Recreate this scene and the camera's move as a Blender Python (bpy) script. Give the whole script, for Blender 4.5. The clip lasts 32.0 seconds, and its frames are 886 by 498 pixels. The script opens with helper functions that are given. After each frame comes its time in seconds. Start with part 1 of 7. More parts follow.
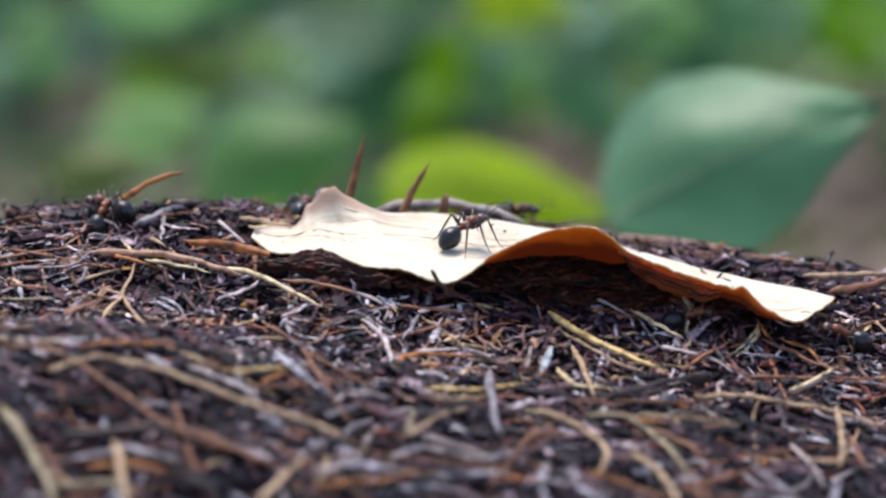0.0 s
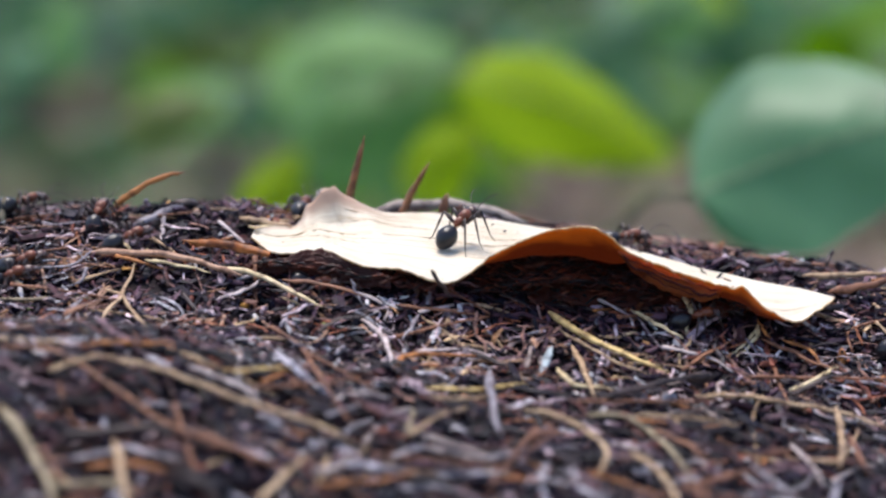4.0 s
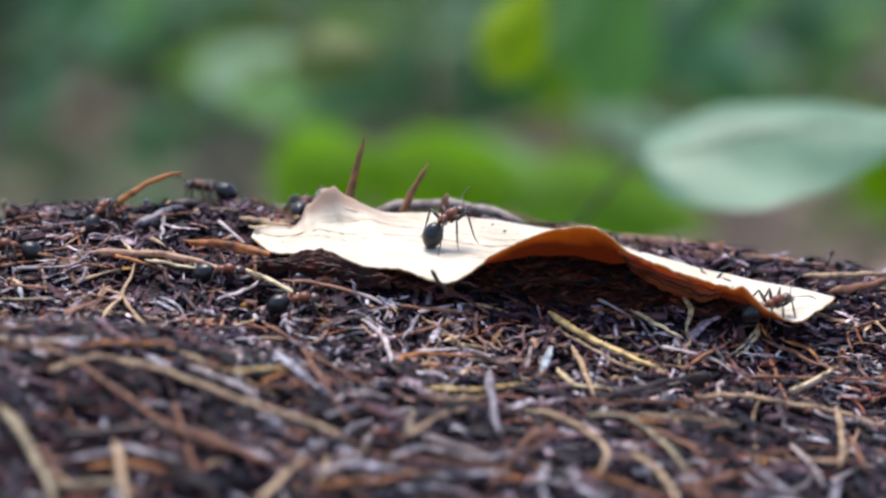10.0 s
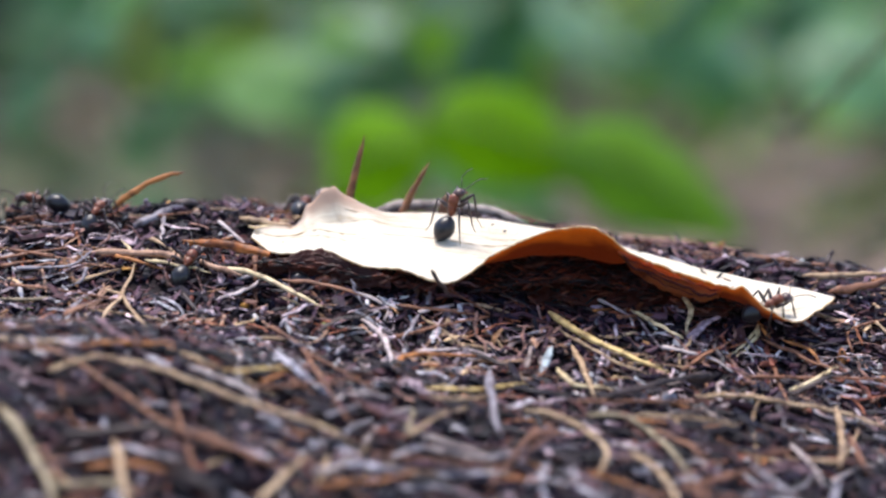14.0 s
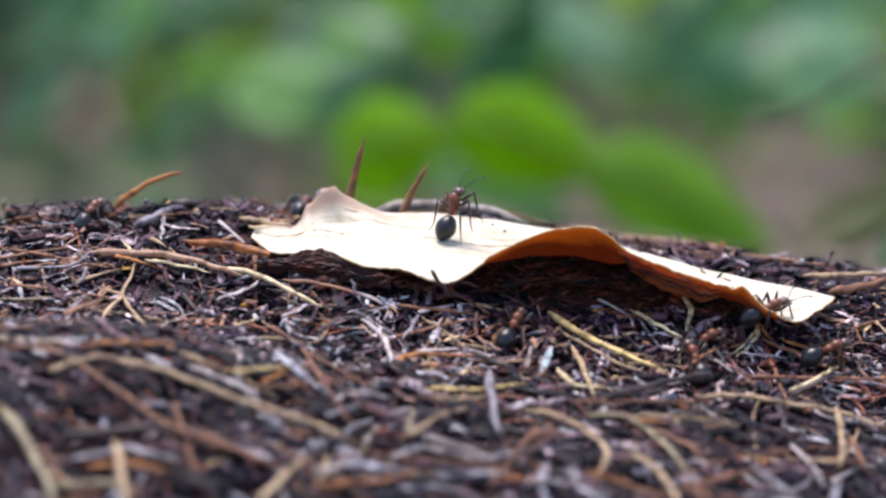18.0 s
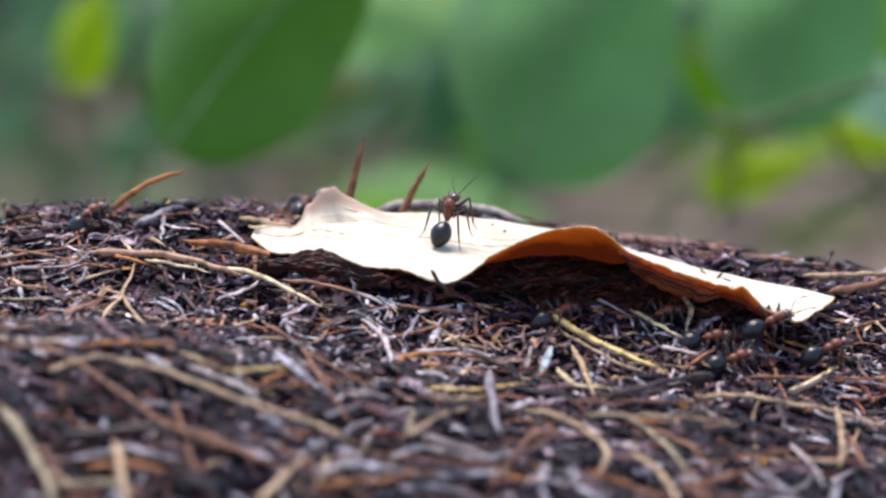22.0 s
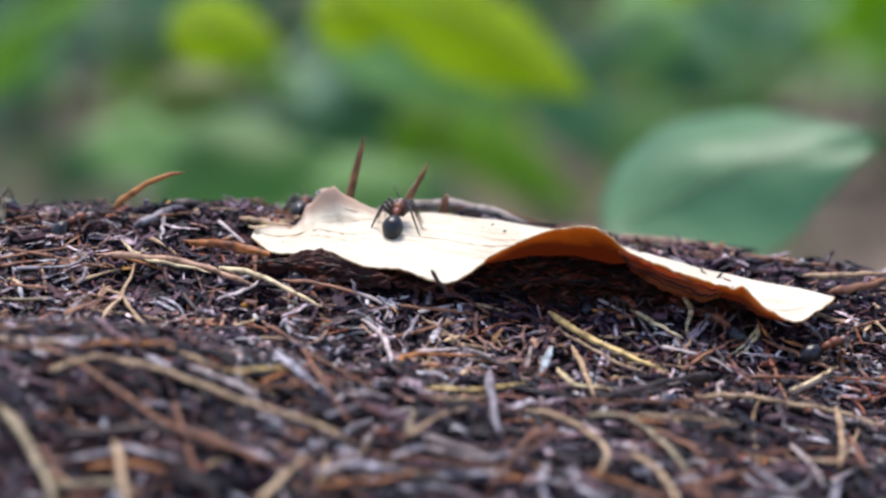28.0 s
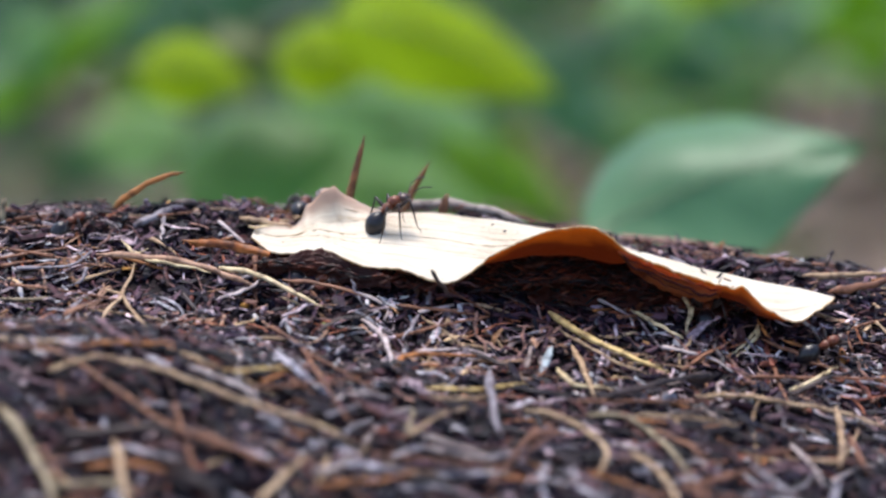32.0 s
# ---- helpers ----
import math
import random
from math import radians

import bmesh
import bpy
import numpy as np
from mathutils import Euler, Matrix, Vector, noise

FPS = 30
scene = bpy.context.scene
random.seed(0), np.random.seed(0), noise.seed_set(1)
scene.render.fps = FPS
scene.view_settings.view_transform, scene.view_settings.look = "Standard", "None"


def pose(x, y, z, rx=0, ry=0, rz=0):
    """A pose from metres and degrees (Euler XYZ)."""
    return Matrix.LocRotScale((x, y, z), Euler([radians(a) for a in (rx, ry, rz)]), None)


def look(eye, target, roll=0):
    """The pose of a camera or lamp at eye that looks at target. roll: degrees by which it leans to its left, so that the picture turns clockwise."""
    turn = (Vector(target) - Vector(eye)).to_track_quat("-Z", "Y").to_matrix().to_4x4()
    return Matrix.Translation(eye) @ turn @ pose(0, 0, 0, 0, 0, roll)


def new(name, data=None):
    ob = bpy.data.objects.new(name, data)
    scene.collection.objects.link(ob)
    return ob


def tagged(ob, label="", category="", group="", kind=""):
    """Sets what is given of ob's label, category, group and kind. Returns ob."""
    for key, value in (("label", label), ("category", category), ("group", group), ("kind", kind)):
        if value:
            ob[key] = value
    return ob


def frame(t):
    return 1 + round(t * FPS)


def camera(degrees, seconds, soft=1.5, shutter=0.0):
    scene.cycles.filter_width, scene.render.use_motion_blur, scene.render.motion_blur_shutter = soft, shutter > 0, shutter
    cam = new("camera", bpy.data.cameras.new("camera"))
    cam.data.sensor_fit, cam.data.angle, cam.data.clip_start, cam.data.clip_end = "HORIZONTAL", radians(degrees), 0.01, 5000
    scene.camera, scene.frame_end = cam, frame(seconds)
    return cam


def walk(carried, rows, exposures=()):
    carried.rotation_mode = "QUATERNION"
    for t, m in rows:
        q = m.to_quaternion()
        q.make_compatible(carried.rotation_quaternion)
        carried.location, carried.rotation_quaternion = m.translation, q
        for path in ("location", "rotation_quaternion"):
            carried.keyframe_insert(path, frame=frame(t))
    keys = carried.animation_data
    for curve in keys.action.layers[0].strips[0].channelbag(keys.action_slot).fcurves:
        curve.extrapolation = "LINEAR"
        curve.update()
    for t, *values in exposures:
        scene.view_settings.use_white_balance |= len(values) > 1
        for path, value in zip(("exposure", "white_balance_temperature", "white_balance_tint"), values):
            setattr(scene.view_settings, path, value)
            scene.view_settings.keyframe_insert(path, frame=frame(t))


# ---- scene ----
# An ant mound of needles in a wood, seen close: lengths below are in millimetres unless said otherwise.
MM = 0.001
EYE, AIM = (0, -0.4108, 0.0873), (0, 0, 0)
cam = camera(15.63, 32.0, 2.5, 0.5)
cam.data.dof.use_dof = True
cam.data.dof.focus_distance = 0.421
cam.data.dof.aperture_fstop = 10.0
cam.data.dof.aperture_blades = 0
walk(cam, [(0, look(EYE, AIM)), (32, look(EYE, AIM))], [(t, e, 6560, 13) for t, e in ((0, 0.40), (6, 0.42), (11, 0.44), (12, 0.50), (13, 0.64), (14, 0.64), (17, 0.60),
                                                                                           (22, 0.60), (23, 0.50), (24, 0.47), (32, 0.45))])

# ---- light: open shade under a bright sky ----
SUN_UP, SUN_ROUND = 74, -30
world = bpy.data.worlds.new("world")
scene.world = world
world.use_nodes = True
sky = world.node_tree.nodes.new("ShaderNodeTexSky")
sky.sky_type, sky.sun_disc = "NISHITA", False
sky.sun_elevation, sky.sun_rotation = radians(SUN_UP), radians(SUN_ROUND)
world.node_tree.links.new(sky.outputs[0], world.node_tree.nodes["Background"].inputs[0])
world.node_tree.nodes["Background"].inputs[1].default_value = 0.24
sun = new("sun", bpy.data.lights.new("sun", "SUN"))
sun.data.energy, sun.data.angle, sun.data.color = 4.0, radians(25), (1.0, 0.95, 0.88)
sun.matrix_world = look((0.5 * math.sin(radians(SUN_ROUND)), 0.5 * math.cos(radians(SUN_ROUND)), 0.5 * math.tan(radians(SUN_UP))), (0, 0, 0))


# ---- materials ----
def material(name, rough=0.6, spec=0.4):
    m = bpy.data.materials.new(name)
    m.use_nodes = True
    b = m.node_tree.nodes["Principled BSDF"]
    b.inputs["Roughness"].default_value, b.inputs["Specular IOR Level"].default_value = rough, spec
    return m, m.node_tree.nodes, m.node_tree.links, b


def ramp(nodes, stops):
    r = nodes.new("ShaderNodeValToRGB")
    while len(r.color_ramp.elements) < len(stops):
        r.color_ramp.elements.new(0.5)
    for e, (at, c) in zip(r.color_ramp.elements, stops):
        e.position, e.color = at, (*c, 1)
    return r


def grain(nodes, links, scale, detail=4, stretch=(1, 1, 1), kind="Object"):
    tc, mp, n = nodes.new("ShaderNodeTexCoord"), nodes.new("ShaderNodeMapping"), nodes.new("ShaderNodeTexNoise")
    mp.inputs["Scale"].default_value = stretch
    n.inputs["Scale"].default_value, n.inputs["Detail"].default_value = scale, detail
    links.new(tc.outputs[kind], mp.inputs[0])
    links.new(mp.outputs[0], n.inputs["Vector"])
    return n


def bump(nodes, links, b, height_socket, strength, distance):
    u = nodes.new("ShaderNodeBump")
    u.inputs["Strength"].default_value, u.inputs["Distance"].default_value = strength, distance
    links.new(height_socket, u.inputs["Height"])
    links.new(u.outputs[0], b.inputs["Normal"])


def mixed(nodes, links, kind, fac, a, b):
    """Mix of two colours; fac a number or a socket, a and b colours or sockets."""
    x = nodes.new("ShaderNodeMix")
    x.data_type, x.blend_type = "RGBA", kind
    for s, v in ((x.inputs[0], fac), (x.inputs[6], a), (x.inputs[7], b)):
        if isinstance(v, bpy.types.NodeSocket):
            links.new(v, s)
        else:
            s.default_value = v if isinstance(v, (int, float)) else (*v, 1)
    return x.outputs[2]


def litter_material(name, stops, rough=0.55, spec=0.5, island=True):
    """Dry plant matter whose tone runs from piece to piece, with grain and dirt."""
    m, n, l, b = material(name, rough, spec)
    if island:
        pick = n.new("ShaderNodeNewGeometry").outputs["Random Per Island"]
    else:
        pick = n.new("ShaderNodeObjectInfo").outputs["Random"]
    r = ramp(n, stops)
    r.color_ramp.interpolation = "CONSTANT" if island else "LINEAR"
    l.new(pick, r.inputs[0])
    g = grain(n, l, 900, 5)
    g2 = grain(n, l, 180, 3)
    dirt = ramp(n, ((0.36, (0.25, 0.22, 0.25)), (0.6, (1.2, 1.15, 1.1))))
    l.new(g.outputs[0], dirt.inputs[0])
    blot = ramp(n, ((0.3, (0.6, 0.58, 0.6)), (0.6, (1, 1, 1))))
    l.new(g2.outputs[0], blot.inputs[0])
    c = mixed(n, l, "MULTIPLY", 1.0, r.outputs[0], dirt.outputs[0])
    c = mixed(n, l, "MULTIPLY", 1.0, c, blot.outputs[0])
    l.new(c, b.inputs["Base Color"])
    bump(n, l, b, g.outputs[0], 0.9, 0.0003)
    return m


def needle_material(name, a, c, rough=0.5):
    """One needle's dry skin, streaked and blotched, from colour a to colour c."""
    m, n, l, b = material(name, rough, 0.25)
    g, g2 = grain(n, l, 700, 4), grain(n, l, 120, 3)
    r = ramp(n, ((0.32, a), (0.66, c)))
    l.new(g2.outputs[0], r.inputs[0])
    dirt = ramp(n, ((0.36, (0.3, 0.25, 0.25)), (0.54, (1.1, 1.1, 1.1))))
    l.new(g.outputs[0], dirt.inputs[0])
    l.new(mixed(n, l, "MULTIPLY", 0.85, r.outputs[0], dirt.outputs[0]), b.inputs["Base Color"])
    bump(n, l, b, g.outputs[0], 0.5, 0.0002)
    return m


def foliage_material(name, colour, through_colour, rough=0.45, spread=0.25, vein=True, spec=0.18):
    """Living leaf: glossy skin over light that passes through, with pale veins and patches."""
    m, n, l, b = material(name, rough, spec)
    g = grain(n, l, 60, 4)
    r = ramp(n, ((0.3, tuple(v * (1 - spread) for v in colour)), (0.7, tuple(v * (1 + spread) for v in colour))))
    l.new(g.outputs[0], r.inputs[0])
    c = r.outputs[0]
    if vein:
        uv = n.new("ShaderNodeUVMap")
        w = n.new("ShaderNodeTexWave")
        w.inputs["Scale"].default_value, w.inputs["Distortion"].default_value = 2.2, 1.0
        l.new(uv.outputs[0], w.inputs["Vector"])
        v = ramp(n, ((0.86, (0, 0, 0)), (0.98, (0.16, 0.16, 0.16))))
        l.new(w.outputs["Fac"], v.inputs[0])
        c = mixed(n, l, "MIX", v.outputs[0], c, tuple(min(1, k * 1.6 + 0.02) for k in colour))
        bump(n, l, b, w.outputs["Fac"], 0.08, 0.0004)
    l.new(c, b.inputs["Base Color"])
    t, x = n.new("ShaderNodeBsdfTranslucent"), n.new("ShaderNodeMixShader")
    t.inputs[0].default_value = (*through_colour, 1)
    x.inputs[0].default_value = 0.4
    l.new(b.outputs[0], x.inputs[1])
    l.new(t.outputs[0], x.inputs[2])
    l.new(x.outputs[0], n["Material Output"].inputs[0])
    return m


CRUMB = litter_material("crumbs", ((0, (0.005, 0.003, 0.009)), (0.34, (0.020, 0.009, 0.019)), (0.52, (0.070, 0.023, 0.026)),
                                   (0.64, (0.008, 0.005, 0.019)), (0.8, (0.085, 0.044, 0.070)), (0.95, (0.434, 0.346, 0.406))), 0.6, 0.22)
CHAFF = litter_material("needle_chaff", ((0, (0.006, 0.004, 0.011)), (0.14, (0.050, 0.020, 0.030)), (0.34, (0.090, 0.035, 0.035)),
                                         (0.5, (0.015, 0.010, 0.028)), (0.6, (0.165, 0.092, 0.130)), (0.74, (0.290, 0.088, 0.042)),
                                         (0.83, (0.405, 0.234, 0.188)), (0.95, (0.656, 0.531, 0.580))), 0.6, 0.22)
DRIFT = litter_material("needle_drift", ((0, (0.004, 0.002, 0.010)), (0.34, (0.010, 0.005, 0.015)), (0.5, (0.047, 0.018, 0.025)),
                                         (0.64, (0.005, 0.004, 0.016)), (0.78, (0.085, 0.027, 0.025)), (0.87, (0.140, 0.080, 0.100)),
                                         (0.93, (0.489, 0.476, 0.535))), 0.6, 0.22)
STRAWS = litter_material("pale_chaff", ((0, (0.261, 0.141, 0.114)), (0.25, (0.414, 0.250, 0.167)), (0.45, (0.469, 0.380, 0.424)),
                                        (0.65, (0.704, 0.576, 0.630)), (0.82, (0.330, 0.119, 0.053)), (0.92, (0.610, 0.436, 0.245))), 0.6, 0.22)
FLAKE = litter_material("bark_flakes", ((0, (0.012, 0.006, 0.020)), (0.3, (0.064, 0.023, 0.033)), (0.5, (0.117, 0.062, 0.087)),
                                        (0.66, (0.225, 0.072, 0.048)), (0.78, (0.032, 0.016, 0.034)), (0.9, (0.423, 0.325, 0.370))), 0.6, 0.22)
SLIVER = litter_material("grey_slivers", ((0, (0.187, 0.152, 0.175)), (0.2, (0.349, 0.356, 0.385)), (0.4, (0.034, 0.023, 0.035)), (0.52, (0.144, 0.070, 0.048)),
                                          (0.68, (0.489, 0.488, 0.523)), (0.8, (0.223, 0.170, 0.160)), (0.9, (0.294, 0.147, 0.062))), 0.55, 0.35)

SCALE = litter_material("pale_scales", ((0, (0.460, 0.460, 0.467)), (0.4, (0.300, 0.330, 0.342)), (0.7, (0.620, 0.600, 0.589)), (0.9, (0.400, 0.300, 0.240))), 0.5, 0.35)


def floor_material():
    """Black humus on the mound, passing raggedly into brown leaf mould with mossy patches on the wood floor."""
    m, n, l, b = material("wood_floor", 0.9, 0.2)
    at = n.new("ShaderNodeNewGeometry").outputs["Position"]
    far = n.new("ShaderNodeVectorMath")
    far.operation = "LENGTH"
    flat = n.new("ShaderNodeVectorMath")
    flat.operation = "MULTIPLY"
    flat.inputs[1].default_value = (1, 1, 0)
    l.new(at, flat.inputs[0])
    l.new(flat.outputs[0], far.inputs[0])
    g, g2, g3 = grain(n, l, 900, 5), grain(n, l, 9, 6), grain(n, l, 1.1, 5)
    add = n.new("ShaderNodeMath")
    add.operation = "MULTIPLY_ADD"
    add.inputs[1].default_value = 0.9
    l.new(g2.outputs[0], add.inputs[0])
    l.new(far.outputs["Value"], add.inputs[2])
    edge = ramp(n, ((0.86, (0, 0, 0)), (1.0, (1, 1, 1))))
    l.new(add.outputs[0], edge.inputs[0])
    soil = ramp(n, ((0.35, (0.008, 0.005, 0.007)), (0.65, (0.021, 0.014, 0.015))))
    l.new(g.outputs[0], soil.inputs[0])
    mould = ramp(n, ((0.32, (0.09, 0.065, 0.05)), (0.5, (0.195, 0.155, 0.115)), (0.68, (0.31, 0.245, 0.18))))
    l.new(g2.outputs[0], mould.inputs[0])
    patch = ramp(n, ((0.5, (0, 0, 0)), (0.66, (0.7, 0.7, 0.7))))
    l.new(g3.outputs[0], patch.inputs[0])
    c = mixed(n, l, "MIX", patch.outputs[0], mould.outputs[0], (0.075, 0.105, 0.045))
    c = mixed(n, l, "MIX", edge.outputs[0], soil.outputs[0], c)
    l.new(c, b.inputs["Base Color"])
    bump(n, l, b, g.outputs[0], 0.6, 0.0002)
    return m


GROUND = floor_material()
FLOOR_LITTER = litter_material("floor_litter", ((0, (0.20, 0.14, 0.115)), (0.3, (0.32, 0.23, 0.19)), (0.5, (0.13, 0.11, 0.10)),
                                                (0.7, (0.40, 0.30, 0.25)), (0.9, (0.15, 0.19, 0.12))), 0.8, 0.2)
TAN = needle_material("tan_needle", (0.255, 0.155, 0.085), (0.44, 0.305, 0.185))
STRAW = needle_material("straw_needle", (0.42, 0.31, 0.16), (0.62, 0.50, 0.31))
YELLOW = needle_material("yellow_straw_needle", (0.43, 0.29, 0.10), (0.66, 0.47, 0.20))
OCHRE = needle_material("ochre_needle", (0.25, 0.115, 0.062), (0.42, 0.255, 0.17))
RUST = needle_material("rust_needle", (0.235, 0.085, 0.027), (0.41, 0.162, 0.049))
BROWN = needle_material("brown_needle", (0.12, 0.048, 0.028), (0.27, 0.12, 0.066))
PALE = needle_material("bleached_needle", (0.33, 0.26, 0.25), (0.55, 0.46, 0.44))
GREY = needle_material("weathered_twig", (0.133, 0.114, 0.133), (0.266, 0.237, 0.257))
DARK = needle_material("dark_twig", (0.02, 0.016, 0.02), (0.07, 0.045, 0.04))
SPIKE = needle_material("old_spike", (0.07, 0.027, 0.013), (0.24, 0.10, 0.04))
OLIVE = needle_material("olive_needle", (0.171, 0.131, 0.077), (0.288, 0.225, 0.140))
FROST = needle_material("frosted_flake", (0.28, 0.33, 0.35), (0.50, 0.55, 0.55))
MOSS = needle_material("moss", (0.10, 0.14, 0.03), (0.22, 0.26, 0.07))
TWIG = needle_material("grey_brown_twig", (0.17, 0.13, 0.11), (0.32, 0.265, 0.23))
AMBER = needle_material("amber_resin", (0.30, 0.12, 0.02), (0.52, 0.25, 0.05))


# ---- mesh building ----
def mesh_object(name, verts, faces, mats, parent=None, label="", smooth=True, slots=None):
    me = bpy.data.meshes.new(name)
    me.from_pydata([tuple(v) for v in verts], [], faces)
    for m in mats if isinstance(mats, (list, tuple)) else [mats]:
        me.materials.append(m)
    if smooth:
        me.polygons.foreach_set("use_smooth", [True] * len(me.polygons))
    if slots is not None:
        me.polygons.foreach_set("material_index", slots)
    me.update()
    ob = new(name, me)
    if parent is not None:
        ob.parent = parent
    if label:
        ob["label"] = label
    return ob


def spline(points, n):
    """n points along a Catmull-Rom curve through the given points."""
    p = np.array(points, float)
    p = np.vstack([2 * p[0] - p[1], p, 2 * p[-1] - p[-2]])
    s = np.linspace(0, len(p) - 3 - 1e-9, n)
    k = s.astype(int)
    t = (s - k)[:, None]
    a, b, c, d = p[k], p[k + 1], p[k + 2], p[k + 3]
    return 0.5 * (2 * b + (c - a) * t + (2 * a - 5 * b + 4 * c - d) * t**2 + (3 * b - a - 3 * c + d) * t**3)


def tube(path, radii, sides=6, flat=1.0):
    """Closed tube along path; flat squeezes its section."""
    path = np.array(path, float)
    tang = np.gradient(path, axis=0)
    tang /= np.linalg.norm(tang, axis=1)[:, None] + 1e-12
    up = np.array((0.03, 0.02, 1.0))
    if abs(tang[0] @ up) > 0.9:
        up = np.array((1.0, 0.1, 0.02))
    verts, faces = [], []
    for c, t, r in zip(path, tang, radii):
        a = np.cross(t, up)
        a /= np.linalg.norm(a)
        b = np.cross(a, t)
        for k in range(sides):
            w = 2 * math.pi * k / sides
            verts.append(c + r * (math.cos(w) * a + flat * math.sin(w) * b))
    for i in range(len(path) - 1):
        for k in range(sides):
            q = (k + 1) % sides
            faces.append((i * sides + k, i * sides + q, (i + 1) * sides + q, (i + 1) * sides + k))
    faces.append(tuple(range(sides))[::-1])
    faces.append(tuple(range((len(path) - 1) * sides, len(path) * sides)))
    return verts, faces


def joined(pieces):
    verts, faces = [], []
    for v, f in pieces:
        o = len(verts)
        verts.extend(v)
        faces.extend(tuple(i + o for i in q) for q in f)
    return verts, faces


def ball(centre, half, rings=10, sides=14, squeeze=None):
    """Ellipsoid along y; squeeze(s) scales the section at s from -1 (back) to 1 (front)."""
    verts, faces = [], []
    for i in range(1, rings):
        a = math.pi * i / rings
        s, r = -math.cos(a), math.sin(a)
        if squeeze:
            r *= squeeze(s)
        for k in range(sides):
            w = 2 * math.pi * k / sides
            verts.append((centre[0] + half[0] * r * math.cos(w), centre[1] + half[1] * s, centre[2] + half[2] * r * math.sin(w)))
    n = len(verts)
    verts += [(centre[0], centre[1] - half[1], centre[2]), (centre[0], centre[1] + half[1], centre[2])]
    for i in range(rings - 2):
        for k in range(sides):
            q = (k + 1) % sides
            faces.append((i * sides + k, i * sides + q, (i + 1) * sides + q, (i + 1) * sides + k))
    for k in range(sides):
        q = (k + 1) % sides
        faces.append((n, q, k))
        faces.append((n + 1, (rings - 2) * sides + k, (rings - 2) * sides + q))
    return verts, faces


def metres(verts):
    return [(v[0] * MM, v[1] * MM, v[2] * MM) for v in verts]


# ---- the ground: mound and forest floor in one sheet ----
KNOT_Y = (-60000, -1500, -600, -200, -90, -47, -15, 3, 15, 25, 40, 70, 120, 300, 800, 1500, 60000)
KNOT_Z = (-450, -450, -330, -78, -34, -18.5, -11.8, -2.4, 0.9, -0.6, -4.6, -15, -37, -150, -400, -450, -450)


def profile(y):
    """Height of the mound's middle section at y (mm), by monotone cubic pieces."""
    ky, kz = np.array(KNOT_Y, float), np.array(KNOT_Z, float)
    s = np.diff(kz) / np.diff(ky)
    m = np.zeros(len(ky))
    for k in range(1, len(ky) - 1):
        m[k] = 0 if s[k - 1] * s[k] <= 0 else 2 * s[k - 1] * s[k] / (s[k - 1] + s[k])
    y = np.clip(y, ky[0], ky[-1])
    k = np.clip(np.searchsorted(ky, y) - 1, 0, len(ky) - 2)
    w = ky[k + 1] - ky[k]
    t = (y - ky[k]) / w
    return ((2 * t**3 - 3 * t**2 + 1) * kz[k] + (t**3 - 2 * t**2 + t) * w * m[k]
            + (3 * t**2 - 2 * t**3) * kz[k + 1] + (t**3 - t**2) * w * m[k + 1])


def height(x, y):
    """Ground height in mm at x, y in mm: the ant mound on the forest floor, hollowed out under the dead leaf."""
    x, y = np.asarray(x, float), np.asarray(y, float)
    z = -450 + (profile(y) + 450) / (1 + ((x + 34) / 700) ** 2)
    z = z - 6.5 * np.exp(-((x - 18) / 16) ** 2 - ((y - 7) / 8) ** 2)
    z = z - 3.6 * np.exp(-((x + 12) / 13) ** 2 - ((y - 7) / 7) ** 2)
    z = z - 1.8 / (1 + np.exp(-(x - 14) / 7)) / (1 + np.exp(-(y - 9) / 4))
    z = z + 6.5 / (1 + np.exp((x + 16) / 9)) * np.exp(-((y + 32) / 18) ** 2)
    z = z + 3.2 / (1 + np.exp((np.maximum(x, -300) + 31) / 6)) * np.exp(-((y + 27) / 12) ** 2)
    return z - 1.6 * np.exp(-((x - 42) / 9) ** 2 - ((y - 5) / 6) ** 2)


def graded(inner, step, outer, growth):
    """Grid lines: even steps out to inner, then growing ones out to outer."""
    side = list(np.arange(0, inner + step / 2, step))
    while side[-1] < outer:
        step *= growth
        side.append(side[-1] + step)
    side = np.array(side)
    return np.concatenate([-side[:0:-1], side])


def hummocks(x, y):
    """Small heaps and pits in the litter (mm)."""
    front = 1 + 1.1 * min(1.0, max(0.0, (-18 - y) / 14))
    return front * (1.2 * noise.noise(Vector((x / 6.5, y / 6.5, 5.0))) + 0.55 * noise.noise(Vector((x / 2.6, y / 2.6, 9.0))))


def build_ground():
    gx, gy = graded(75, 0.75, 60000, 1.16), graded(75, 0.75, 60000, 1.16)
    xx, yy = np.meshgrid(gx, gy)
    zz = height(xx, yy)
    verts = []
    for x, y, z in zip(xx.ravel(), yy.ravel(), zz.ravel()):
        near = max(0.0, 1 - math.hypot(x, y) / 160)
        rough = (hummocks(x, y) + 0.3 * noise.noise(Vector((x, y, 0)))) * min(1, near * 2) if near else noise.noise(Vector((x / 160, y / 160, 3))) * 14 * min(1, math.hypot(x, y) / 900)
        verts.append((x * MM, y * MM, (z + rough - 0.5 * near) * MM))
    w = len(gx)
    faces = [(j * w + i, j * w + i + 1, (j + 1) * w + i + 1, (j + 1) * w + i) for j in range(len(gy) - 1) for i in range(w - 1)]
    tagged(mesh_object("ground", verts, faces, GROUND), "dark humus ant mound on a brown wood floor", "ground", kind="structure")


build_ground()


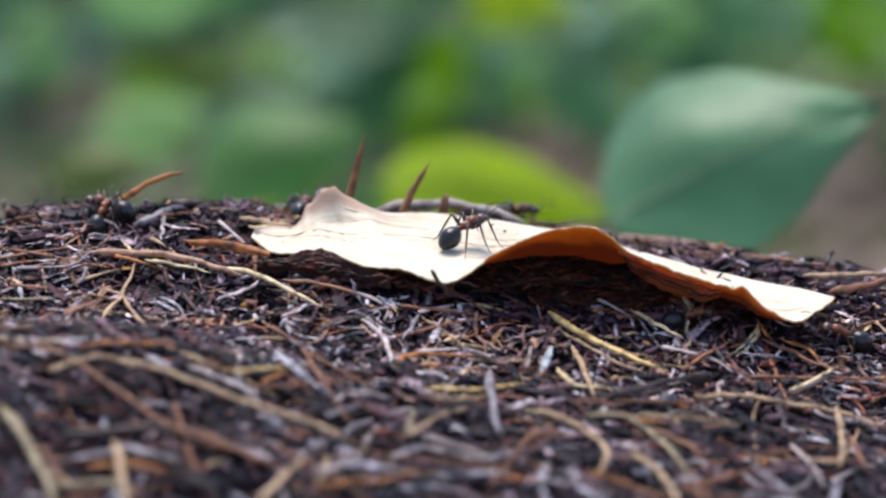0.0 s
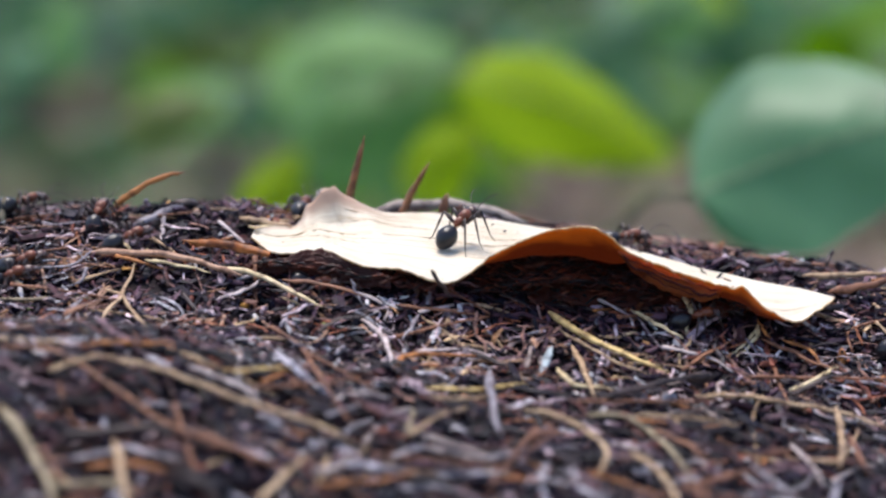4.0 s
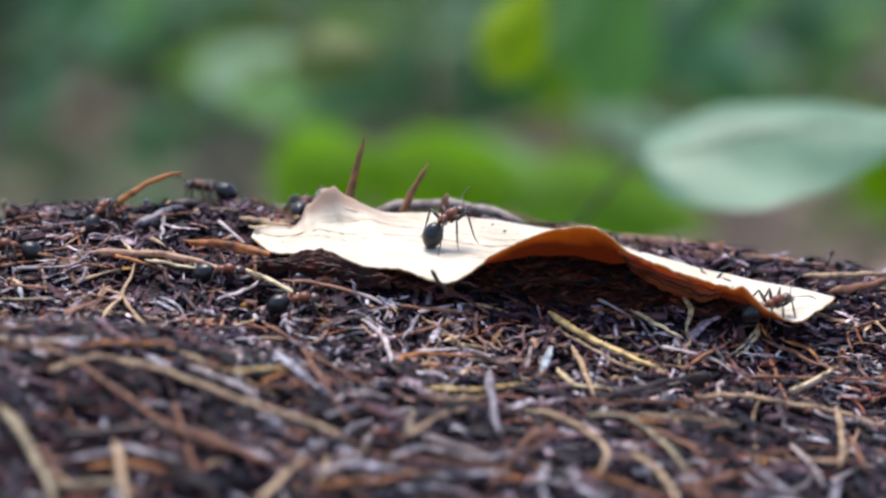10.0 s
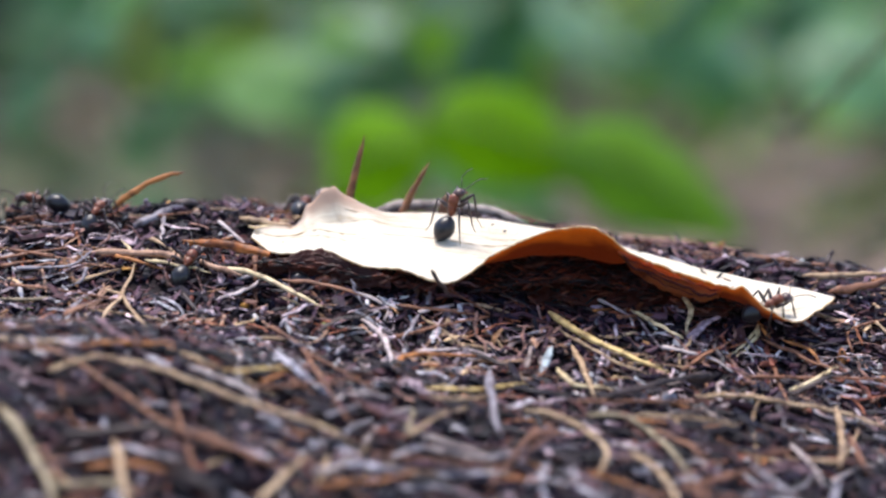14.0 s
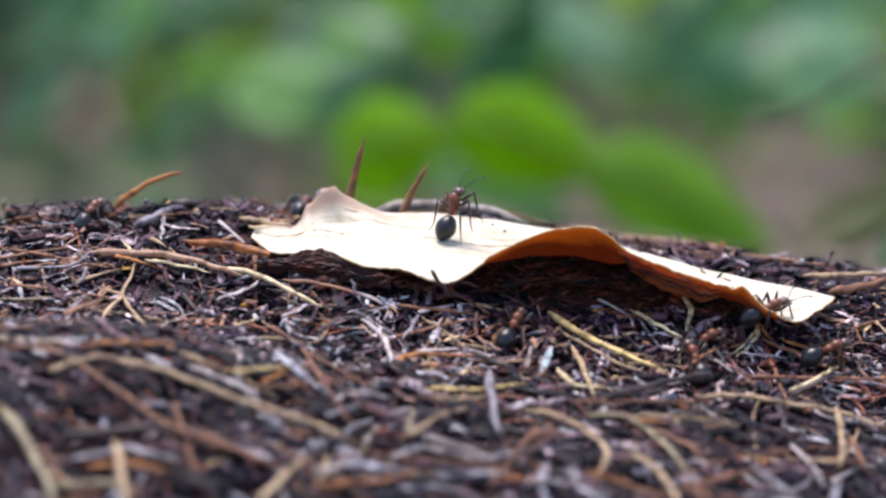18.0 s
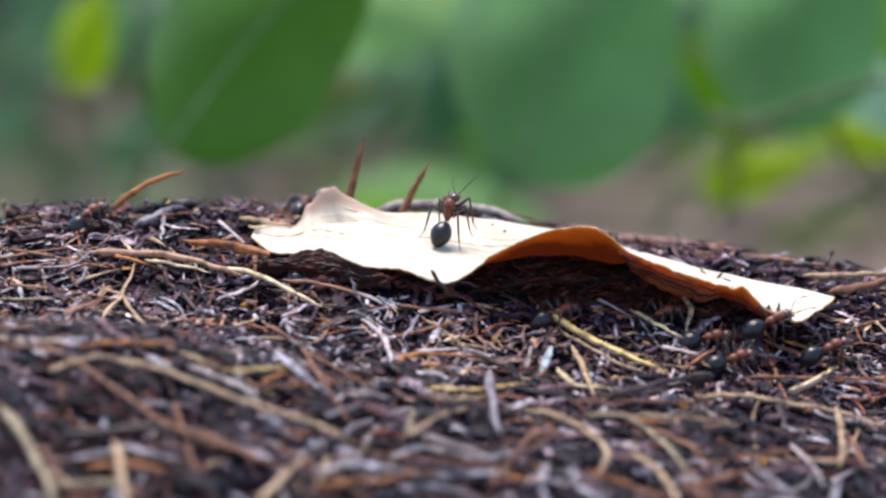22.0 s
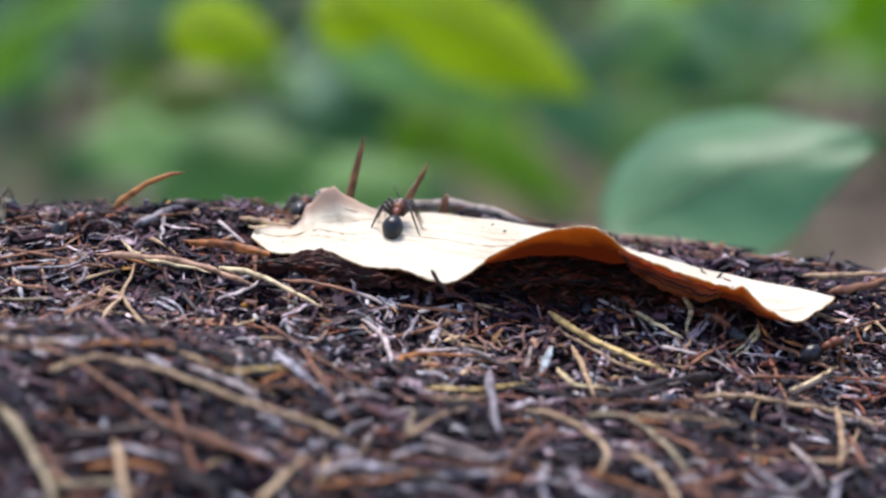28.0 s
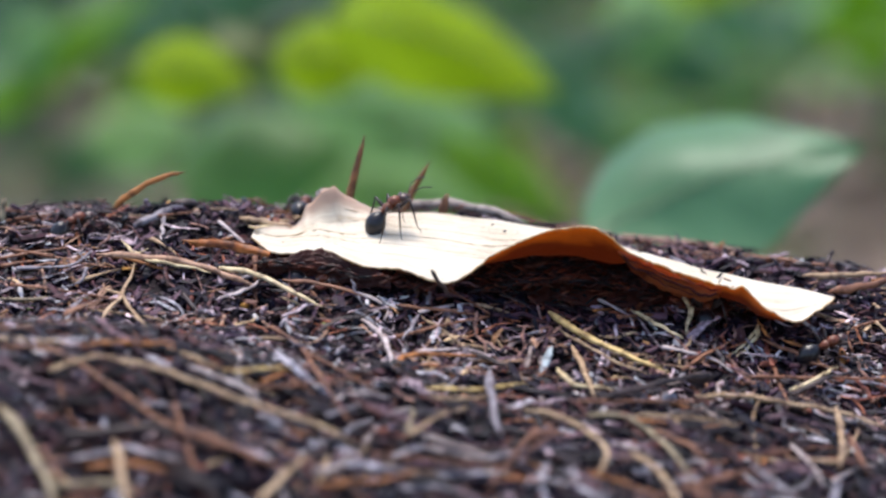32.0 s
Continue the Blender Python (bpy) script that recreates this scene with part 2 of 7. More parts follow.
def surface(x, y, e=0.6):
    """Ground point in mm and its normal."""
    z = float(height(x, y)) + hummocks(x, y)
    n = Vector((float(height(x - e, y) - height(x + e, y)), float(height(x, y - e) - height(x, y + e)), 2 * e)).normalized()
    return Vector((x, y, z)), n


# ---- litter strewn over the mound ----
def strewn(rng, band=(-64, 26), bare=False):
    """A random place on the part of the mound that shows, thick in drifts and thin in pits."""
    while True:
        y = rng.uniform(*band)
        half = 62 * (420 + y) / 420 + 5
        x = rng.uniform(-half, half)
        if bare and -44 < x < 47 and y > -5 - 0.02 * x:
            continue
        if rng.random() < 0.85 + 1.0 * noise.noise(Vector((x / 6, y / 6, 21.0))) + (0.5 * hummocks(x, y) / 2.5 if y < -18 else 0):
            return x, y


def build_chaff(name, count, label, mat, long_range, thick_range, lift, tilt, sides, seed, band=(-64, 26), lie=0.0, spread=0.9):
    rng = random.Random(seed)
    verts, faces = [], []
    for _ in range(count):
        x, y = strewn(rng, band, band[1] == 10)
        p, n = surface(x, y)
        turn = rng.gauss(lie, spread)
        t = Vector((math.cos(turn), math.sin(turn), 0))
        t = (t - n * t.dot(n)).normalized()
        t = (t + n * rng.gauss(0, tilt)).normalized()
        side = n.cross(t).normalized()
        length = rng.uniform(*long_range) * (0.6 + 0.8 * rng.random() ** 2)
        thick = rng.uniform(*thick_range)
        bend = rng.gauss(0, 0.06) * length
        c = p + n * (rng.uniform(*lift))
        m = 5
        kink = 0.035 * length
        path = [c + t * length * (k / (m - 1) - 0.5) + (side * bend + n * 0.3 * bend) * (1 - (2 * k / (m - 1) - 1) ** 2) + side * rng.gauss(0, kink) + n * rng.gauss(0, 0.6 * kink) for k in range(m)]
        v, f = tube(path, [thick * q for q in (rng.uniform(0.2, 0.9), rng.uniform(0.8, 1.25), rng.uniform(0.7, 1.15), rng.uniform(0.6, 1.1), rng.uniform(0.1, 0.7))], sides, rng.uniform(0.18, 0.75))
        o = len(verts)
        verts.extend(v)
        faces.extend(tuple(i + o for i in q) for q in f)
    return tagged(mesh_object(name, metres(verts), faces, mat, smooth=False), label, "litter", kind="stuff")


def build_crumbs(name, count, label, mat, size, seed):
    rng = random.Random(seed)
    verts, faces = [], []
    for _ in range(count):
        x, y = strewn(rng)
        p, n = surface(x, y)
        r = rng.uniform(*size) * (0.5 + rng.random() ** 3 * 1.3)
        turn = Euler((rng.uniform(0, 6), rng.uniform(0, 6), rng.uniform(0, 6))).to_matrix()
        c = p + n * (r * rng.uniform(-0.2, 0.9))
        v, f = ball((0, 0, 0), (r * rng.uniform(0.6, 1), r * rng.uniform(0.7, 1.7), r * rng.uniform(0.45, 0.9)), 4, 5)
        o = len(verts)
        for q in v:
            verts.append(c + turn @ (Vector(q) * rng.uniform(0.55, 1.3)))
        faces.extend(tuple(i + o for i in q) for q in f)
    return tagged(mesh_object(name, metres(verts), faces, mat, smooth=False), label, "litter", kind="stuff")


def build_flakes(name, count, label, mat, size, seed):
    """Small curved plates: bud scales, bark flakes and chips lying every way."""
    rng = random.Random(seed)
    verts, faces = [], []
    for _ in range(count):
        x, y = strewn(rng)
        p, n = surface(x, y)
        turn = rng.uniform(0, 6.28)
        t = Vector((math.cos(turn), math.sin(turn), 0))
        up = (n + Vector((rng.gauss(0, 0.5), rng.gauss(0, 0.5), rng.gauss(0, 0.3)))).normalized()
        t = (t - up * t.dot(up)).normalized()
        side = up.cross(t)
        length, wide = rng.uniform(*size), rng.uniform(0.25, 0.6)
        c = p + n * rng.uniform(0.3, 1.5)
        curl = rng.uniform(-0.3, 0.6) * length
        o = len(verts)
        m = 4
        for lay in (0.07, -0.07):
            for i in range(m):
                s = i / (m - 1)
                w = wide * length * (0.35 + 0.65 * math.sin(math.pi * (0.12 + 0.76 * s))) * rng.uniform(0.75, 1.1) / 2
                for q in (-1, 0, 1):
                    verts.append(c + t * (s - 0.5) * length + side * (q * w) + up * (lay * (1 + wide) + curl * (s - 0.5) ** 2 - 0.25 * w * abs(q)))
        k = 3 * m
        for i in range(m - 1):
            for j in (0, 1):
                a = o + i * 3 + j
                faces.append((a, a + 1, a + 4, a + 3))
                faces.append((a + k, a + k + 3, a + k + 4, a + k + 1))
            for a, b in ((o + i * 3, o + i * 3 + 3), (o + i * 3 + 5, o + i * 3 + 2)):
                faces.append((a, b, b + k, a + k))
        for a, b in ((o + 1, o), (o + 2, o + 1), (o + k - 3, o + k - 2), (o + k - 2, o + k - 1)):
            faces.append((a, b, b + k, a + k))
    return tagged(mesh_object(name, metres(verts), faces, mat), label, "litter", kind="stuff")


build_crumbs("soil_crumbs", 16000, "dark crumbs of bark and soil on the ant mound", CRUMB, (0.2, 0.62), 3)
build_chaff("needle_chaff", 6500, "short broken needles and twig bits covering the mound", CHAFF, (1.5, 6.5), (0.10, 0.34), (0.1, 1.3), 0.28, 4, 5)
build_chaff("bark_shreds", 1800, "dark bark shreds and scales lying in the mound litter", CRUMB, (1.2, 4.5), (0.25, 0.75), (0.1, 1.3), 0.3, 5, 8)
build_flakes("bark_flakes", 2600, "curled bud scales and bark flakes strewn over the mound", FLAKE, (0.7, 2.5), 17)
build_chaff("needle_drift", 1500, "drift of dark needles sloping down the mound front", DRIFT, (4, 12), (0.25, 0.7), (0.4, 1.8), 0.14, 5, 41, (-64, -19), -0.35, 0.5)
build_chaff("bark_slivers", 700, "grey and lilac bark slivers lying on the mound", SLIVER, (1.5, 6.5), (0.14, 0.42), (0.5, 1.7), 0.26, 5, 47, (-26, 10), 0.1, 0.9)
build_flakes("pale_scales", 300, "tiny whitish scales and husks strewn in the litter", SCALE, (0.5, 1.7), 23)
build_chaff("pale_chaff", 380, "bleached needle bits lying on the mound", STRAWS, (1.8, 6), (0.14, 0.34), (0.9, 1.7), 0.2, 5, 43, (-19, 10))


def build_mound_needles(count, seed):
    """Needles over the parts of the mound away from the leaf."""
    rng = random.Random(seed)
    verts, faces = [], []
    while count:
        w, r = rng.uniform(0, 6.283), 640 * rng.random() ** 0.6
        x, y = r * math.sin(w), r * math.cos(w)
        if abs(x) < 90 + 0.16 * abs(y) and y > -75 and y < 32 or (abs(x) < 120 and -420 < y <= -75):
            continue
        count -= 1
        p = Vector((x, y, float(height(x, y)) + rng.uniform(0.3, 2.2)))
        n = surface(x, y, 4)[1]
        turn, length = rng.uniform(0, 6.283), rng.uniform(9, 30)
        t = Vector((math.cos(turn), math.sin(turn), 0))
        t = (t - n * t.dot(n) + n * rng.gauss(0, 0.06)).normalized() * length / 2
        v, f = tube([p - t, p - t * 0.3 + n * 0.5, p + t * 0.4 + n * 0.5, p + t], [0.4, 0.6, 0.55, 0.25], 4, 0.7)
        o = len(verts)
        verts.extend(v)
        faces.extend(tuple(i + o for i in q) for q in f)
    tagged(mesh_object("mound_needles", metres(verts), faces, CHAFF), "dry brown needles heaped over the ant mound", "litter", kind="stuff")


build_chaff("bark_strips", 520, "broad mauve-brown bark strips lying on the mound", FLAKE, (2.5, 8), (0.35, 0.85), (0.5, 1.4), 0.14, 5, 53, (-64, 8), -0.1, 0.7)
build_mound_needles(9000, 71)


def build_clods(name, heaps, label, seed):
    """Loose clods on the crest: splinters, crumbs and chips piled on low heaps (x, y, reach in x and y, height)."""
    rng = random.Random(seed)
    verts, faces = [], []
    for hx, hy, rx, ry, top in heaps:
        for _ in range(int(9 * rx * ry ** 0.5)):
            u, w = rng.gauss(0, 0.45), rng.gauss(0, 0.5)
            if abs(u) > 1.1 or abs(w) > 1.2:
                continue
            p, n = surface(hx + u * rx, hy + w * ry)
            rise = top * max(0.0, 1 - u * u) * max(0.0, 1 - w * w)
            c = p + Vector((0, 0, rise * rng.uniform(0.2, 1.0)))
            turn = Euler((rng.gauss(0, 0.35), rng.gauss(0, 0.35), rng.uniform(0, 6.28))).to_matrix()
            if rng.random() < 0.55:
                length, r = rng.uniform(1.5, 6.5), rng.uniform(0.2, 0.55)
                v, f = tube([(-length / 2, 0, 0), (-length / 5, rng.gauss(0, 0.25), 0.1), (length / 4, rng.gauss(0, 0.25), 0), (length / 2, 0, 0)], [r * k for k in (rng.uniform(0.4, 0.9), 1.1, 0.9, rng.uniform(0.2, 0.8))], 5, rng.uniform(0.25, 0.8))
            else:
                r = rng.uniform(0.4, 1.15)
                v, f = ball((0, 0, 0), (r * rng.uniform(0.6, 1), r * rng.uniform(0.8, 1.6), r * rng.uniform(0.4, 0.8)), 4, 6)
                v = [Vector(q) * rng.uniform(0.6, 1.25) for q in v]
            o = len(verts)
            verts.extend(c + turn @ Vector(q) for q in v)
            faces.extend(tuple(i + o for i in q) for q in f)
    tagged(mesh_object(name, metres(verts), faces, CRUMB, smooth=False), label, "litter", kind="stuff")


build_clods("crest_clods", ((-47, 14.5, 5, 3, 1.4), (-41, 15, 7, 3, 2.0), (-34, 15, 7, 3, 2.6), (-27, 16, 5, 3, 1.2), (-55, 14, 5, 3, 0.9), (34, 12, 5, 3, 2.2), (39, 13, 6, 3, 2.6), (46, 11, 6, 3, 1.6),
                            (53, 8, 6, 4, 2.2), (57, 2, 5, 4, 2.6), (50, -3, 4, 3, 1.6)), "dark clods of needles and bark piled along the crest", 53)


# ---- single needles and twigs that stand out ----
def needle(name, points, radius, mat, label, group="needles on the mound", flat=0.7, taper=0.45):
    """One needle through points (mm), thinning to its tip; its origin lies at its middle."""
    path = spline(points, 4 * len(points) + 1)
    seed = points[0][0] * 0.37 + points[-1][1]
    path = path + np.array([[noise.noise(Vector((k * 0.45, seed, c * 9.1))) * 0.32 for c in range(3)] for k in range(len(path))])
    mid = path[len(path) // 2]
    n = len(path)
    rad = [radius * (1 - (1 - taper) * (k / (n - 1)) ** 2) * min(1, 0.3 + 0.35 * k, 0.3 + 0.35 * (n - 1 - k)) * (0.9 + 0.22 * noise.noise(Vector((k * 0.7, seed, 40)))) for k in range(n)]
    v, f = tube(path - mid, rad, 7, flat)
    ob = mesh_object(name, metres(v), f, mat)
    ob.location = Vector(mid) * MM
    return tagged(ob, label, "needle" if "needle" in name else "twig", group)


def chip(name, place, size, turn, mat, label):
    """A small rough chip or crumb lying in the litter."""
    v, f = ball((0, 0, 0), (size[1] / 2, size[0] / 2, size[2] / 2), 8, 9)
    v = [Vector(p) * (1 + 0.45 * noise.noise(Vector(p) * 1.3 + Vector(place))) for p in v]
    ob = mesh_object(name, metres(v), f, mat)
    ob.matrix_basis = pose(place[0] * MM, place[1] * MM, place[2] * MM, turn[1], 0, turn[0] - 90)
    return tagged(ob, label, name.replace("_", " "), "chips in the litter")


needle("pine_needle", [(-29.1, -1.2, -2.2), (-25.2, -2.4, -2.6), (-20.3, -5.2, -4.0), (-15.5, -8.6, -5.7)], 0.58, STRAW, "curved straw-yellow needle lying on the mound")
needle("pine_needle", [(-43.3, -12.4, -6.4), (-41.3, -6.3, -4.6), (-40.0, -0.4, -1.7)], 0.35, TAN, "forked tan needle lying on dark litter")
needle("pine_needle", [(-41.3, -6.3, -4.6), (-39.0, -11.5, -6.3), (-36.0, -22.4, -5.4)], 0.34, TAN, "forked tan needle lying on dark litter")
needle("pine_needle", [(-42.3, 4.6, 0.2), (-40.2, 1.6, -0.9), (-38.6, 2.7, -0.5)], 0.29, STRAW, "short pale straw bent on dark litter")
needle("pine_needle", [(-34.1, 4.6, 0.1), (-30.1, 5.6, 0.0), (-27.8, 7.2, 0.2)], 0.42, RUST, "short rust-brown needle beside the dead leaf")
needle("pine_needle", [(-29.0, -6.8, -5.0), (-25.8, -5.4, -4.4), (-23.5, -3.0, -3.4)], 0.42, PALE, "short bleached needle lying on the mound")
needle("pine_needle", [(-56.9, -6.8, -5.1), (-51.1, -6.7, -5.0), (-44.9, -7.3, -5.0)], 0.38, OLIVE, "olive needle lying on the mound")
needle("pine_needle", [(-54.9, -31.0, -4.5), (-49.5, -31.6, -4.6), (-45.0, -31.7, -4.8)], 0.50, TAN, "long tan needle lying on the mound")
needle("pine_needle", [(-43.8, -32.6, -5.0), (-37.9, -30.5, -5.0), (-32.2, -29.1, -5.7)], 0.63, RUST, "thick rust-brown needle lying on the mound")
needle("pine_needle", [(-53.2, -33.8, -4.7), (-46.4, -35.0, -5.1), (-41.2, -39.1, -7.0), (-33.4, -45.3, -10.6), (-26.5, -48.6, -12.8), (-20.5, -50.3, -14.3)], 0.51, BROWN, "long brown needle running down the mound")
needle("pine_needle", [(-40.2, -35.6, -5.6), (-32.6, -37.5, -7.1), (-23.7, -41.2, -9.6), (-14.9, -43.3, -11.9), (-10.1, -46.1, -13.7)], 0.55, TAN, "long grey-tan needle running down the mound")
needle("pine_needle", [(-30.7, -35.4, -6.9), (-25.9, -36.7, -8.2), (-21.5, -38.9, -9.5)], 0.50, PALE, "bleached lilac needle lying on the mound")
needle("pine_needle", [(-26.7, -34.6, -7.6), (-21.5, -31.4, -8.2), (-16.2, -27.7, -9.0)], 0.42, YELLOW, "straw-yellow needle lying across the mound")
needle("pine_needle", [(-23.9, -38.0, -9.1), (-18.0, -34.2, -9.4), (-11.3, -29.8, -10.1)], 0.42, BROWN, "brown needle lying across the mound")
needle("pine_needle", [(-10.4, -9.4, -7.1), (-7.5, -12.9, -8.8), (-6.2, -21.8, -10.2)], 0.50, PALE, "arched bleached needle on the mound")
needle("pine_needle", [(-5.9, -21.1, -10.4), (-3.7, -16.2, -10.1), (4.7, -15.0, -10.6)], 0.52, RUST, "rust-brown needle with a bent end")
needle("pine_needle", [(-52.0, -44.0, -9.3), (-48.9, -48.5, -11.8), (-45.6, -54.3, -15.2), (-43.8, -59.2, -17.5)], 0.92, OLIVE, "thick olive stalk on the mound front")
needle("pine_needle", [(-38.0, -49.2, -12.3), (-36.9, -54.0, -15.0), (-35.6, -59.4, -17.4)], 0.69, TAN, "tan stalk standing on the mound front")
needle("pine_needle", [(-21.1, -58.1, -17.1), (-17.8, -52.5, -15.1), (-15.5, -49.2, -13.8)], 0.55, TAN, "pale straw lying on the mound front")
needle("pine_needle", [(-15.3, -50.3, -15.5), (-12.7, -49.5, -15.4), (-9.5, -46.3, -14.4)], 0.51, PALE, "bleached curled needle on the mound front")
needle("pine_needle", [(-4.3, -41.5, -13.7), (-3.5, -34.5, -12.2)], 0.51, OLIVE, "short olive needle on the mound front")
needle("pine_needle", [(-2.0, -27.7, -11.5), (3.9, -26.6, -12.0), (10.2, -22.5, -12.2)], 0.50, YELLOW, "straw-yellow needle lying across the mound")
needle("pine_needle", [(-1.6, -30.6, -11.8), (2.5, -30.0, -12.3), (7.0, -27.5, -12.5)], 0.46, TAN, "tan needle lying across the mound")
needle("pine_needle", [(5.9, -20.7, -11.0), (6.0, -31.2, -12.2), (6.8, -40.8, -14.2)], 0.69, GREY, "grey stalk on the mound front")
needle("pine_needle", [(13.6, -5.3, -7.1), (16.4, -8.0, -8.6), (22.0, -11.7, -10.7), (28.3, -16.2, -12.5)], 0.71, YELLOW, "flat yellow needle slanting over dark litter")
needle("pine_needle", [(14.6, -7.7, -8.7), (19.1, -11.5, -10.7), (26.2, -17.0, -12.8)], 0.34, TAN, "pale needle beside a yellow one")
needle("pine_needle", [(10.0, -31.6, -13.0), (14.1, -33.1, -13.7), (17.4, -36.6, -14.7), (19.3, -41.2, -15.9), (18.2, -47.1, -17.1)], 0.51, TAN, "long hooked grey-tan needle")
needle("pine_needle", [(17.5, -32.3, -13.7), (22.4, -31.9, -14.2), (26.7, -38.4, -15.8), (29.4, -46.5, -17.9)], 0.51, OLIVE, "long curved olive needle")
needle("pine_needle", [(24.2, -4.3, -7.0), (27.3, -6.6, -8.3), (30.7, -9.0, -9.8)], 0.42, STRAW, "bleached needle slanting before the leaf hollow")
needle("pine_needle", [(31.2, -0.1, -6.3), (32.1, -2.6, -7.6), (31.4, -5.9, -9.8)], 0.50, STRAW, "tan husk standing at the leaf hollow")
needle("pine_needle", [(41.1, -3.0, -9.2), (40.3, -5.6, -10.8), (37.0, -8.8, -12.7)], 0.38, STRAW, "yellow needle loop under the leaf")
needle("pine_needle", [(40.7, -3.6, -9.5), (38.9, -6.4, -11.1), (36.9, -8.0, -12.3)], 0.29, STRAW, "yellow needle loop under the leaf")
needle("pine_needle", [(31.3, -22.9, -13.8), (37.0, -21.2, -14.2), (43.4, -21.6, -15.1), (49.0, -21.8, -15.9), (55.7, -24.4, -17.5)], 0.51, TAN, "long tan needle lying across the mound")
needle("dark_twig", [(18.8, -28.1, -12.9), (25.7, -21.6, -12.7), (33.5, -16.5, -12.6)], 0.74, DARK, "dark broken twig lying on needles")
needle("pine_needle", [(22.3, -39.9, -15.9), (25.6, -45.4, -17.4), (27.8, -52.2, -19.5)], 0.55, TAN, "pale pink needle on the mound front")
needle("dark_twig", [(30.3, -14.9, -12.5), (34.4, -9.8, -11.3), (37.7, -7.0, -10.3)], 0.34, BROWN, "thin brown twig on dark litter")
needle("pine_needle", [(38.0, -14.6, -13.5), (45.7, -12.9, -13.9), (57.4, -11.0, -14.7)], 0.42, BROWN, "pinkish brown needle lying across the mound")
needle("pine_needle", [(43.6, -17.6, -14.5), (47.8, -12.9, -13.9), (50.5, -10.0, -13.2)], 0.38, STRAW, "yellow needle leaning on a dark twig")
needle("dark_twig", [(43.7, -18.0, -14.8), (48.6, -13.0, -14.2), (53.3, -9.5, -13.6)], 0.50, DARK, "dark twig lying on the mound")
needle("pine_needle", [(41.2, -6.4, -10.6), (46.1, -8.7, -12.3), (50.4, -10.8, -13.6)], 0.42, BROWN, "brown needle lying on the mound")
needle("pine_needle", [(16.4, -11.1, -10.1), (17.8, -18.1, -12.0), (18.7, -25.8, -13.1)], 0.46, TAN, "tan needle pointing down the mound")
needle("pine_needle", [(14.3, -16.5, -11.7), (16.6, -21.3, -12.6), (21.6, -21.7, -13.1)], 0.46, STRAW, "curved yellow needle on the mound")
needle("pine_needle", [(49.1, -20.7, -15.7), (48.8, -30.3, -17.5), (47.4, -38.5, -18.7)], 0.55, TAN, "bleached husk on the mound front")
needle("pine_needle", [(49.8, -27.0, -17.5), (50.7, -36.8, -19.3)], 0.46, BROWN, "brown needle on the mound front")
needle("dark_twig", [(3.4, -13.9, -10.3), (6.8, -16.4, -11.0), (9.2, -18.0, -11.5)], 0.50, DARK, "dark twig lying on the mound")
needle("pine_needle", [(-3.0, -7.3, -6.9), (-5.3, -12.4, -9.2)], 0.38, GREY, "short grey needle on the mound")
needle("pine_needle", [(-2.8, -7.7, -7.2), (0.4, -10.3, -8.8), (3.2, -13.4, -10.0)], 0.34, TAN, "tan needle on the mound")
needle("pine_needle", [(36.7, -40.3, -17.8), (42.0, -47.7, -20.2)], 0.55, GREY, "grey needle on the mound front")
needle("pine_needle", [(28.4, -47.9, -18.6), (33.8, -43.5, -18.1), (39.3, -41.2, -18.3)], 0.55, BROWN, "brown needle on the mound front")
needle("pine_needle", [(25.0, -33.4, -15.2), (28.3, -35.8, -15.9), (32.0, -40.2, -17.2)], 0.55, BROWN, "brown needle on the mound front")
needle("pine_needle", [(42.1, -6.3, -10.5), (41.5, -4.6, -9.6), (40.8, -3.1, -8.7)], 0.29, RUST, "rust-brown needle at the leaf margin")
needle("pine_needle", [(43.5, -5.6, -10.7), (47.0, -7.4, -11.7), (48.8, -10.2, -13.3)], 0.38, RUST, "rust-brown needle on the mound")
needle("pine_needle", [(8.7, 6.4, -5.9), (11.7, 7.2, -6.8), (16.3, 8.4, -7.5)], 0.29, RUST, "rust needle in the leaf hollow")
needle("pine_needle", [(-6.1, -6.1, -6.1), (-1.0, -6.5, -6.6), (5.5, -6.9, -7.4)], 0.38, BROWN, "brown needle before the leaf")
needle("pine_needle", [(-55.4, -0.8, -2.4), (-49.6, -0.4, -1.9), (-42.9, -0.9, -2.0)], 0.42, BROWN, "brown needle on the mound")
needle("dark_twig", [(-45.1, -47.6, -12.3), (-37.2, -46.4, -11.6), (-26.1, -45.9, -12.2)], 0.83, DARK, "dark twig lying on the mound front")
needle("pine_needle", [(-41.3, -52.0, -14.6), (-36.2, -51.5, -14.4), (-31.5, -52.5, -15.1)], 0.55, RUST, "rust-brown needle on the mound front")
needle("pine_needle", [(-45.5, -55.0, -16.0), (-39.1, -54.7, -15.8), (-34.5, -55.9, -16.4)], 0.65, OLIVE, "olive needle on the mound front")
needle("pine_needle", [(-14.5, -53.6, -16.4), (-8.7, -51.8, -16.3), (-1.6, -49.2, -16.0)], 0.46, RUST, "rust-brown needle on the mound front")
needle("pine_needle", [(-29.0, -46.1, -11.8), (-23.2, -48.9, -13.7), (-18.6, -51.0, -15.1)], 0.55, BROWN, "brown needle on the mound front")
chip("bark_chip", (-48.8, -10.8, -6.6), (7.0, 1.8, 0.5), (35, 30), GREY, "broad grey bark flake standing in the litter")
chip("bark_chip", (-9.6, -13.0, -9.6), (4.0, 1.2, 0.4), (65, 30), GREY, "grey bark flake in the litter")
chip("bark_chip", (-4.3, -43.1, -15.3), (6.0, 1.6, 0.5), (15, 15), GREY, "grey frayed bark flake on the mound front")
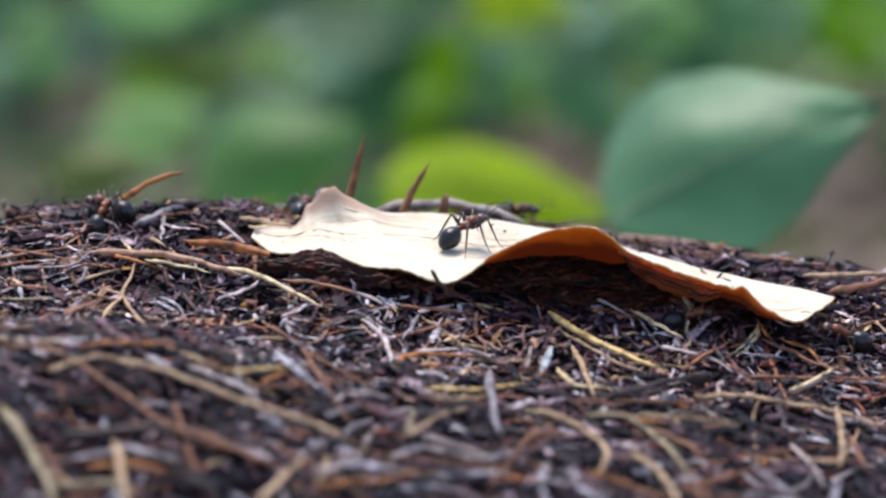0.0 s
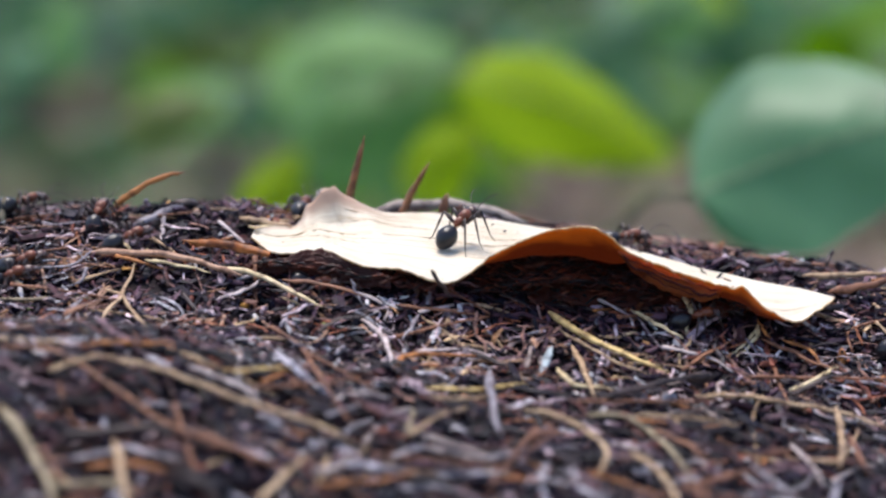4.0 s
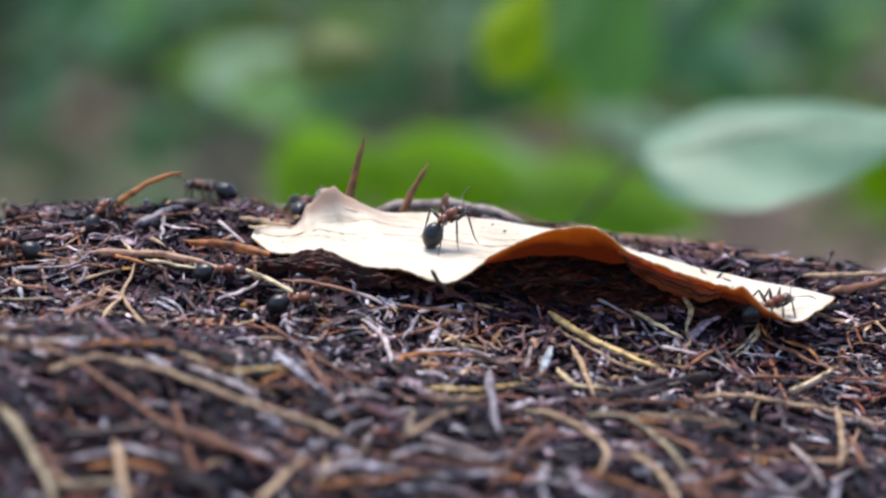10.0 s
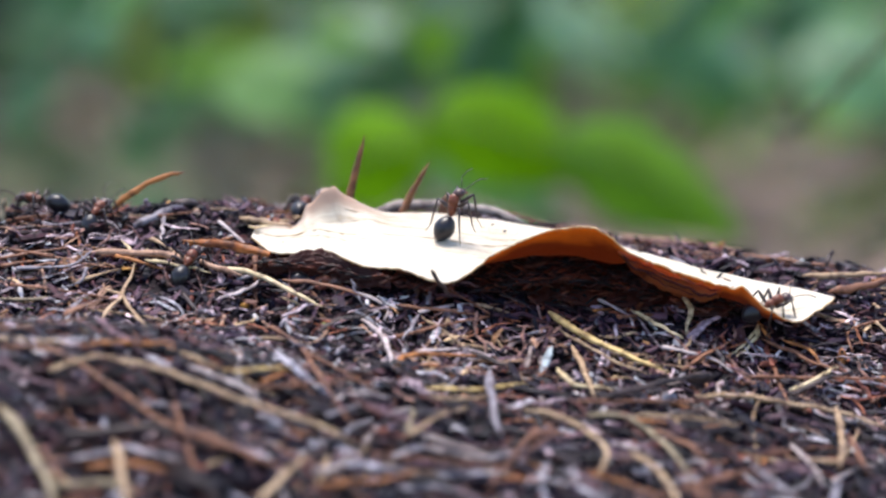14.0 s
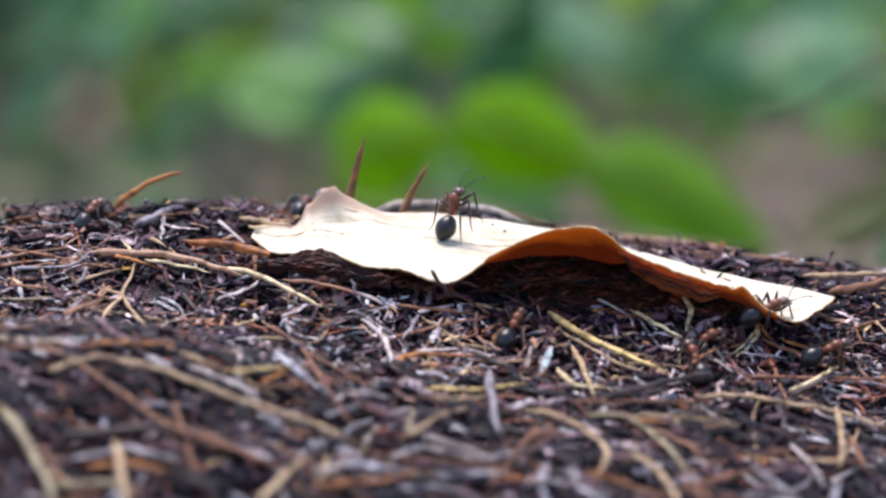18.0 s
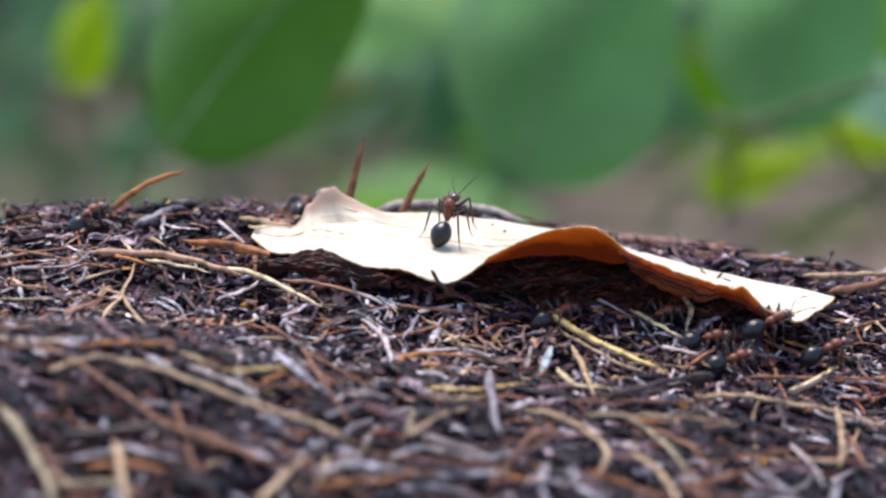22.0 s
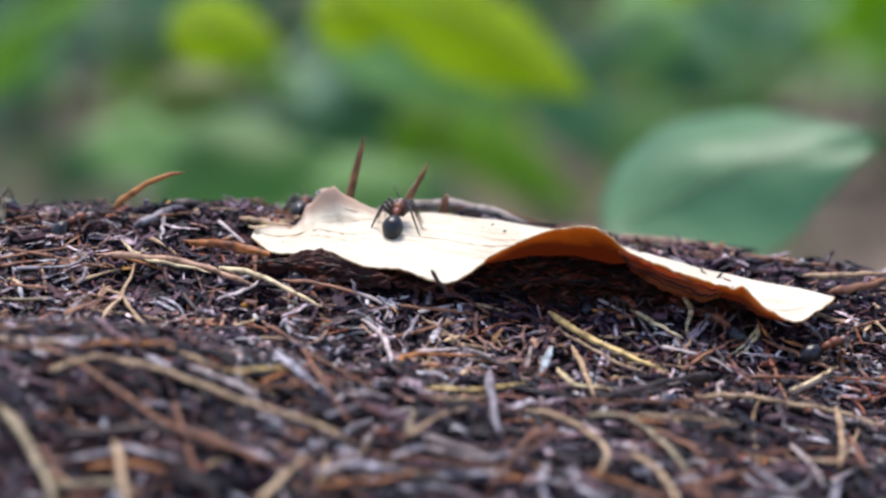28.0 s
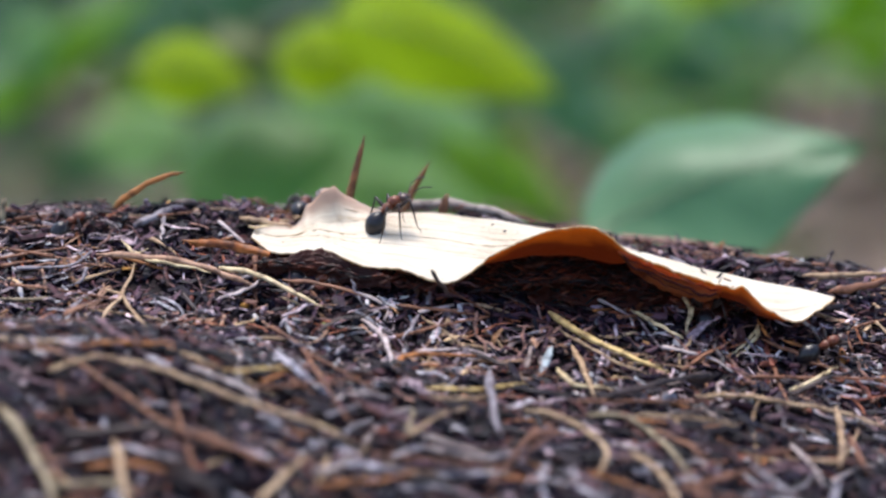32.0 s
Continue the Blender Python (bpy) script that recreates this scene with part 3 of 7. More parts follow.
chip("bark_chip", (11.7, -45.1, -17.5), (5.0, 1.4, 0.5), (70, 25), GREY, "grey frayed bark flake on the mound front")
chip("bark_chip", (15.7, -45.5, -18.1), (5.0, 1.2, 0.5), (100, 25), GREY, "grey frayed bark flake on the mound front")
chip("lichen_crumb", (-56.7, 3.5, -1.8), (1.6, 1.2, 1.0), (20, 0), PALE, "whitish lichen crumb on the mound")
chip("lichen_crumb", (-54.9, 4.3, -1.4), (1.2, 1.0, 0.8), (70, 0), PALE, "whitish lichen crumb on the mound")
chip("lichen_crumb", (-55.6, 0.4, -2.9), (1.3, 0.8, 0.7), (0, 0), PALE, "whitish lichen crumb on the mound")
chip("pale_flake", (13.1, -14.9, -11.1), (4.0, 1.3, 0.4), (55, 50), FROST, "pale bluish flake standing in the litter")
chip("bud_scale", (51.4, -6.8, -12.8), (2.6, 1.3, 0.7), (80, 60), RUST, "rust-brown bud scale standing in the litter")
chip("bark_chip", (50.7, 3.3, -8.6), (4.2, 2.2, 1.3), (10, 0), DARK, "black bark chip at the leaf end")
chip("bark_chip", (55.6, 3.7, -8.9), (4.0, 2.0, 1.2), (-15, 0), DARK, "black bark chip at the leaf end")
chip("bark_chip", (36.6, 13.5, -5.1), (3.2, 1.6, 1.2), (0, 0), DARK, "dark bark chip behind the leaf")
chip("bark_chip", (41.8, 16.5, -5.2), (3.8, 1.6, 1.2), (10, 0), DARK, "dark bark chip behind the leaf")
chip("bark_chip", (48.4, 14.2, -5.1), (3.0, 1.4, 0.9), (-10, 0), DARK, "dark bark chip behind the leaf")
chip("bark_chip", (32.5, -16.1, -13.1), (3.4, 2.2, 1.4), (20, 0), DARK, "dark bark chip on needles")
chip("bark_chip", (28.0, -19.8, -14.9), (2.6, 1.8, 1.4), (20, 0), GREY, "grey bark chip on needles")
chip("bark_chip", (-34.6, 16.0, 2.9), (4.0, 2.0, 1.4), (15, 0), DARK, "dark bark chip on the crest")
chip("bark_chip", (-39.1, 15.8, 2.0), (3.6, 1.6, 1.2), (-20, 0), DARK, "dark bark chip on the crest")
chip("bark_chip", (-31.9, 16.0, 2.0), (2.6, 1.4, 1.0), (-35, 0), DARK, "dark bark chip on the crest")
chip("bark_chip", (-13.1, -14.9, -9.9), (2.0, 1.2, 0.8), (40, 30), GREY, "grey bark chip on the mound")
chip("bark_chip", (-13.6, -20.9, -10.6), (1.8, 1.0, 0.6), (90, 30), FROST, "pale chip on the mound")
chip("moss_tuft", (-52.6, -6.8, -6.3), (1.6, 1.2, 0.7), (30, 0), MOSS, "tiny green moss tuft in the litter")
chip("moss_tuft", (-15.1, -9.1, -8.0), (1.1, 0.9, 0.6), (30, 0), MOSS, "tiny green moss tuft in the litter")
chip("resin_grain", (-25.4, -6.2, -6.1), (1.5, 1.1, 0.8), (30, 0), AMBER, "orange resin grain in the litter")
chip("resin_grain", (-36.9, 16.0, 2.9), (1.0, 0.8, 0.6), (30, 0), AMBER, "orange resin grain in the litter")
chip("bark_chip", (56.7, -8.6, -15.2), (2.4, 1.6, 0.9), (30, 0), RUST, "rust-brown bark chip in the litter")
chip("bark_chip", (-40.8, -0.0, -2.6), (2.2, 1.0, 0.5), (0, 0), AMBER, "amber bark chip on the mound")
chip("soil_speck", (8.2, 9.0, 0.5), (0.7, 0.4, 0.3), (83, 0), DARK, "dark soil speck lying on the dead leaf")
chip("soil_speck", (6.6, 11.4, 0.9), (0.5, 0.3, 0.2), (62, 0), DARK, "dark soil speck lying on the dead leaf")
chip("soil_speck", (-6.3, 10.0, 0.6), (0.5, 0.3, 0.2), (70, 0), DARK, "dark soil speck lying on the dead leaf")
chip("soil_speck", (-10.8, 8.6, 0.4), (0.4, 0.2, 0.2), (10, 0), DARK, "dark soil speck lying on the dead leaf")
chip("soil_speck", (13.2, 7.0, 0.1), (0.5, 0.3, 0.2), (60, 0), DARK, "dark soil speck lying on the dead leaf")
needle("dark_twig", [(-1.5, -9.8, -0.6), (-0.5, -8.7, -2.6), (1.2, -7.2, -4.9)], 0.36, DARK, "thin black twig sticking up before the leaf", "needles standing on the crest", flat=0.9, taper=0.6)
needle("pine_needle", [(-13.2, 15.4, 0.3), (-11.9, 16.3, 6.7), (-10.5, 16.9, 12.0)], 0.78, SPIKE, "brown needle standing upright behind the dead leaf", "needles standing on the crest", flat=0.9, taper=0.3)
needle("pine_needle", [(-6.4, 17.2, -0.6), (-4.3, 18.2, 3.6), (-1.8, 18.1, 8.1)], 0.72, SPIKE, "brown needle leaning upright behind the dead leaf", "needles standing on the crest", flat=0.9, taper=0.35)
needle("pine_needle", [(-0.5, 18.1, -1.3), (-0.1, 18.6, 0.8), (0.5, 19.2, 3.6)], 0.95, SPIKE, "stub of a brown needle behind the dead leaf", "needles standing on the crest", flat=0.9, taper=0.7)
needle("pine_needle", [(-44.4, 14.8, 2.2), (-41.6, 14.3, 4.8), (-37.7, 13.7, 6.8), (-34.3, 12.9, 7.8)], 0.55, RUST, "rust-orange scale curving up from the crest", "needles standing on the crest", flat=0.9, taper=0.4)
needle("pine_needle", [(-58.9, 12.4, 0.5), (-58.9, 12.8, 2.4), (-58.8, 13.2, 4.4)], 0.55, OLIVE, "yellow-green stub on the crest", "needles standing on the crest", flat=0.9, taper=0.7)
needle("dark_twig", [(-57.4, 12.5, 0.9), (-55.5, 12.8, 2.6), (-54.0, 13.2, 4.3)], 0.30, DARK, "thin dark twig rising from the crest", "needles standing on the crest", flat=0.9, taper=0.5)
needle("pine_needle", [(-55.4, 14.6, 1.3), (-52.0, 14.7, 1.6), (-47.0, 14.6, 1.5)], 0.60, PALE, "pale flat flake on the crest", "needles standing on the crest", flat=0.9)
needle("pine_needle", [(-17.1, 16.2, 4.0), (-16.4, 16.3, 4.6), (-15.8, 16.4, 5.1)], 0.20, PALE, "pale fibre at the leaf tip", "needles standing on the crest", flat=0.9)
needle("dark_twig", [(50.6, 2.7, -6.3), (54.9, 4.8, -6.1), (60.4, 7.0, -5.4)], 0.75, BROWN, "dark brown twig at the leaf end", "needles standing on the crest", flat=0.9)
needle("dark_twig", [(51.4, 12.3, -4.9), (52.1, 13.5, -3.7), (52.4, 13.7, -2.8)], 0.45, DARK, "dark chip on the crest", "needles standing on the crest", flat=0.9)
needle("pine_needle", [(32.0, 19.5, -4.7), (41.9, 17.4, -4.8), (53.1, 15.2, -5.5)], 0.50, BROWN, "brown needle along the crest", "needles standing on the crest", flat=0.9)
needle("pine_needle", [(47.9, 9.0, -5.7), (53.9, 9.0, -5.5), (59.9, 9.1, -5.1)], 0.55, TAN, "tan needle along the crest", "needles standing on the crest", flat=0.9)
needle("pine_needle", [(-28.4, 14.6, 1.3), (-23.9, 14.5, 0.9), (-19.3, 14.4, 0.5)], 0.50, TAN, "tan needle behind the dead leaf", "needles standing on the crest", flat=0.9)
needle("pine_needle", [(-26.3, 16.7, 1.5), (-21.7, 16.6, 0.9), (-18.6, 16.4, 0.3)], 0.45, BROWN, "brown needle behind the dead leaf", "needles standing on the crest", flat=0.9)
needle("dark_twig", [(-10.3, 20.5, 0.3), (-4.9, 21.8, 1.4), (3.6, 21.7, 1.3), (11.2, 20.3, -0.8)], 1.00, TWIG, "grey-brown twig arching behind the dead leaf", "needles standing on the crest", flat=0.9, taper=0.8)
needle("bark_strip", [(-41.1, 9.5, 1.0), (-38.0, 11.5, 2.2), (-34.8, 13.0, 3.3)], 0.85, GREY, "broad grey bark strip lying on the crest", flat=0.75, taper=0.7)
needle("pine_needle", [(-37.0, 9.2, 2.6), (-37.1, 8.0, 1.1), (-37.2, 6.5, -0.2)], 0.36, PALE, "bleached sliver standing on the crest")
needle("bark_strip", [(-27.4, 12.6, 1.6), (-23.7, 12.0, 1.1), (-19.2, 11.4, 0.4)], 0.72, TAN, "tan bark strip beside the leaf tip", flat=0.7, taper=0.8)
needle("bark_strip", [(-25.9, 10.6, 0.8), (-22.1, 10.4, 0.6), (-18.4, 10.0, 0.1)], 0.55, STRAW, "straw-coloured strip beside the leaf tip", flat=0.7, taper=0.7)
needle("pine_needle", [(-38.9, 0.0, -1.4), (-34.5, -0.8, -1.9), (-29.9, -2.4, -2.6)], 0.38, STRAW, "pale needle lying under a longer one")
needle("bark_strip", [(-20.7, -5.2, -3.1), (-15.5, -5.8, -3.4), (-10.4, -8.0, -4.5)], 0.6, BROWN, "curved brown strip before the leaf margin", flat=0.5, taper=0.6)
needle("pine_needle", [(-11.9, -6.4, -2.6), (-11.0, -7.2, -4.3), (-10.1, -8.2, -5.9)], 0.28, GREY, "grey needle leaning in the litter")
needle("bark_strip", [(-16.0, -14.0, -7.8), (-13.2, -12.5, -6.5), (-8.9, -12.2, -6.0)], 0.5, DARK, "dark bent strip in the litter", flat=0.5, taper=0.6)
needle("bark_strip", [(-48.3, -21.0, -6.9), (-44.5, -20.4, -6.2), (-40.0, -20.6, -6.3)], 1.0, GREY, "broad weathered bark strip on the mound", flat=0.4, taper=0.6)
needle("bark_strip", [(-47.8, -16.5, -5.1), (-45.8, -15.2, -4.3), (-42.7, -13.6, -3.5)], 0.9, BROWN, "broad brown bark strip on the mound", flat=0.4, taper=0.5)
needle("bark_strip", [(-41.6, -22.0, -7.4), (-37.6, -20.0, -6.1), (-34.1, -18.6, -5.3)], 0.6, BROWN, "brown bark strip on the mound", flat=0.5, taper=0.6)
SLIPPING = needle("pine_needle", [(-47.1, 1.6, -0.8), (-39.4, 1.4, -0.8), (-31.9, -0.9, -1.5), (-26.0, -3.2, -2.8)], 0.66, OCHRE, "long ochre-brown needle that the ants shift", flat=0.85, taper=0.6)


def scatter_needles(count, seed, band=(-64, 26), size=(6, 13), lift=(0.7, 1.7), lie=0.0):
    """Loose long needles over the mound, each a thing of its own, from a few shared shapes."""
    rng = random.Random(seed)
    looks = ((TAN, "tan"), (BROWN, "brown"), (RUST, "rust-brown"), (BROWN, "brown"), (GREY, "grey"), (PALE, "bleached"), (TAN, "tan"), (DARK, "blackened"))
    shapes = []
    for k in range(16):
        length, bend = rng.uniform(*size), rng.gauss(0, 1.1)
        path = spline([(-length / 2, 0, 0), (-length / 5, bend * 0.6, 0.1), (length / 5, bend, 0.1), (length / 2, rng.gauss(0, 0.8), 0)], 12)
        v, f = tube(path, [rng.uniform(0.22, 0.4) * (1.1 - 0.06 * i) for i in range(12)], 5, 0.65)
        me = bpy.data.meshes.new("loose_needle")
        me.from_pydata(metres(v), [], f)
        me.polygons.foreach_set("use_smooth", [True] * len(me.polygons))
        me.materials.append(looks[k % 8][0])
        shapes.append((me, looks[k % 8][1]))
    for _ in range(count):
        x, y = strewn(rng, band)
        p, n = surface(x, y)
        me, tone = rng.choice(shapes)
        turn = rng.gauss(lie, 0.8)
        t = Vector((math.cos(turn), math.sin(turn), 0))
        t = (t - n * t.dot(n) + n * rng.gauss(0, 0.1)).normalized()
        side = n.cross(t).normalized()
        up = t.cross(side)
        c = (p + n * rng.uniform(*lift)) * MM
        ob = new("loose_needle", me)
        ob.matrix_basis = Matrix(((t.x, side.x, up.x, c.x), (t.y, side.y, up.y, c.y), (t.z, side.z, up.z, c.z), (0, 0, 0, 1)))
        tagged(ob, "loose %s needle lying on the mound litter" % tone, "needle", "loose needles")


scatter_needles(280, 31)
scatter_needles(44, 33, (-62, -21), (9, 19), (1.4, 2.8), -0.45)


# ---- the dead leaf ----
def leaf_skin(name, base, dark, through_colour, amount, brown_patch=None, inner=None):
    """Dry leaf skin: pale with fine lengthwise veins, blotches and specks, light passing through."""
    m, n, l, b = material(name, 0.5, 0.35)
    uv, sep = n.new("ShaderNodeUVMap"), n.new("ShaderNodeSeparateXYZ")
    l.new(uv.outputs[0], sep.inputs[0])
    w = n.new("ShaderNodeTexWave")
    w.bands_direction = "Y"
    w.inputs["Scale"].default_value, w.inputs["Distortion"].default_value, w.inputs["Detail"].default_value = 4.2, 1.8, 3
    w.inputs["Detail Scale"].default_value = 0.6
    l.new(uv.outputs[0], w.inputs["Vector"])
    v = ramp(n, ((0.03, (0.55, 0.42, 0.30)), (0.16, (1, 1, 1))))
    l.new(w.outputs["Fac"], v.inputs[0])
    fibre = grain(n, l, 1.0, 6, (5, 46, 1), "UV")
    streak = ramp(n, ((0.36, (0.62, 0.50, 0.38)), (0.52, (1, 1, 1))))
    l.new(fibre.outputs[0], streak.inputs[0])
    g, g2 = grain(n, l, 140, 5), grain(n, l, 1600, 3)
    r = ramp(n, ((0.3, dark), (0.6, base)))
    l.new(g.outputs[0], r.inputs[0])
    speck = ramp(n, ((0.26, (0.3, 0.2, 0.15)), (0.33, (1, 1, 1))))
    l.new(g2.outputs[0], speck.inputs[0])
    c = mixed(n, l, "MULTIPLY", 0.22, r.outputs[0], v.outputs[0])
    c = mixed(n, l, "MULTIPLY", 0.6, c, streak.outputs[0])
    c = mixed(n, l, "MULTIPLY", 0.6, c, speck.outputs[0])
    # brown-pink patch round one UV point, its edge broken by noise
    if brown_patch:
        d = n.new("ShaderNodeVectorMath")
        d.operation = "DISTANCE"
        d.inputs[1].default_value = (*brown_patch[0], 0)
        add = n.new("ShaderNodeMath")
        add.operation = "MULTIPLY_ADD"
        add.inputs[1].default_value, add.inputs[2].default_value = 0.5, -0.25
        l.new(g.outputs[0], add.inputs[0])
        far = n.new("ShaderNodeMath")
        l.new(uv.outputs[0], d.inputs[0])
        l.new(d.outputs["Value"], far.inputs[0])
        l.new(add.outputs[0], far.inputs[1])
        spot = ramp(n, ((0.06, (1, 1, 1)), (0.3, (0, 0, 0))))
        l.new(far.outputs[0], spot.inputs[0])
        c = mixed(n, l, "MIX", spot.outputs[0], c, brown_patch[1])
    glow = mixed(n, l, "MULTIPLY", 0.7, through_colour, speck.outputs[0])
    # Shade of the hollow painted in: skin and passing light darken inwards.
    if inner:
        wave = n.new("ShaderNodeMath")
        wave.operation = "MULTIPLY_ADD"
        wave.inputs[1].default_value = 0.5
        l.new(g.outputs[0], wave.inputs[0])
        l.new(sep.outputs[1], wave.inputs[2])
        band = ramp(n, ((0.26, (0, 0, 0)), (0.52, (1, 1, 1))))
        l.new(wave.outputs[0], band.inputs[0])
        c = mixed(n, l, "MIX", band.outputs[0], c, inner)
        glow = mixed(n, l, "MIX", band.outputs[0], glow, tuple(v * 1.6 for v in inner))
    l.new(c, b.inputs["Base Color"])
    relief = n.new("ShaderNodeMath")
    l.new(g.outputs[0], relief.inputs[0])
    l.new(fibre.outputs[0], relief.inputs[1])
    bump(n, l, b, relief.outputs[0], 0.4, 0.0005)
    t, x = n.new("ShaderNodeBsdfTranslucent"), n.new("ShaderNodeMixShader")
    l.new(glow, t.inputs[0])
    x.inputs[0].default_value = amount
    l.new(b.outputs[0], x.inputs[1])
    l.new(t.outputs[0], x.inputs[2])
    l.new(x.outputs[0], n["Material Output"].inputs[0])
    return m


LEAF_TOP = leaf_skin("dead_leaf_upper_skin", (0.80, 0.72, 0.58), (0.72, 0.61, 0.46), (0.85, 0.45, 0.18), 0.22, ((-0.40, 1.56), (0.50, 0.33, 0.24)))
# The last colour is shade, painted on the inner part of the underside.
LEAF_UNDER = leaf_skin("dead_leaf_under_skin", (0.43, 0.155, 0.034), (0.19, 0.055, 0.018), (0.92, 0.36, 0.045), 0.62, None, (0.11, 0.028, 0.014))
LEAF_VEIN = needle_material("dead_leaf_vein", (0.40, 0.27, 0.15), (0.62, 0.48, 0.31))
LEAF_CURL = needle_material("dead_leaf_curl", (0.10, 0.026, 0.009), (0.40, 0.125, 0.025))
LEAF_RIM = needle_material("dead_leaf_rim", (0.40, 0.22, 0.09), (0.60, 0.40, 0.20))


def build_dead_leaf():
    # near margin, the dip behind its raised lip, and the far margin
    edge = [(-25.2, 4.3, 0.8), (-22.4, 0.9, -0.5), (-19.0, -0.1, -0.5), (-15.4, -0.0, -0.1), (-12.6, -2.2, -0.8), (-9.8, -3.4, -1.6), (-5.4, -4.4, -1.7), (-2.3, -5.7, -2.6), (0.8, -6.3, -3.1),
            (3.7, -6.5, -1.5), (6.1, -6.0, 0.4), (9.1, -5.7, 1.9), (12.8, -5.4, 3.4), (16.0, -5.3, 4.0), (18.9, -5.3, 4.1), (21.3, -5.5, 3.0), (23.8, -5.4, 0.9),
            (27.3, -5.3, -0.7), (30.6, -5.5, -1.9), (33.9, -5.7, -2.9), (36.6, -6.3, -3.5), (38.7, -6.7, -3.5), (40.9, -7.1, -5.7), (44.8, -7.8, -7.8), (47.9, -5.6, -7.1), (50.6, -2.3, -6.2)]
    dip = [(-25.1, 7.3, 0.7), (-22.3, 5.1, 0.1), (-18.9, 5.2, 0.2), (-15.2, 5.2, 0.2), (-12.5, 4.1, -0.2), (-9.9, 3.0, -0.4), (-5.9, 2.9, -0.7), (-2.5, 1.8, -0.9), (0.8, 0.8, -1.2),
           (4.0, -0.3, -1.5), (6.2, 1.6, -1.9), (9.7, 3.7, -1.8), (13.5, 4.8, -1.7), (16.8, 4.8, -1.7), (19.8, 4.7, -2.1), (22.3, 3.6, -2.4), (24.7, 2.6, -2.3),
           (27.9, 1.4, -3.2), (31.0, -0.9, -4.1), (34.2, -2.1, -5.0), (36.8, -3.7, -5.6), (39.0, -4.6, -6.3), (41.0, -6.0, -7.3), (45.1, -4.8, -8.0), (48.3, -2.6, -7.3), (50.9, -0.4, -6.5)]
    far = [(-24.8, 6.9, 1.4), (-22.1, 8.9, 1.1), (-19.5, 10.3, 1.1), (-17.8, 10.9, 4.1), (-15.0, 11.9, 6.1), (-12.4, 12.9, 4.3), (-8.6, 13.8, 2.4), (-4.1, 15.0, 1.8), (0.8, 15.6, 1.4),
           (4.3, 15.5, 1.0), (7.3, 15.5, 0.6), (10.4, 15.4, 0.2), (13.8, 14.6, -0.2), (17.2, 13.8, -0.8), (20.2, 13.0, -1.4), (22.8, 12.1, -2.0), (25.4, 11.5, -2.4),
           (28.5, 10.0, -3.0), (31.7, 9.2, -3.7), (35.0, 8.3, -4.6), (37.8, 7.6, -5.1), (40.1, 6.8, -5.4), (42.5, 6.2, -5.7), (46.2, 4.7, -6.1), (49.1, 3.2, -6.5), (51.3, 1.2, -6.7)]
    nu, nv = 190, 30
    rows = [spline(c, nu) for c in (edge, dip, far)]
    verts, uvs = [], []
    for i in range(nu):
        e, d, f = (r[i] for r in rows)
        mid = d * 0.45 + f * 0.55
        flap = 1.0 - min(1, abs(i / nu - 0.16) / 0.06)
        if flap > 0:
            mid = mid + np.array((0, 1.5, -2.2)) * flap
        across = spline([e, d, mid, f], nv)
        for j, p in enumerate(across):
            s = j / (nv - 1)
            z = 0.22 * noise.noise(Vector((p[0] * 0.25, p[1] * 0.25, 1.7))) + 0.035 * math.sin(j * 1.15 + 0.02 * i)
            crinkle = max(0.0, 1 - abs(i / nu - 0.13) / 0.1) * s * (0.6 * noise.noise(Vector((p[0] * 0.9, s * 1.5, 6.0))) + 0.55 * noise.noise(Vector((p[0] * 2.0, s * 2.5, 2.0))))
            # the near margin crumples where it meets the litter, and frays a little everywhere
            lip = max(0.0, 1 - s / 0.2) ** 1.5
            torn = lip * (0.16 * noise.noise(Vector((p[0] * 1.3, 3.0, 8.0))) + (0.9 if 34 < p[0] < 42 else 0.25 if p[0] > 24 else 0.0) * noise.noise(Vector((p[0] * 0.55, 5.0, 1.0))))
            verts.append((p[0], p[1] + 0.6 * crinkle + 0.8 * torn, p[2] + z * min(1, 5 * s) + crinkle + torn))
            uvs.append((p[0] / 40, s * 1.6))
    n = len(verts)
    grid = np.array(verts).reshape(nu, nv, 3)
    up = np.cross(np.gradient(grid, axis=0), np.gradient(grid, axis=1)).reshape(-1, 3)
    up = up / np.maximum(np.linalg.norm(up, axis=1), 1e-9)[:, None]
    up = up if up[:, 2].mean() > 0 else -up
    low = [tuple(float(c) for c in q) for q in np.array(verts) - 0.2 * up]
    top = [(i * nv + j, (i + 1) * nv + j, (i + 1) * nv + j + 1, i * nv + j + 1) for i in range(nu - 1) for j in range(nv - 1)]
    under = [tuple(k + n for k in reversed(q)) for q in top]
    ring = [i * nv for i in range(nu)] + [(nu - 1) * nv + j for j in range(1, nv)] + [i * nv + nv - 1 for i in range(nu - 2, -1, -1)] + [j for j in range(nv - 2, 0, -1)]
    rim = [(a, a + n, b + n, b) for a, b in zip(ring, ring[1:] + ring[:1])]
    faces = top + under + rim
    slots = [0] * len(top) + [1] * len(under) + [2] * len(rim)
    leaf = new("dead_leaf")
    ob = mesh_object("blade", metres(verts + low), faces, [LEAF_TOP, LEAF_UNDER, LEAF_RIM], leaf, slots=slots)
    for s0, s1, i0, i1, r in ((0.55, 0.5, 4, nu - 8, 0.17), (0.72, 0.62, 30, 130, 0.08), (0.8, 0.74, 34, 150, 0.07), (0.42, 0.36, 12, 90, 0.08), (0.3, 0.2, 10, 70, 0.07),
                              (0.64, 0.6, 60, 175, 0.07), (0.36, 0.42, 110, 180, 0.07), (0.88, 0.85, 40, 120, 0.06), (0.68, 0.7, 20, 110, 0.06), (0.93, 0.9, 60, 150, 0.06), (0.5, 0.44, 30, 100, 0.05)):
        path = []
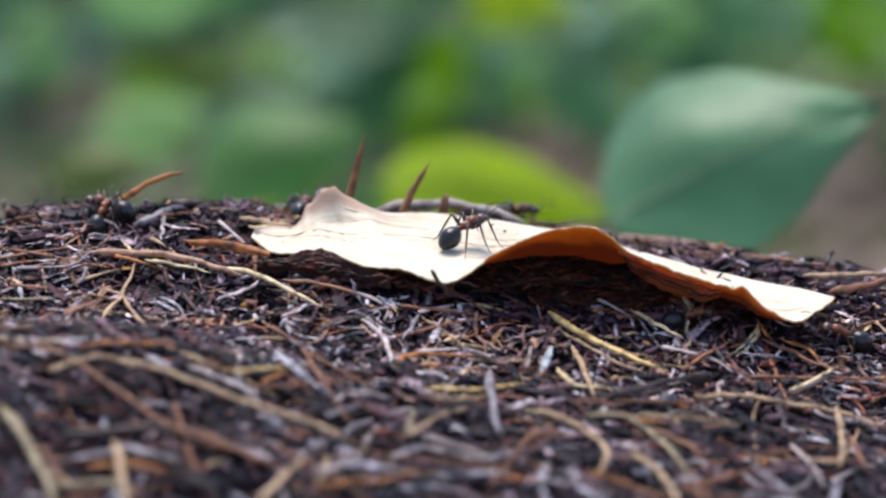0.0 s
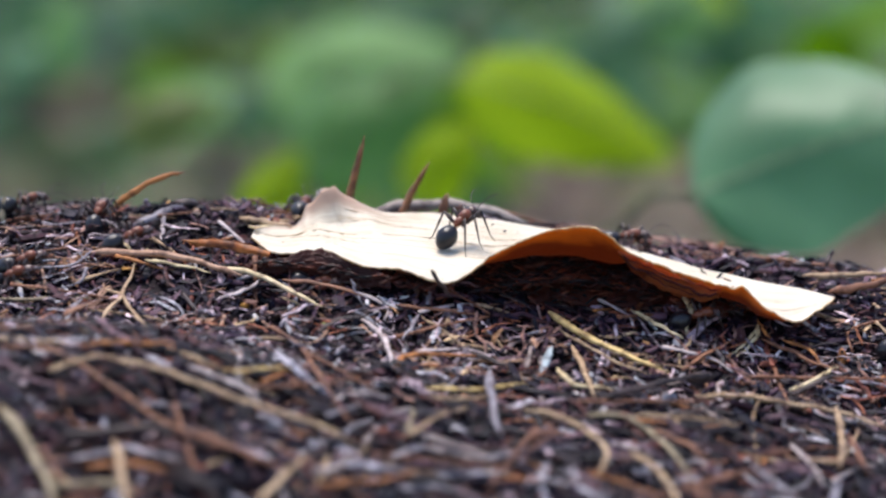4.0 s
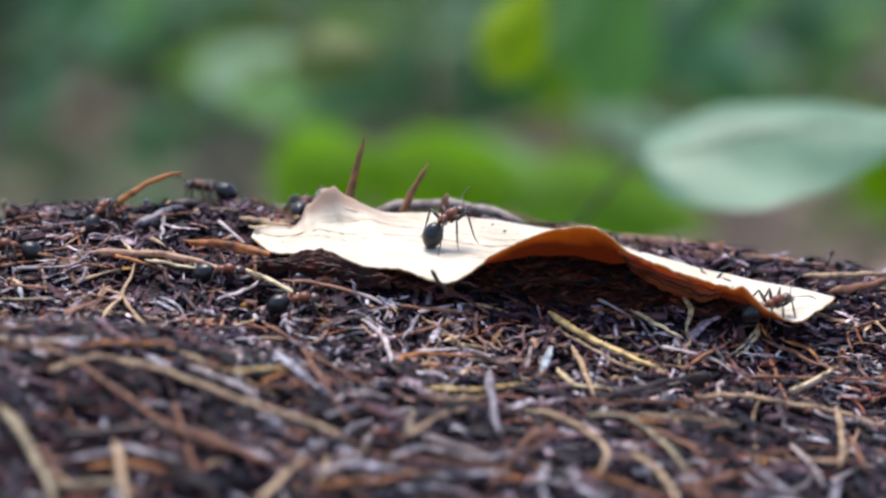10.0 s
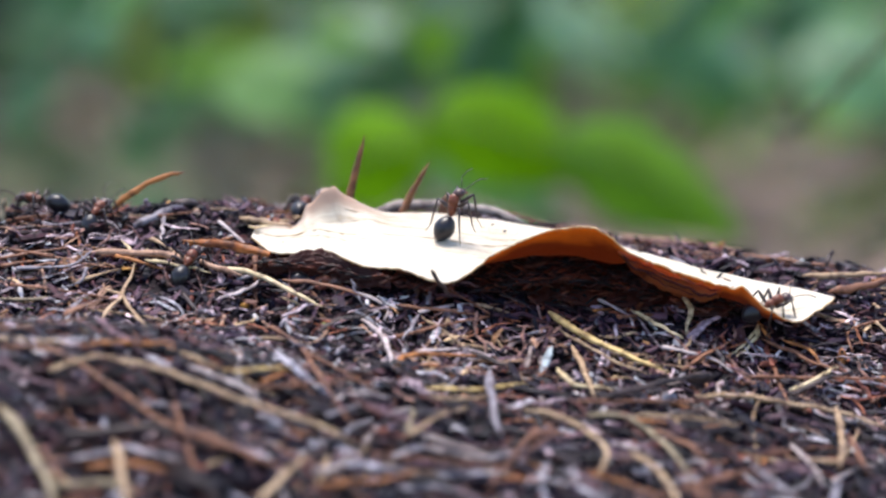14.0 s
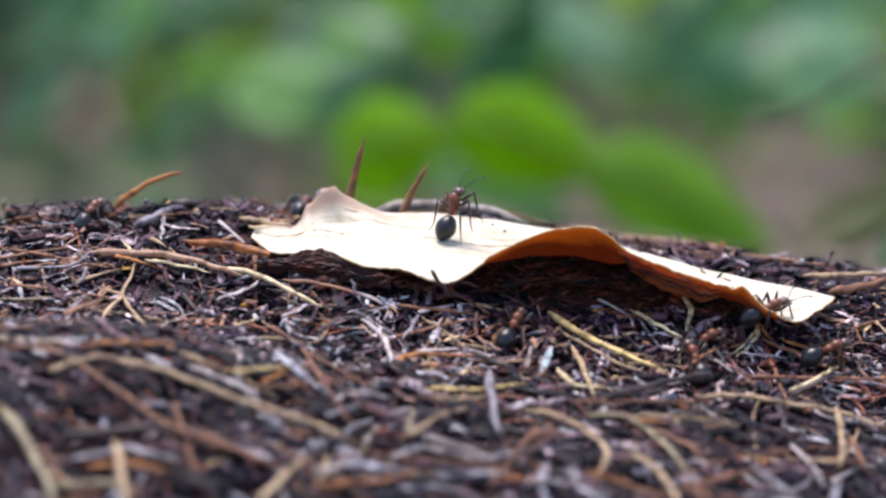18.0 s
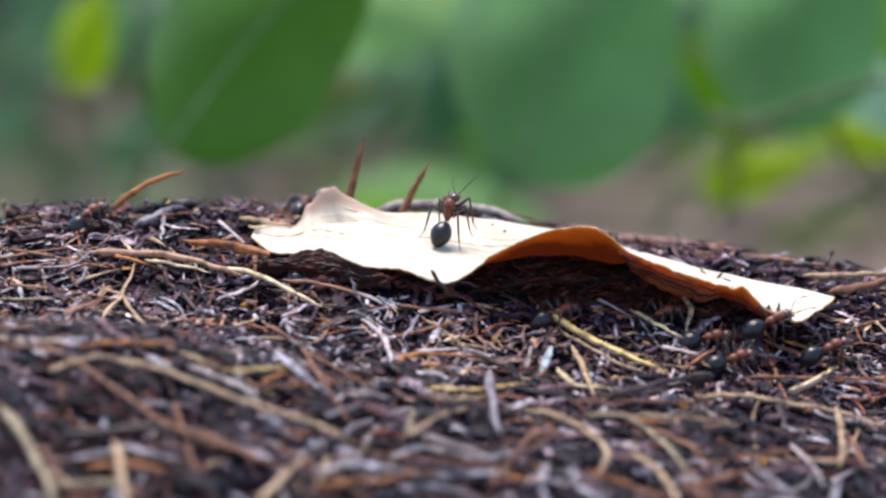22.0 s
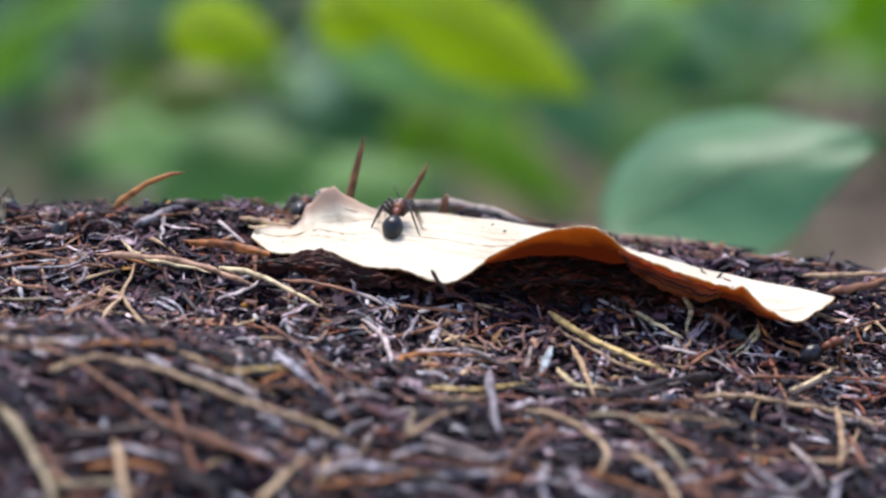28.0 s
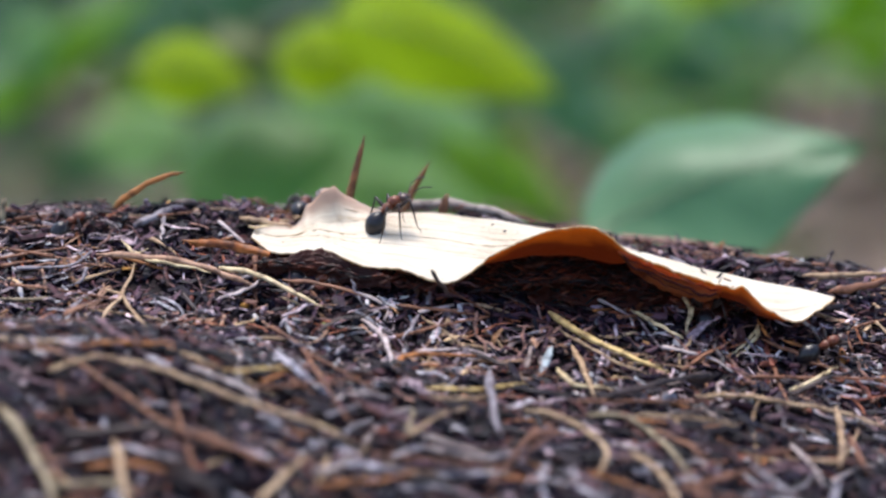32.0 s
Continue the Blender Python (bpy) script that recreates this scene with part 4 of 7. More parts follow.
        for k in range(40):
            f = k / 39
            i, j = int(i0 + f * (i1 - i0)), (s0 + f * (s1 - s0) + 0.03 * math.sin(f * 7 + s0 * 9)) * (nv - 1)
            a, b = verts[i * nv + int(j)], verts[i * nv + int(j) + 1]
            path.append(Vector(a).lerp(Vector(b), j - int(j)))
        v, q = tube(path, [r * (0.8 - 0.5 * k / 39) for k in range(40)], 5, 0.7)
        mesh_object("midrib" if r > 0.1 else "vein", metres(v), q, LEAF_VEIN, leaf)
    # the curled rusty end beside the stalk, its underside turned to the light
    crest = spline([(-34.4, 6.0, -0.4), (-30.6, 4.6, 0.4), (-26.6, 3.0, 0.3), (-22.4, 1.0, -0.6)], 34)
    foot = spline([(-33.7, 5.4, -0.8), (-30.1, 3.8, -0.6), (-26.5, 2.2, -0.9), (-22.8, 0.6, -1.2)], 34)
    cv = []
    for lay in (0.0, 0.16):
        for i in range(34):
            for j in range(7):
                q = j / 6
                p = crest[i] * (1 - q) + foot[i] * q + np.array((0, -0.3 * math.sin(math.pi * q) + lay, 0.1 * math.sin(math.pi * q)))
                cv.append(p + 0.14 * np.array([noise.noise(Vector((p[0] * 0.8, q * 2.5, 3.0 + k))) for k in range(3)]))
    cf = [(i * 7 + j, i * 7 + j + 1, (i + 1) * 7 + j + 1, (i + 1) * 7 + j) for i in range(33) for j in range(6)]
    cf += [tuple(k + 238 for k in reversed(q)) for q in cf]
    cring = [i * 7 for i in range(34)] + [231 + j for j in range(1, 7)] + [i * 7 + 6 for i in range(32, -1, -1)] + [5, 4, 3, 2, 1]
    cf += [(a, a + 238, b + 238, b) for a, b in zip(cring, cring[1:] + cring[:1])]
    mesh_object("curled_margin", metres(cv), cf, LEAF_CURL, leaf, "rust-brown curled leaf end")
    layer = ob.data.uv_layers.new(name="UVMap")
    both = uvs + uvs
    for loop in ob.data.loops:
        layer.data[loop.index].uv = both[loop.vertex_index]
    return tagged(leaf, "pale curled dead leaf with wavy brown margin on the mound", "leaf")


build_dead_leaf()
# Near-black red: colour of the rotting leaf, and shade painted inside the hollow.
DARK_LEAF_AND_SHADE = leaf_skin("dark_leaf_and_shade_skin", (0.068, 0.013, 0.008), (0.010, 0.004, 0.005), (0.34, 0.05, 0.014), 0.25)
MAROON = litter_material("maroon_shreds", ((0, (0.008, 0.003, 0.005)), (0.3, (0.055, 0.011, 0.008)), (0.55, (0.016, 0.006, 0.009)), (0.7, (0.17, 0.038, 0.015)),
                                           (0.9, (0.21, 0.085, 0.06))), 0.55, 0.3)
RUSTY_LEAF = leaf_skin("rusty_leaf_skin", (0.26, 0.075, 0.020), (0.06, 0.014, 0.009), (0.75, 0.22, 0.03), 0.45)
HOLLOW = []


def build_under_sheet(front, back, sag, label, strewn_over=True, skin=None):
    """A crinkled sheet under the pale leaf between near and far margins: rotting leaf, and added shade in the hollow.
    """
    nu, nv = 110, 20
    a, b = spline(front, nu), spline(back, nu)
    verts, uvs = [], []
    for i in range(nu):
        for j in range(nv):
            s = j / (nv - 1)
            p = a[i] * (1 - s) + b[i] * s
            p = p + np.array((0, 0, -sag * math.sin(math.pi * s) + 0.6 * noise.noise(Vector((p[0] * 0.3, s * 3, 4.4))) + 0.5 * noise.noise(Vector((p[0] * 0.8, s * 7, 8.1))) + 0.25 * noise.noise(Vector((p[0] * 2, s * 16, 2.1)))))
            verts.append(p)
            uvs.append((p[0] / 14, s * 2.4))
    n = len(verts)
    low = [(v[0], v[1] + 0.05, v[2] - 0.18) for v in verts]
    top = [(i * nv + j, (i + 1) * nv + j, (i + 1) * nv + j + 1, i * nv + j + 1) for i in range(nu - 1) for j in range(nv - 1)]
    ring = [i * nv for i in range(nu)] + [(nu - 1) * nv + j for j in range(1, nv)] + [i * nv + nv - 1 for i in range(nu - 2, -1, -1)] + [j for j in range(nv - 2, 0, -1)]
    faces = top + [tuple(k + n for k in reversed(q)) for q in top] + [(p, p + n, q + n, q) for p, q in zip(ring, ring[1:] + ring[:1])]
    leaf = new("under_leaf_sheet")
    ob = mesh_object("blade", metres([*verts, *low]), faces, skin or DARK_LEAF_AND_SHADE, leaf)
    if strewn_over:
        HOLLOW.append(verts)
    for j, r in ((nv // 2, 0.2), (nv // 4, 0.12), (3 * nv // 4, 0.12)):
        v, q = tube([Vector(verts[i * nv + j]) for i in range(4, nu - 4, 3)], [r] * len(range(4, nu - 4, 3)), 5, 0.8)
        mesh_object("midrib" if r > 0.15 else "vein", metres(v), q, DARK_LEAF_AND_SHADE, leaf)
    layer = ob.data.uv_layers.new(name="UVMap")
    both = uvs + uvs
    for loop in ob.data.loops:
        layer.data[loop.index].uv = both[loop.vertex_index]
    return tagged(leaf, label, "leaf", "rotting leaves")


build_under_sheet([(-23.6, -0.9, -1.7), (-19.3, -2.0, -2.2), (-14.9, -2.5, -2.2), (-10.5, -3.7, -3.0), (-5.4, -4.4, -3.7), (-1.0, -5.0, -4.2)],
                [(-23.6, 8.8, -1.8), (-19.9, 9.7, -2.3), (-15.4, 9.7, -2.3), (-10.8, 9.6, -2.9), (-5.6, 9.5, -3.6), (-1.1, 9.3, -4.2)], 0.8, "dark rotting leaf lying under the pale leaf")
# The next two sheets are added: the hollow's shade as dark maroon shapes.
build_under_sheet([(1.9, 0.1, -9.0), (7.1, 1.3, -8.4), (13.1, 2.4, -8.0), (19.0, 2.4, -7.9), (25.6, 1.3, -8.2), (32.1, -0.8, -8.5), (37.2, -1.9, -9.0)],
                [(2.7, 8.4, -4.0), (7.2, 10.6, -3.1), (13.3, 11.8, -2.4), (19.4, 11.8, -2.4), (26.1, 10.5, -3.4), (32.7, 8.1, -5.2), (37.7, 4.9, -5.9)], -0.8, "dark maroon sheet added as shade inside the leaf hollow")
build_under_sheet([(4.8, -2.2, -5.5), (10.8, -0.0, -4.8), (16.7, 1.1, -4.7), (22.6, 0.9, -5.3), (27.6, -1.2, -5.7)],
                [(4.9, 7.2, -4.5), (11.0, 9.4, -3.9), (17.1, 10.4, -3.8), (23.0, 9.4, -4.1), (28.2, 7.2, -4.7)], 0.6, "dark maroon sheet added as shade inside the leaf hollow")
build_under_sheet([(22.6, -5.5, 0.6), (25.0, -5.1, -2.0), (28.0, -5.1, -3.9), (31.0, -5.3, -5.0), (33.6, -5.6, -5.6), (35.6, -6.1, -4.9)],
                [(22.4, -5.8, 1.2), (25.0, -5.9, -0.2), (28.0, -5.9, -1.3), (31.0, -6.1, -2.4), (33.8, -6.3, -3.2), (35.8, -6.6, -3.9)], 0.2, "ragged rust-red layer peeling under the margin of the pale leaf", False, RUSTY_LEAF)
build_under_sheet([(-25.6, 0.2, -2.8), (-22.0, -0.9, -2.9), (-18.3, -1.6, -3.2), (-16.0, -1.8, -3.3), (-13.2, -2.6, -3.6), (-9.6, -3.6, -4.2), (-6.7, -4.4, -4.5)],
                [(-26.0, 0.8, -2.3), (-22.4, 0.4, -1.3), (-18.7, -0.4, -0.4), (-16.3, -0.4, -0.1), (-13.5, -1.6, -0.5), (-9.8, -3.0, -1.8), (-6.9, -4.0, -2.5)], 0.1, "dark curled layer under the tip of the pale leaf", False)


def build_shreds(count, seed):
    """Shreds, needle bits and crumbs caught on the rotting leaf and on the hollow's shade sheets."""
    rng = random.Random(seed)
    verts, faces = [], []
    for _ in range(count):
        p = Vector(rng.choice(rng.choice(HOLLOW))) + Vector((rng.uniform(-0.4, 0.4), rng.uniform(-0.4, 0.4), rng.uniform(0.1, 0.35)))
        w, length = rng.uniform(-0.9, 0.9), rng.uniform(0.6, 4.2)
        t = Vector((math.cos(w), math.sin(w), rng.gauss(0, 0.25))) * length / 2
        mid = Vector((0, rng.gauss(0, 0.2), rng.uniform(0, 0.3)))
        v, f = tube([p - t, p - t * 0.3 + mid, p + t * 0.4 + mid, p + t], [rng.uniform(0.1, 0.34) * k for k in (0.5, 1, 0.9, 0.4)], 5, rng.uniform(0.35, 0.9))
        o = len(verts)
        verts.extend(v)
        faces.extend(tuple(i + o for i in q) for q in f)
    tagged(mesh_object("leaf_shreds", metres(verts), faces, MAROON), "maroon leaf shreds and needle bits inside the leaf hollow", "litter", kind="stuff")


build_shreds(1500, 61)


# ---- ants ----
def ant_material(name, colour, rough, spec=0.5, hair=0.0):
    m, n, l, b = material(name, rough, spec)
    g = grain(n, l, 1500, 3)
    r = ramp(n, ((0.3, tuple(v * 0.7 for v in colour)), (0.7, tuple(v * 1.25 for v in colour))))
    l.new(g.outputs[0], r.inputs[0])
    l.new(r.outputs[0], b.inputs["Base Color"])
    b.inputs["Sheen Weight"].default_value = hair
    bump(n, l, b, g.outputs[0], 0.3, 0.0001)
    return m


ANT_BLACK = ant_material("ant_gaster_shell", (0.007, 0.006, 0.009), 0.34, 0.4, 0.015)
ANT_RED = ant_material("ant_red_shell", (0.130, 0.031, 0.011), 0.42, 0.4)
ANT_HEAD = ant_material("ant_head_shell", (0.045, 0.016, 0.012), 0.35)
ANT_LEG = ant_material("ant_leg_shell", (0.022, 0.010, 0.008), 0.4)
ANT_EYE = ant_material("ant_eye", (0.006, 0.006, 0.007), 0.15, 0.8)


def leg_path(side, which, reach, fore):
    """Hip to foot of one leg, hip at the origin: up to the knee, down the shin, along the foot."""
    knee = (side * reach * 0.47, fore * 0.40, 1.55)
    ankle = (side * reach * 0.80, fore * 0.80, -2.0)
    return [(0, 0, 0), (side * reach * 0.12, fore * 0.1, 0.1), knee, ankle, (side * reach, fore * 1.02, -2.9)]


LEGS = (("front", 0.75, 2.6, 2.5), ("middle", 0.1, 3.3, 0.2), ("hind", -0.5, 3.5, -2.6))
HIP_UP = 2.9


def leg_mesh(side, which, reach, fore):
    a, b, knee, ankle, foot = [Vector(p) for p in leg_path(side, which, reach, fore)]
    pieces = [tube([a, b, b.lerp(knee, 0.5), knee], [0.22, 0.24, 0.27, 0.12], 7),
              tube([knee, knee.lerp(ankle, 0.4), ankle], [0.12, 0.16, 0.09], 6),
              tube([ankle, ankle.lerp(foot, 0.5), foot], [0.075, 0.055, 0.04], 5)]
    return joined(pieces)


def antenna_mesh(side):
    base, elbow, tip = Vector((0, 0, 0)), Vector((side * 1.0, 1.0, 0.9)), Vector((side * 1.5, 3.1, 0.75))
    bow = elbow.lerp(tip, 0.5) + Vector((0, 0, 0.25))
    return joined([tube([base, base.lerp(elbow, 0.5), elbow], [0.055, 0.06, 0.065], 6), tube(spline([elbow, bow, tip], 7), [0.055, 0.065, 0.07, 0.075, 0.08, 0.08, 0.05], 6)])


def gaster_squeeze(s):
    return (1 + 0.025 * math.sin((s + 0.2) * 9) ** 6) * (1 - 0.22 * max(0, -s - 0.1) if s < 0.2 else 1 - 0.12 * (s - 0.2))


ANT_MESHES = {}


def ant_part(name, key, build, mat, parent):
    if key not in ANT_MESHES:
        v, f = build()
        me = bpy.data.meshes.new(name)
        me.from_pydata([tuple(q) for q in metres(v)], [], f)
        me.materials.append(mat)
        me.polygons.foreach_set("use_smooth", [True] * len(me.polygons))
        ANT_MESHES[key] = me
    ob = new(name, ANT_MESHES[key])
    ob.parent = parent
    return ob


def build_ant(label, gaster_pitch=35, head_pitch=-10, thorax_pitch=10):
    """A wood ant standing at the origin, facing +y; each part's origin is its joint."""
    ant = new("wood_ant")
    parts = {}
    g = ant_part("gaster", "gaster", lambda: ball((0, -1.75, 0), (1.42, 1.85, 1.38), 16, 18, gaster_squeeze), ANT_BLACK, ant)
    g.matrix_basis = pose(0, -1.65 * MM, 3.2 * MM, gaster_pitch, 0, 0)
    t = ant_part("thorax", "thorax", lambda: joined([ball((0, 0.62, 0.15), (0.80, 1.0, 0.76), 10, 12), ball((0, -0.45, -0.02), (0.64, 0.95, 0.62), 10, 12),
                                                     ball((0, -1.35, -0.15), (0.33, 0.18, 0.48), 8, 10)]), ANT_RED, ant)
    t.matrix_basis = pose(0, 0, 3.4 * MM, thorax_pitch, 0, 0)
    h = ant_part("head", "head", lambda: ball((0, 0.72, 0), (0.88, 0.93, 0.64), 12, 14, lambda s: 1 - 0.28 * max(0, s)), ANT_HEAD, ant)
    h.matrix_basis = pose(0, 1.45 * MM, 3.75 * MM, head_pitch, 0, 0)
    for side in (-1, 1):
        e = ant_part("eye", "eye", lambda: ball((0, 0, 0), (0.14, 0.2, 0.2), 6, 8), ANT_EYE, h)
        e.location = Vector((side * 0.68, 0.75, 0.25)) * MM
        a = ant_part("antenna", "antenna%d" % side, lambda: antenna_mesh(side), ANT_LEG, h)
        a.location = Vector((side * 0.25, 1.25, 0.25)) * MM
        parts["antenna%d" % side] = a
        j = ant_part("mandible", "mandible%d" % side, lambda: tube(spline([(side * 0.35, 0, 0), (side * 0.4, 0.35, -0.05), (side * 0.08, 0.6, -0.1)], 5), [0.17, 0.16, 0.13, 0.1, 0.05], 6, 0.7), ANT_RED, h)
        j.location = Vector((0, 1.35, -0.15)) * MM
        for which, y, reach, fore in LEGS:
            q = ant_part("leg", "leg%s%d" % (which, side), lambda: leg_mesh(side, which, reach, fore), ANT_LEG, ant)
            q.location = Vector((side * 0.35, y, HIP_UP)) * MM
            parts["%s%d" % (which, side)] = q
    parts.update(gaster=g, thorax=t, head=h)
    tagged(ant, label, "ant", "wood ants")
    return ant, parts


LEAF_Z, LEAF_RISE = -1.33, 0.172
MAIN_ANT, MAIN_PARTS = build_ant("red and black wood ant standing guard on the dead leaf")
CROWD = []
# seconds, place (mm), heading, lift of the fore body, droop of the gaster
GUARD = [(0, 3.4, 4.8, 55, 4, 36), (1, 1.7, 5.9, 28, 8, 38), (2, 3.0, 5.4, 50, 4, 38), (3, 2.6, 5.6, 45, 5, 38), (4.5, 2.6, 5.2, 46, 25, 42), (6, 2.4, 5.1, 46, 42, 46), (7, 1.9, 5.7, 44, 40, 46), (8, 1.8, 5.7, 46, 40, 46), (9, 1.9, 5.7, 46, 38, 46), (10, 0.7, 4.5, 65, 14, 70), (11, -0.2, 4.6, 75, 8, 72)]
GUARD += [(12, -0.1, 4.3, 80, 8, 70), (13, 1.6, 8.1, 40, 50, 45), (14, 2.3, 7.8, 52, 66, 52), (15.5, 2.6, 7.8, 55, 66, 54), (17, 2.6, 7.8, 55, 66, 54), (18, 2.4, 8.0, 50, 68, 54), (19, 2.4, 8.0, 52, 68, 54), (20, 2.3, 7.2, 55, 68, 54), (21, 2.5, 7.6, 55, 68, 54), (22, 1.5, 6.3, 40, 62, 50), (23, 0.7, 7.3, 28, 45, 38)]
GUARD += [(24, -0.2, 7.7, 22, 30, 42), (25, -3.4, 8.7, 5, 6, 36), (25.5, -5.6, 9.2, -5, 2, 34), (26.5, -6.3, 9.8, 0, 2, 34), (27.5, -6.1, 10.2, 8, 2, 34), (28, -6.0, 10.0, 12, 2, 34), (28.5, -6.3, 9.7, 22, 5, 38), (29, -6.5, 8.9, 38, 14, 52), (29.5, -6.9, 8.4, 62, 18, 65), (30, -6.7, 8.2, 68, 18, 66), (31, -6.7, 8.2, 68, 20, 66), (32, -6.7, 8.4, 68, 22, 64)]
CROWD.append((*build_ant("wood ant walking along the crest of the mound", 35), [(0, pose(-0.0452, 0.0126, 0.0008, 1, -9, 80)), (1, pose(-0.0511, 0.0157, 0.0008, -2, 1, 80)), (2, pose(-0.0549, 0.0148, 0.0007, -2, -2, 82)), (3, pose(-0.0606, 0.0179, 0.0003, -3, 6, 85)), (4, pose(-0.0678, 0.0157, 0.0000, -4, 1, 88)), (5, pose(-0.0736, 0.0137, -0.0004, -4, -5, 90)), (32, pose(-0.0772, 0.0123, -0.0009, -5, -10, 90))]))
CROWD.append((*build_ant("wood ant resting on the mound with raised feelers", 62), [(0, pose(-0.0452, 0.0115, 0.0001, 12, 3, -20)), (3, pose(-0.0457, 0.0116, 0.0001, 12, 2, -15)), (6, pose(-0.0457, 0.0115, 0.0001, 12, 3, -20)), (9, pose(-0.0455, 0.0115, 0.0001, 11, 4, -25)), (14, pose(-0.0459, 0.0115, 0.0001, 12, 4, -25)), (16, pose(-0.0463, 0.0114, 0.0000, 11, 5, -30)), (17, pose(-0.0467, 0.0119, 0.0001, 10, 5, -30)), (20, pose(-0.0465, 0.0119, 0.0001, 10, 5, -30)), (21, pose(-0.0467, 0.0125, 0.0002, 9, 4, -30)), (22, pose(-0.0468, 0.0108, -0.0001, 10, 10, -50)), (23, pose(-0.0482, 0.0091, -0.0006, 6, 16, -75)), (28, pose(-0.0485, 0.0089, -0.0007, 6, 16, -75)), (32, pose(-0.0486, 0.0090, -0.0007, 7, 16, -72))]))
CROWD.append((*build_ant("wood ant walking along the crest beside the leaf", 20), [(0, pose(-0.0678, 0.0143, 0.0000, 4, 2, -80)), (3.6, pose(-0.0610, 0.0144, 0.0004, 3, 2, -80)), (4.6, pose(-0.0413, 0.0145, 0.0010, 1, 2, -80)), (5.4, pose(-0.0265, 0.0137, 0.0006, -3, 12, -80)), (6, pose(-0.0240, 0.0150, 0.0006, -3, 9, -80)), (7, pose(-0.0237, 0.0142, 0.0004, -3, 13, -80)), (8, pose(-0.0236, 0.0155, 0.0006, -2, 8, -70)), (9, pose(-0.0233, 0.0165, 0.0007, -2, 3, -70)), (9.5, pose(-0.0275, 0.0246, -0.0000, -11, -1, -10)), (9.8, pose(-0.0315, 0.0232, 0.0007, -6, 10, 60)), (10, pose(-0.0326, 0.0219, 0.0009, -1, 11, 85)), (11, pose(-0.0420, 0.0214, 0.0008, -2, 11, 85)), (12, pose(-0.0452, 0.0161, 0.0010, -1, 3, 85)), (13, pose(-0.0481, 0.0149, 0.0009, -1, -1, 88)), (14, pose(-0.0546, 0.0146, 0.0007, -2, -2, 88)), (15.5, pose(-0.0654, 0.0135, 0.0001, -3, -6, 88)), (17, pose(-0.0737, 0.0127, -0.0005, -4, -8, 90)), (32, pose(-0.0776, 0.0134, -0.0007, -5, -6, 90))]))
CROWD.append((*build_ant("wood ant crossing the mound litter", 30), [(0, pose(-0.0667, 0.0059, -0.0028, 7, 19, -80)), (3, pose(-0.0629, 0.0057, -0.0027, 7, 19, -80)), (4, pose(-0.0407, 0.0058, -0.0019, 7, 18, -70)), (5, pose(-0.0278, 0.0121, -0.0005, 13, 11, -20)), (5.4, pose(-0.0285, 0.0129, -0.0002, 13, -5, 40)), (6, pose(-0.0300, 0.0112, -0.0006, 6, -16, 85)), (7, pose(-0.0382, 0.0081, -0.0012, 2, -18, 85)), (8, pose(-0.0443, 0.0062, -0.0018, 1, -19, 85)), (9, pose(-0.0530, 0.0045, -0.0027, -0, -19, 85)), (10, pose(-0.0566, 0.0039, -0.0030, -1, -19, 85)), (11, pose(-0.0655, 0.0034, -0.0036, -3, -20, 88)), (13, pose(-0.0723, 0.0040, -0.0038, -4, -19, 90)), (32, pose(-0.0761, 0.0045, -0.0039, -4, -19, 90))]))
CROWD.append((*build_ant("wood ant crossing the mound litter", 35), [(0, pose(-0.0683, 0.0011, -0.0046, 8, 21, -80)), (3.5, pose(-0.0594, 0.0009, -0.0042, 7, 22, -80)), (5, pose(-0.0402, 0.0011, -0.0036, 4, 22, -80)), (6, pose(-0.0336, 0.0014, -0.0036, 2, 21, -80)), (7, pose(-0.0337, 0.0019, -0.0034, 5, 20, -70)), (8, pose(-0.0327, 0.0019, -0.0035, 4, 19, -70)), (9, pose(-0.0320, 0.0014, -0.0037, 1, 20, -80)), (10, pose(-0.0284, -0.0013, -0.0050, -7, 23, -100)), (11, pose(-0.0328, -0.0015, -0.0049, 19, 18, -40)), (12, pose(-0.0366, -0.0014, -0.0048, 13, 23, -60)), (13, pose(-0.0335, -0.0021, -0.0052, 9, 25, -70)), (14, pose(-0.0330, 0.0005, -0.0040, 21, 10, -20)), (14.6, pose(-0.0377, 0.0002, -0.0040, 16, -19, 50)), (16.4, pose(-0.0651, 0.0013, -0.0044, -1, -22, 85)), (18, pose(-0.0726, 0.0019, -0.0046, -3, -21, 88)), (32, pose(-0.0758, 0.0032, -0.0044, -4, -20, 88))]))
CROWD.append((*build_ant("wood ant crossing the mound litter", 35), [(0, pose(-0.0680, -0.0011, -0.0056, 8, 25, -80)), (3.5, pose(-0.0620, -0.0016, -0.0055, 8, 25, -80)), (5, pose(-0.0342, -0.0006, -0.0044, 3, 24, -80)), (6, pose(-0.0281, 0.0023, -0.0037, 3, 17, -60)), (7, pose(-0.0258, 0.0037, -0.0036, 10, 13, -20)), (8, pose(-0.0269, 0.0030, -0.0036, 6, 15, -40)), (9, pose(-0.0217, -0.0021, -0.0057, -1, 21, -80)), (10, pose(-0.0185, -0.0061, -0.0077, -3, 26, -90)), (10.7, pose(-0.0182, -0.0028, -0.0063, 18, 11, -20)), (11.3, pose(-0.0230, -0.0011, -0.0053, 16, -12, 50)), (12.5, pose(-0.0360, -0.0029, -0.0055, 3, -27, 85)), (13.5, pose(-0.0558, -0.0026, -0.0058, 0, -27, 85)), (14.5, pose(-0.0717, 0.0005, -0.0051, -3, -24, 88)), (32, pose(-0.0754, 0.0010, -0.0052, -3, -23, 88))]))
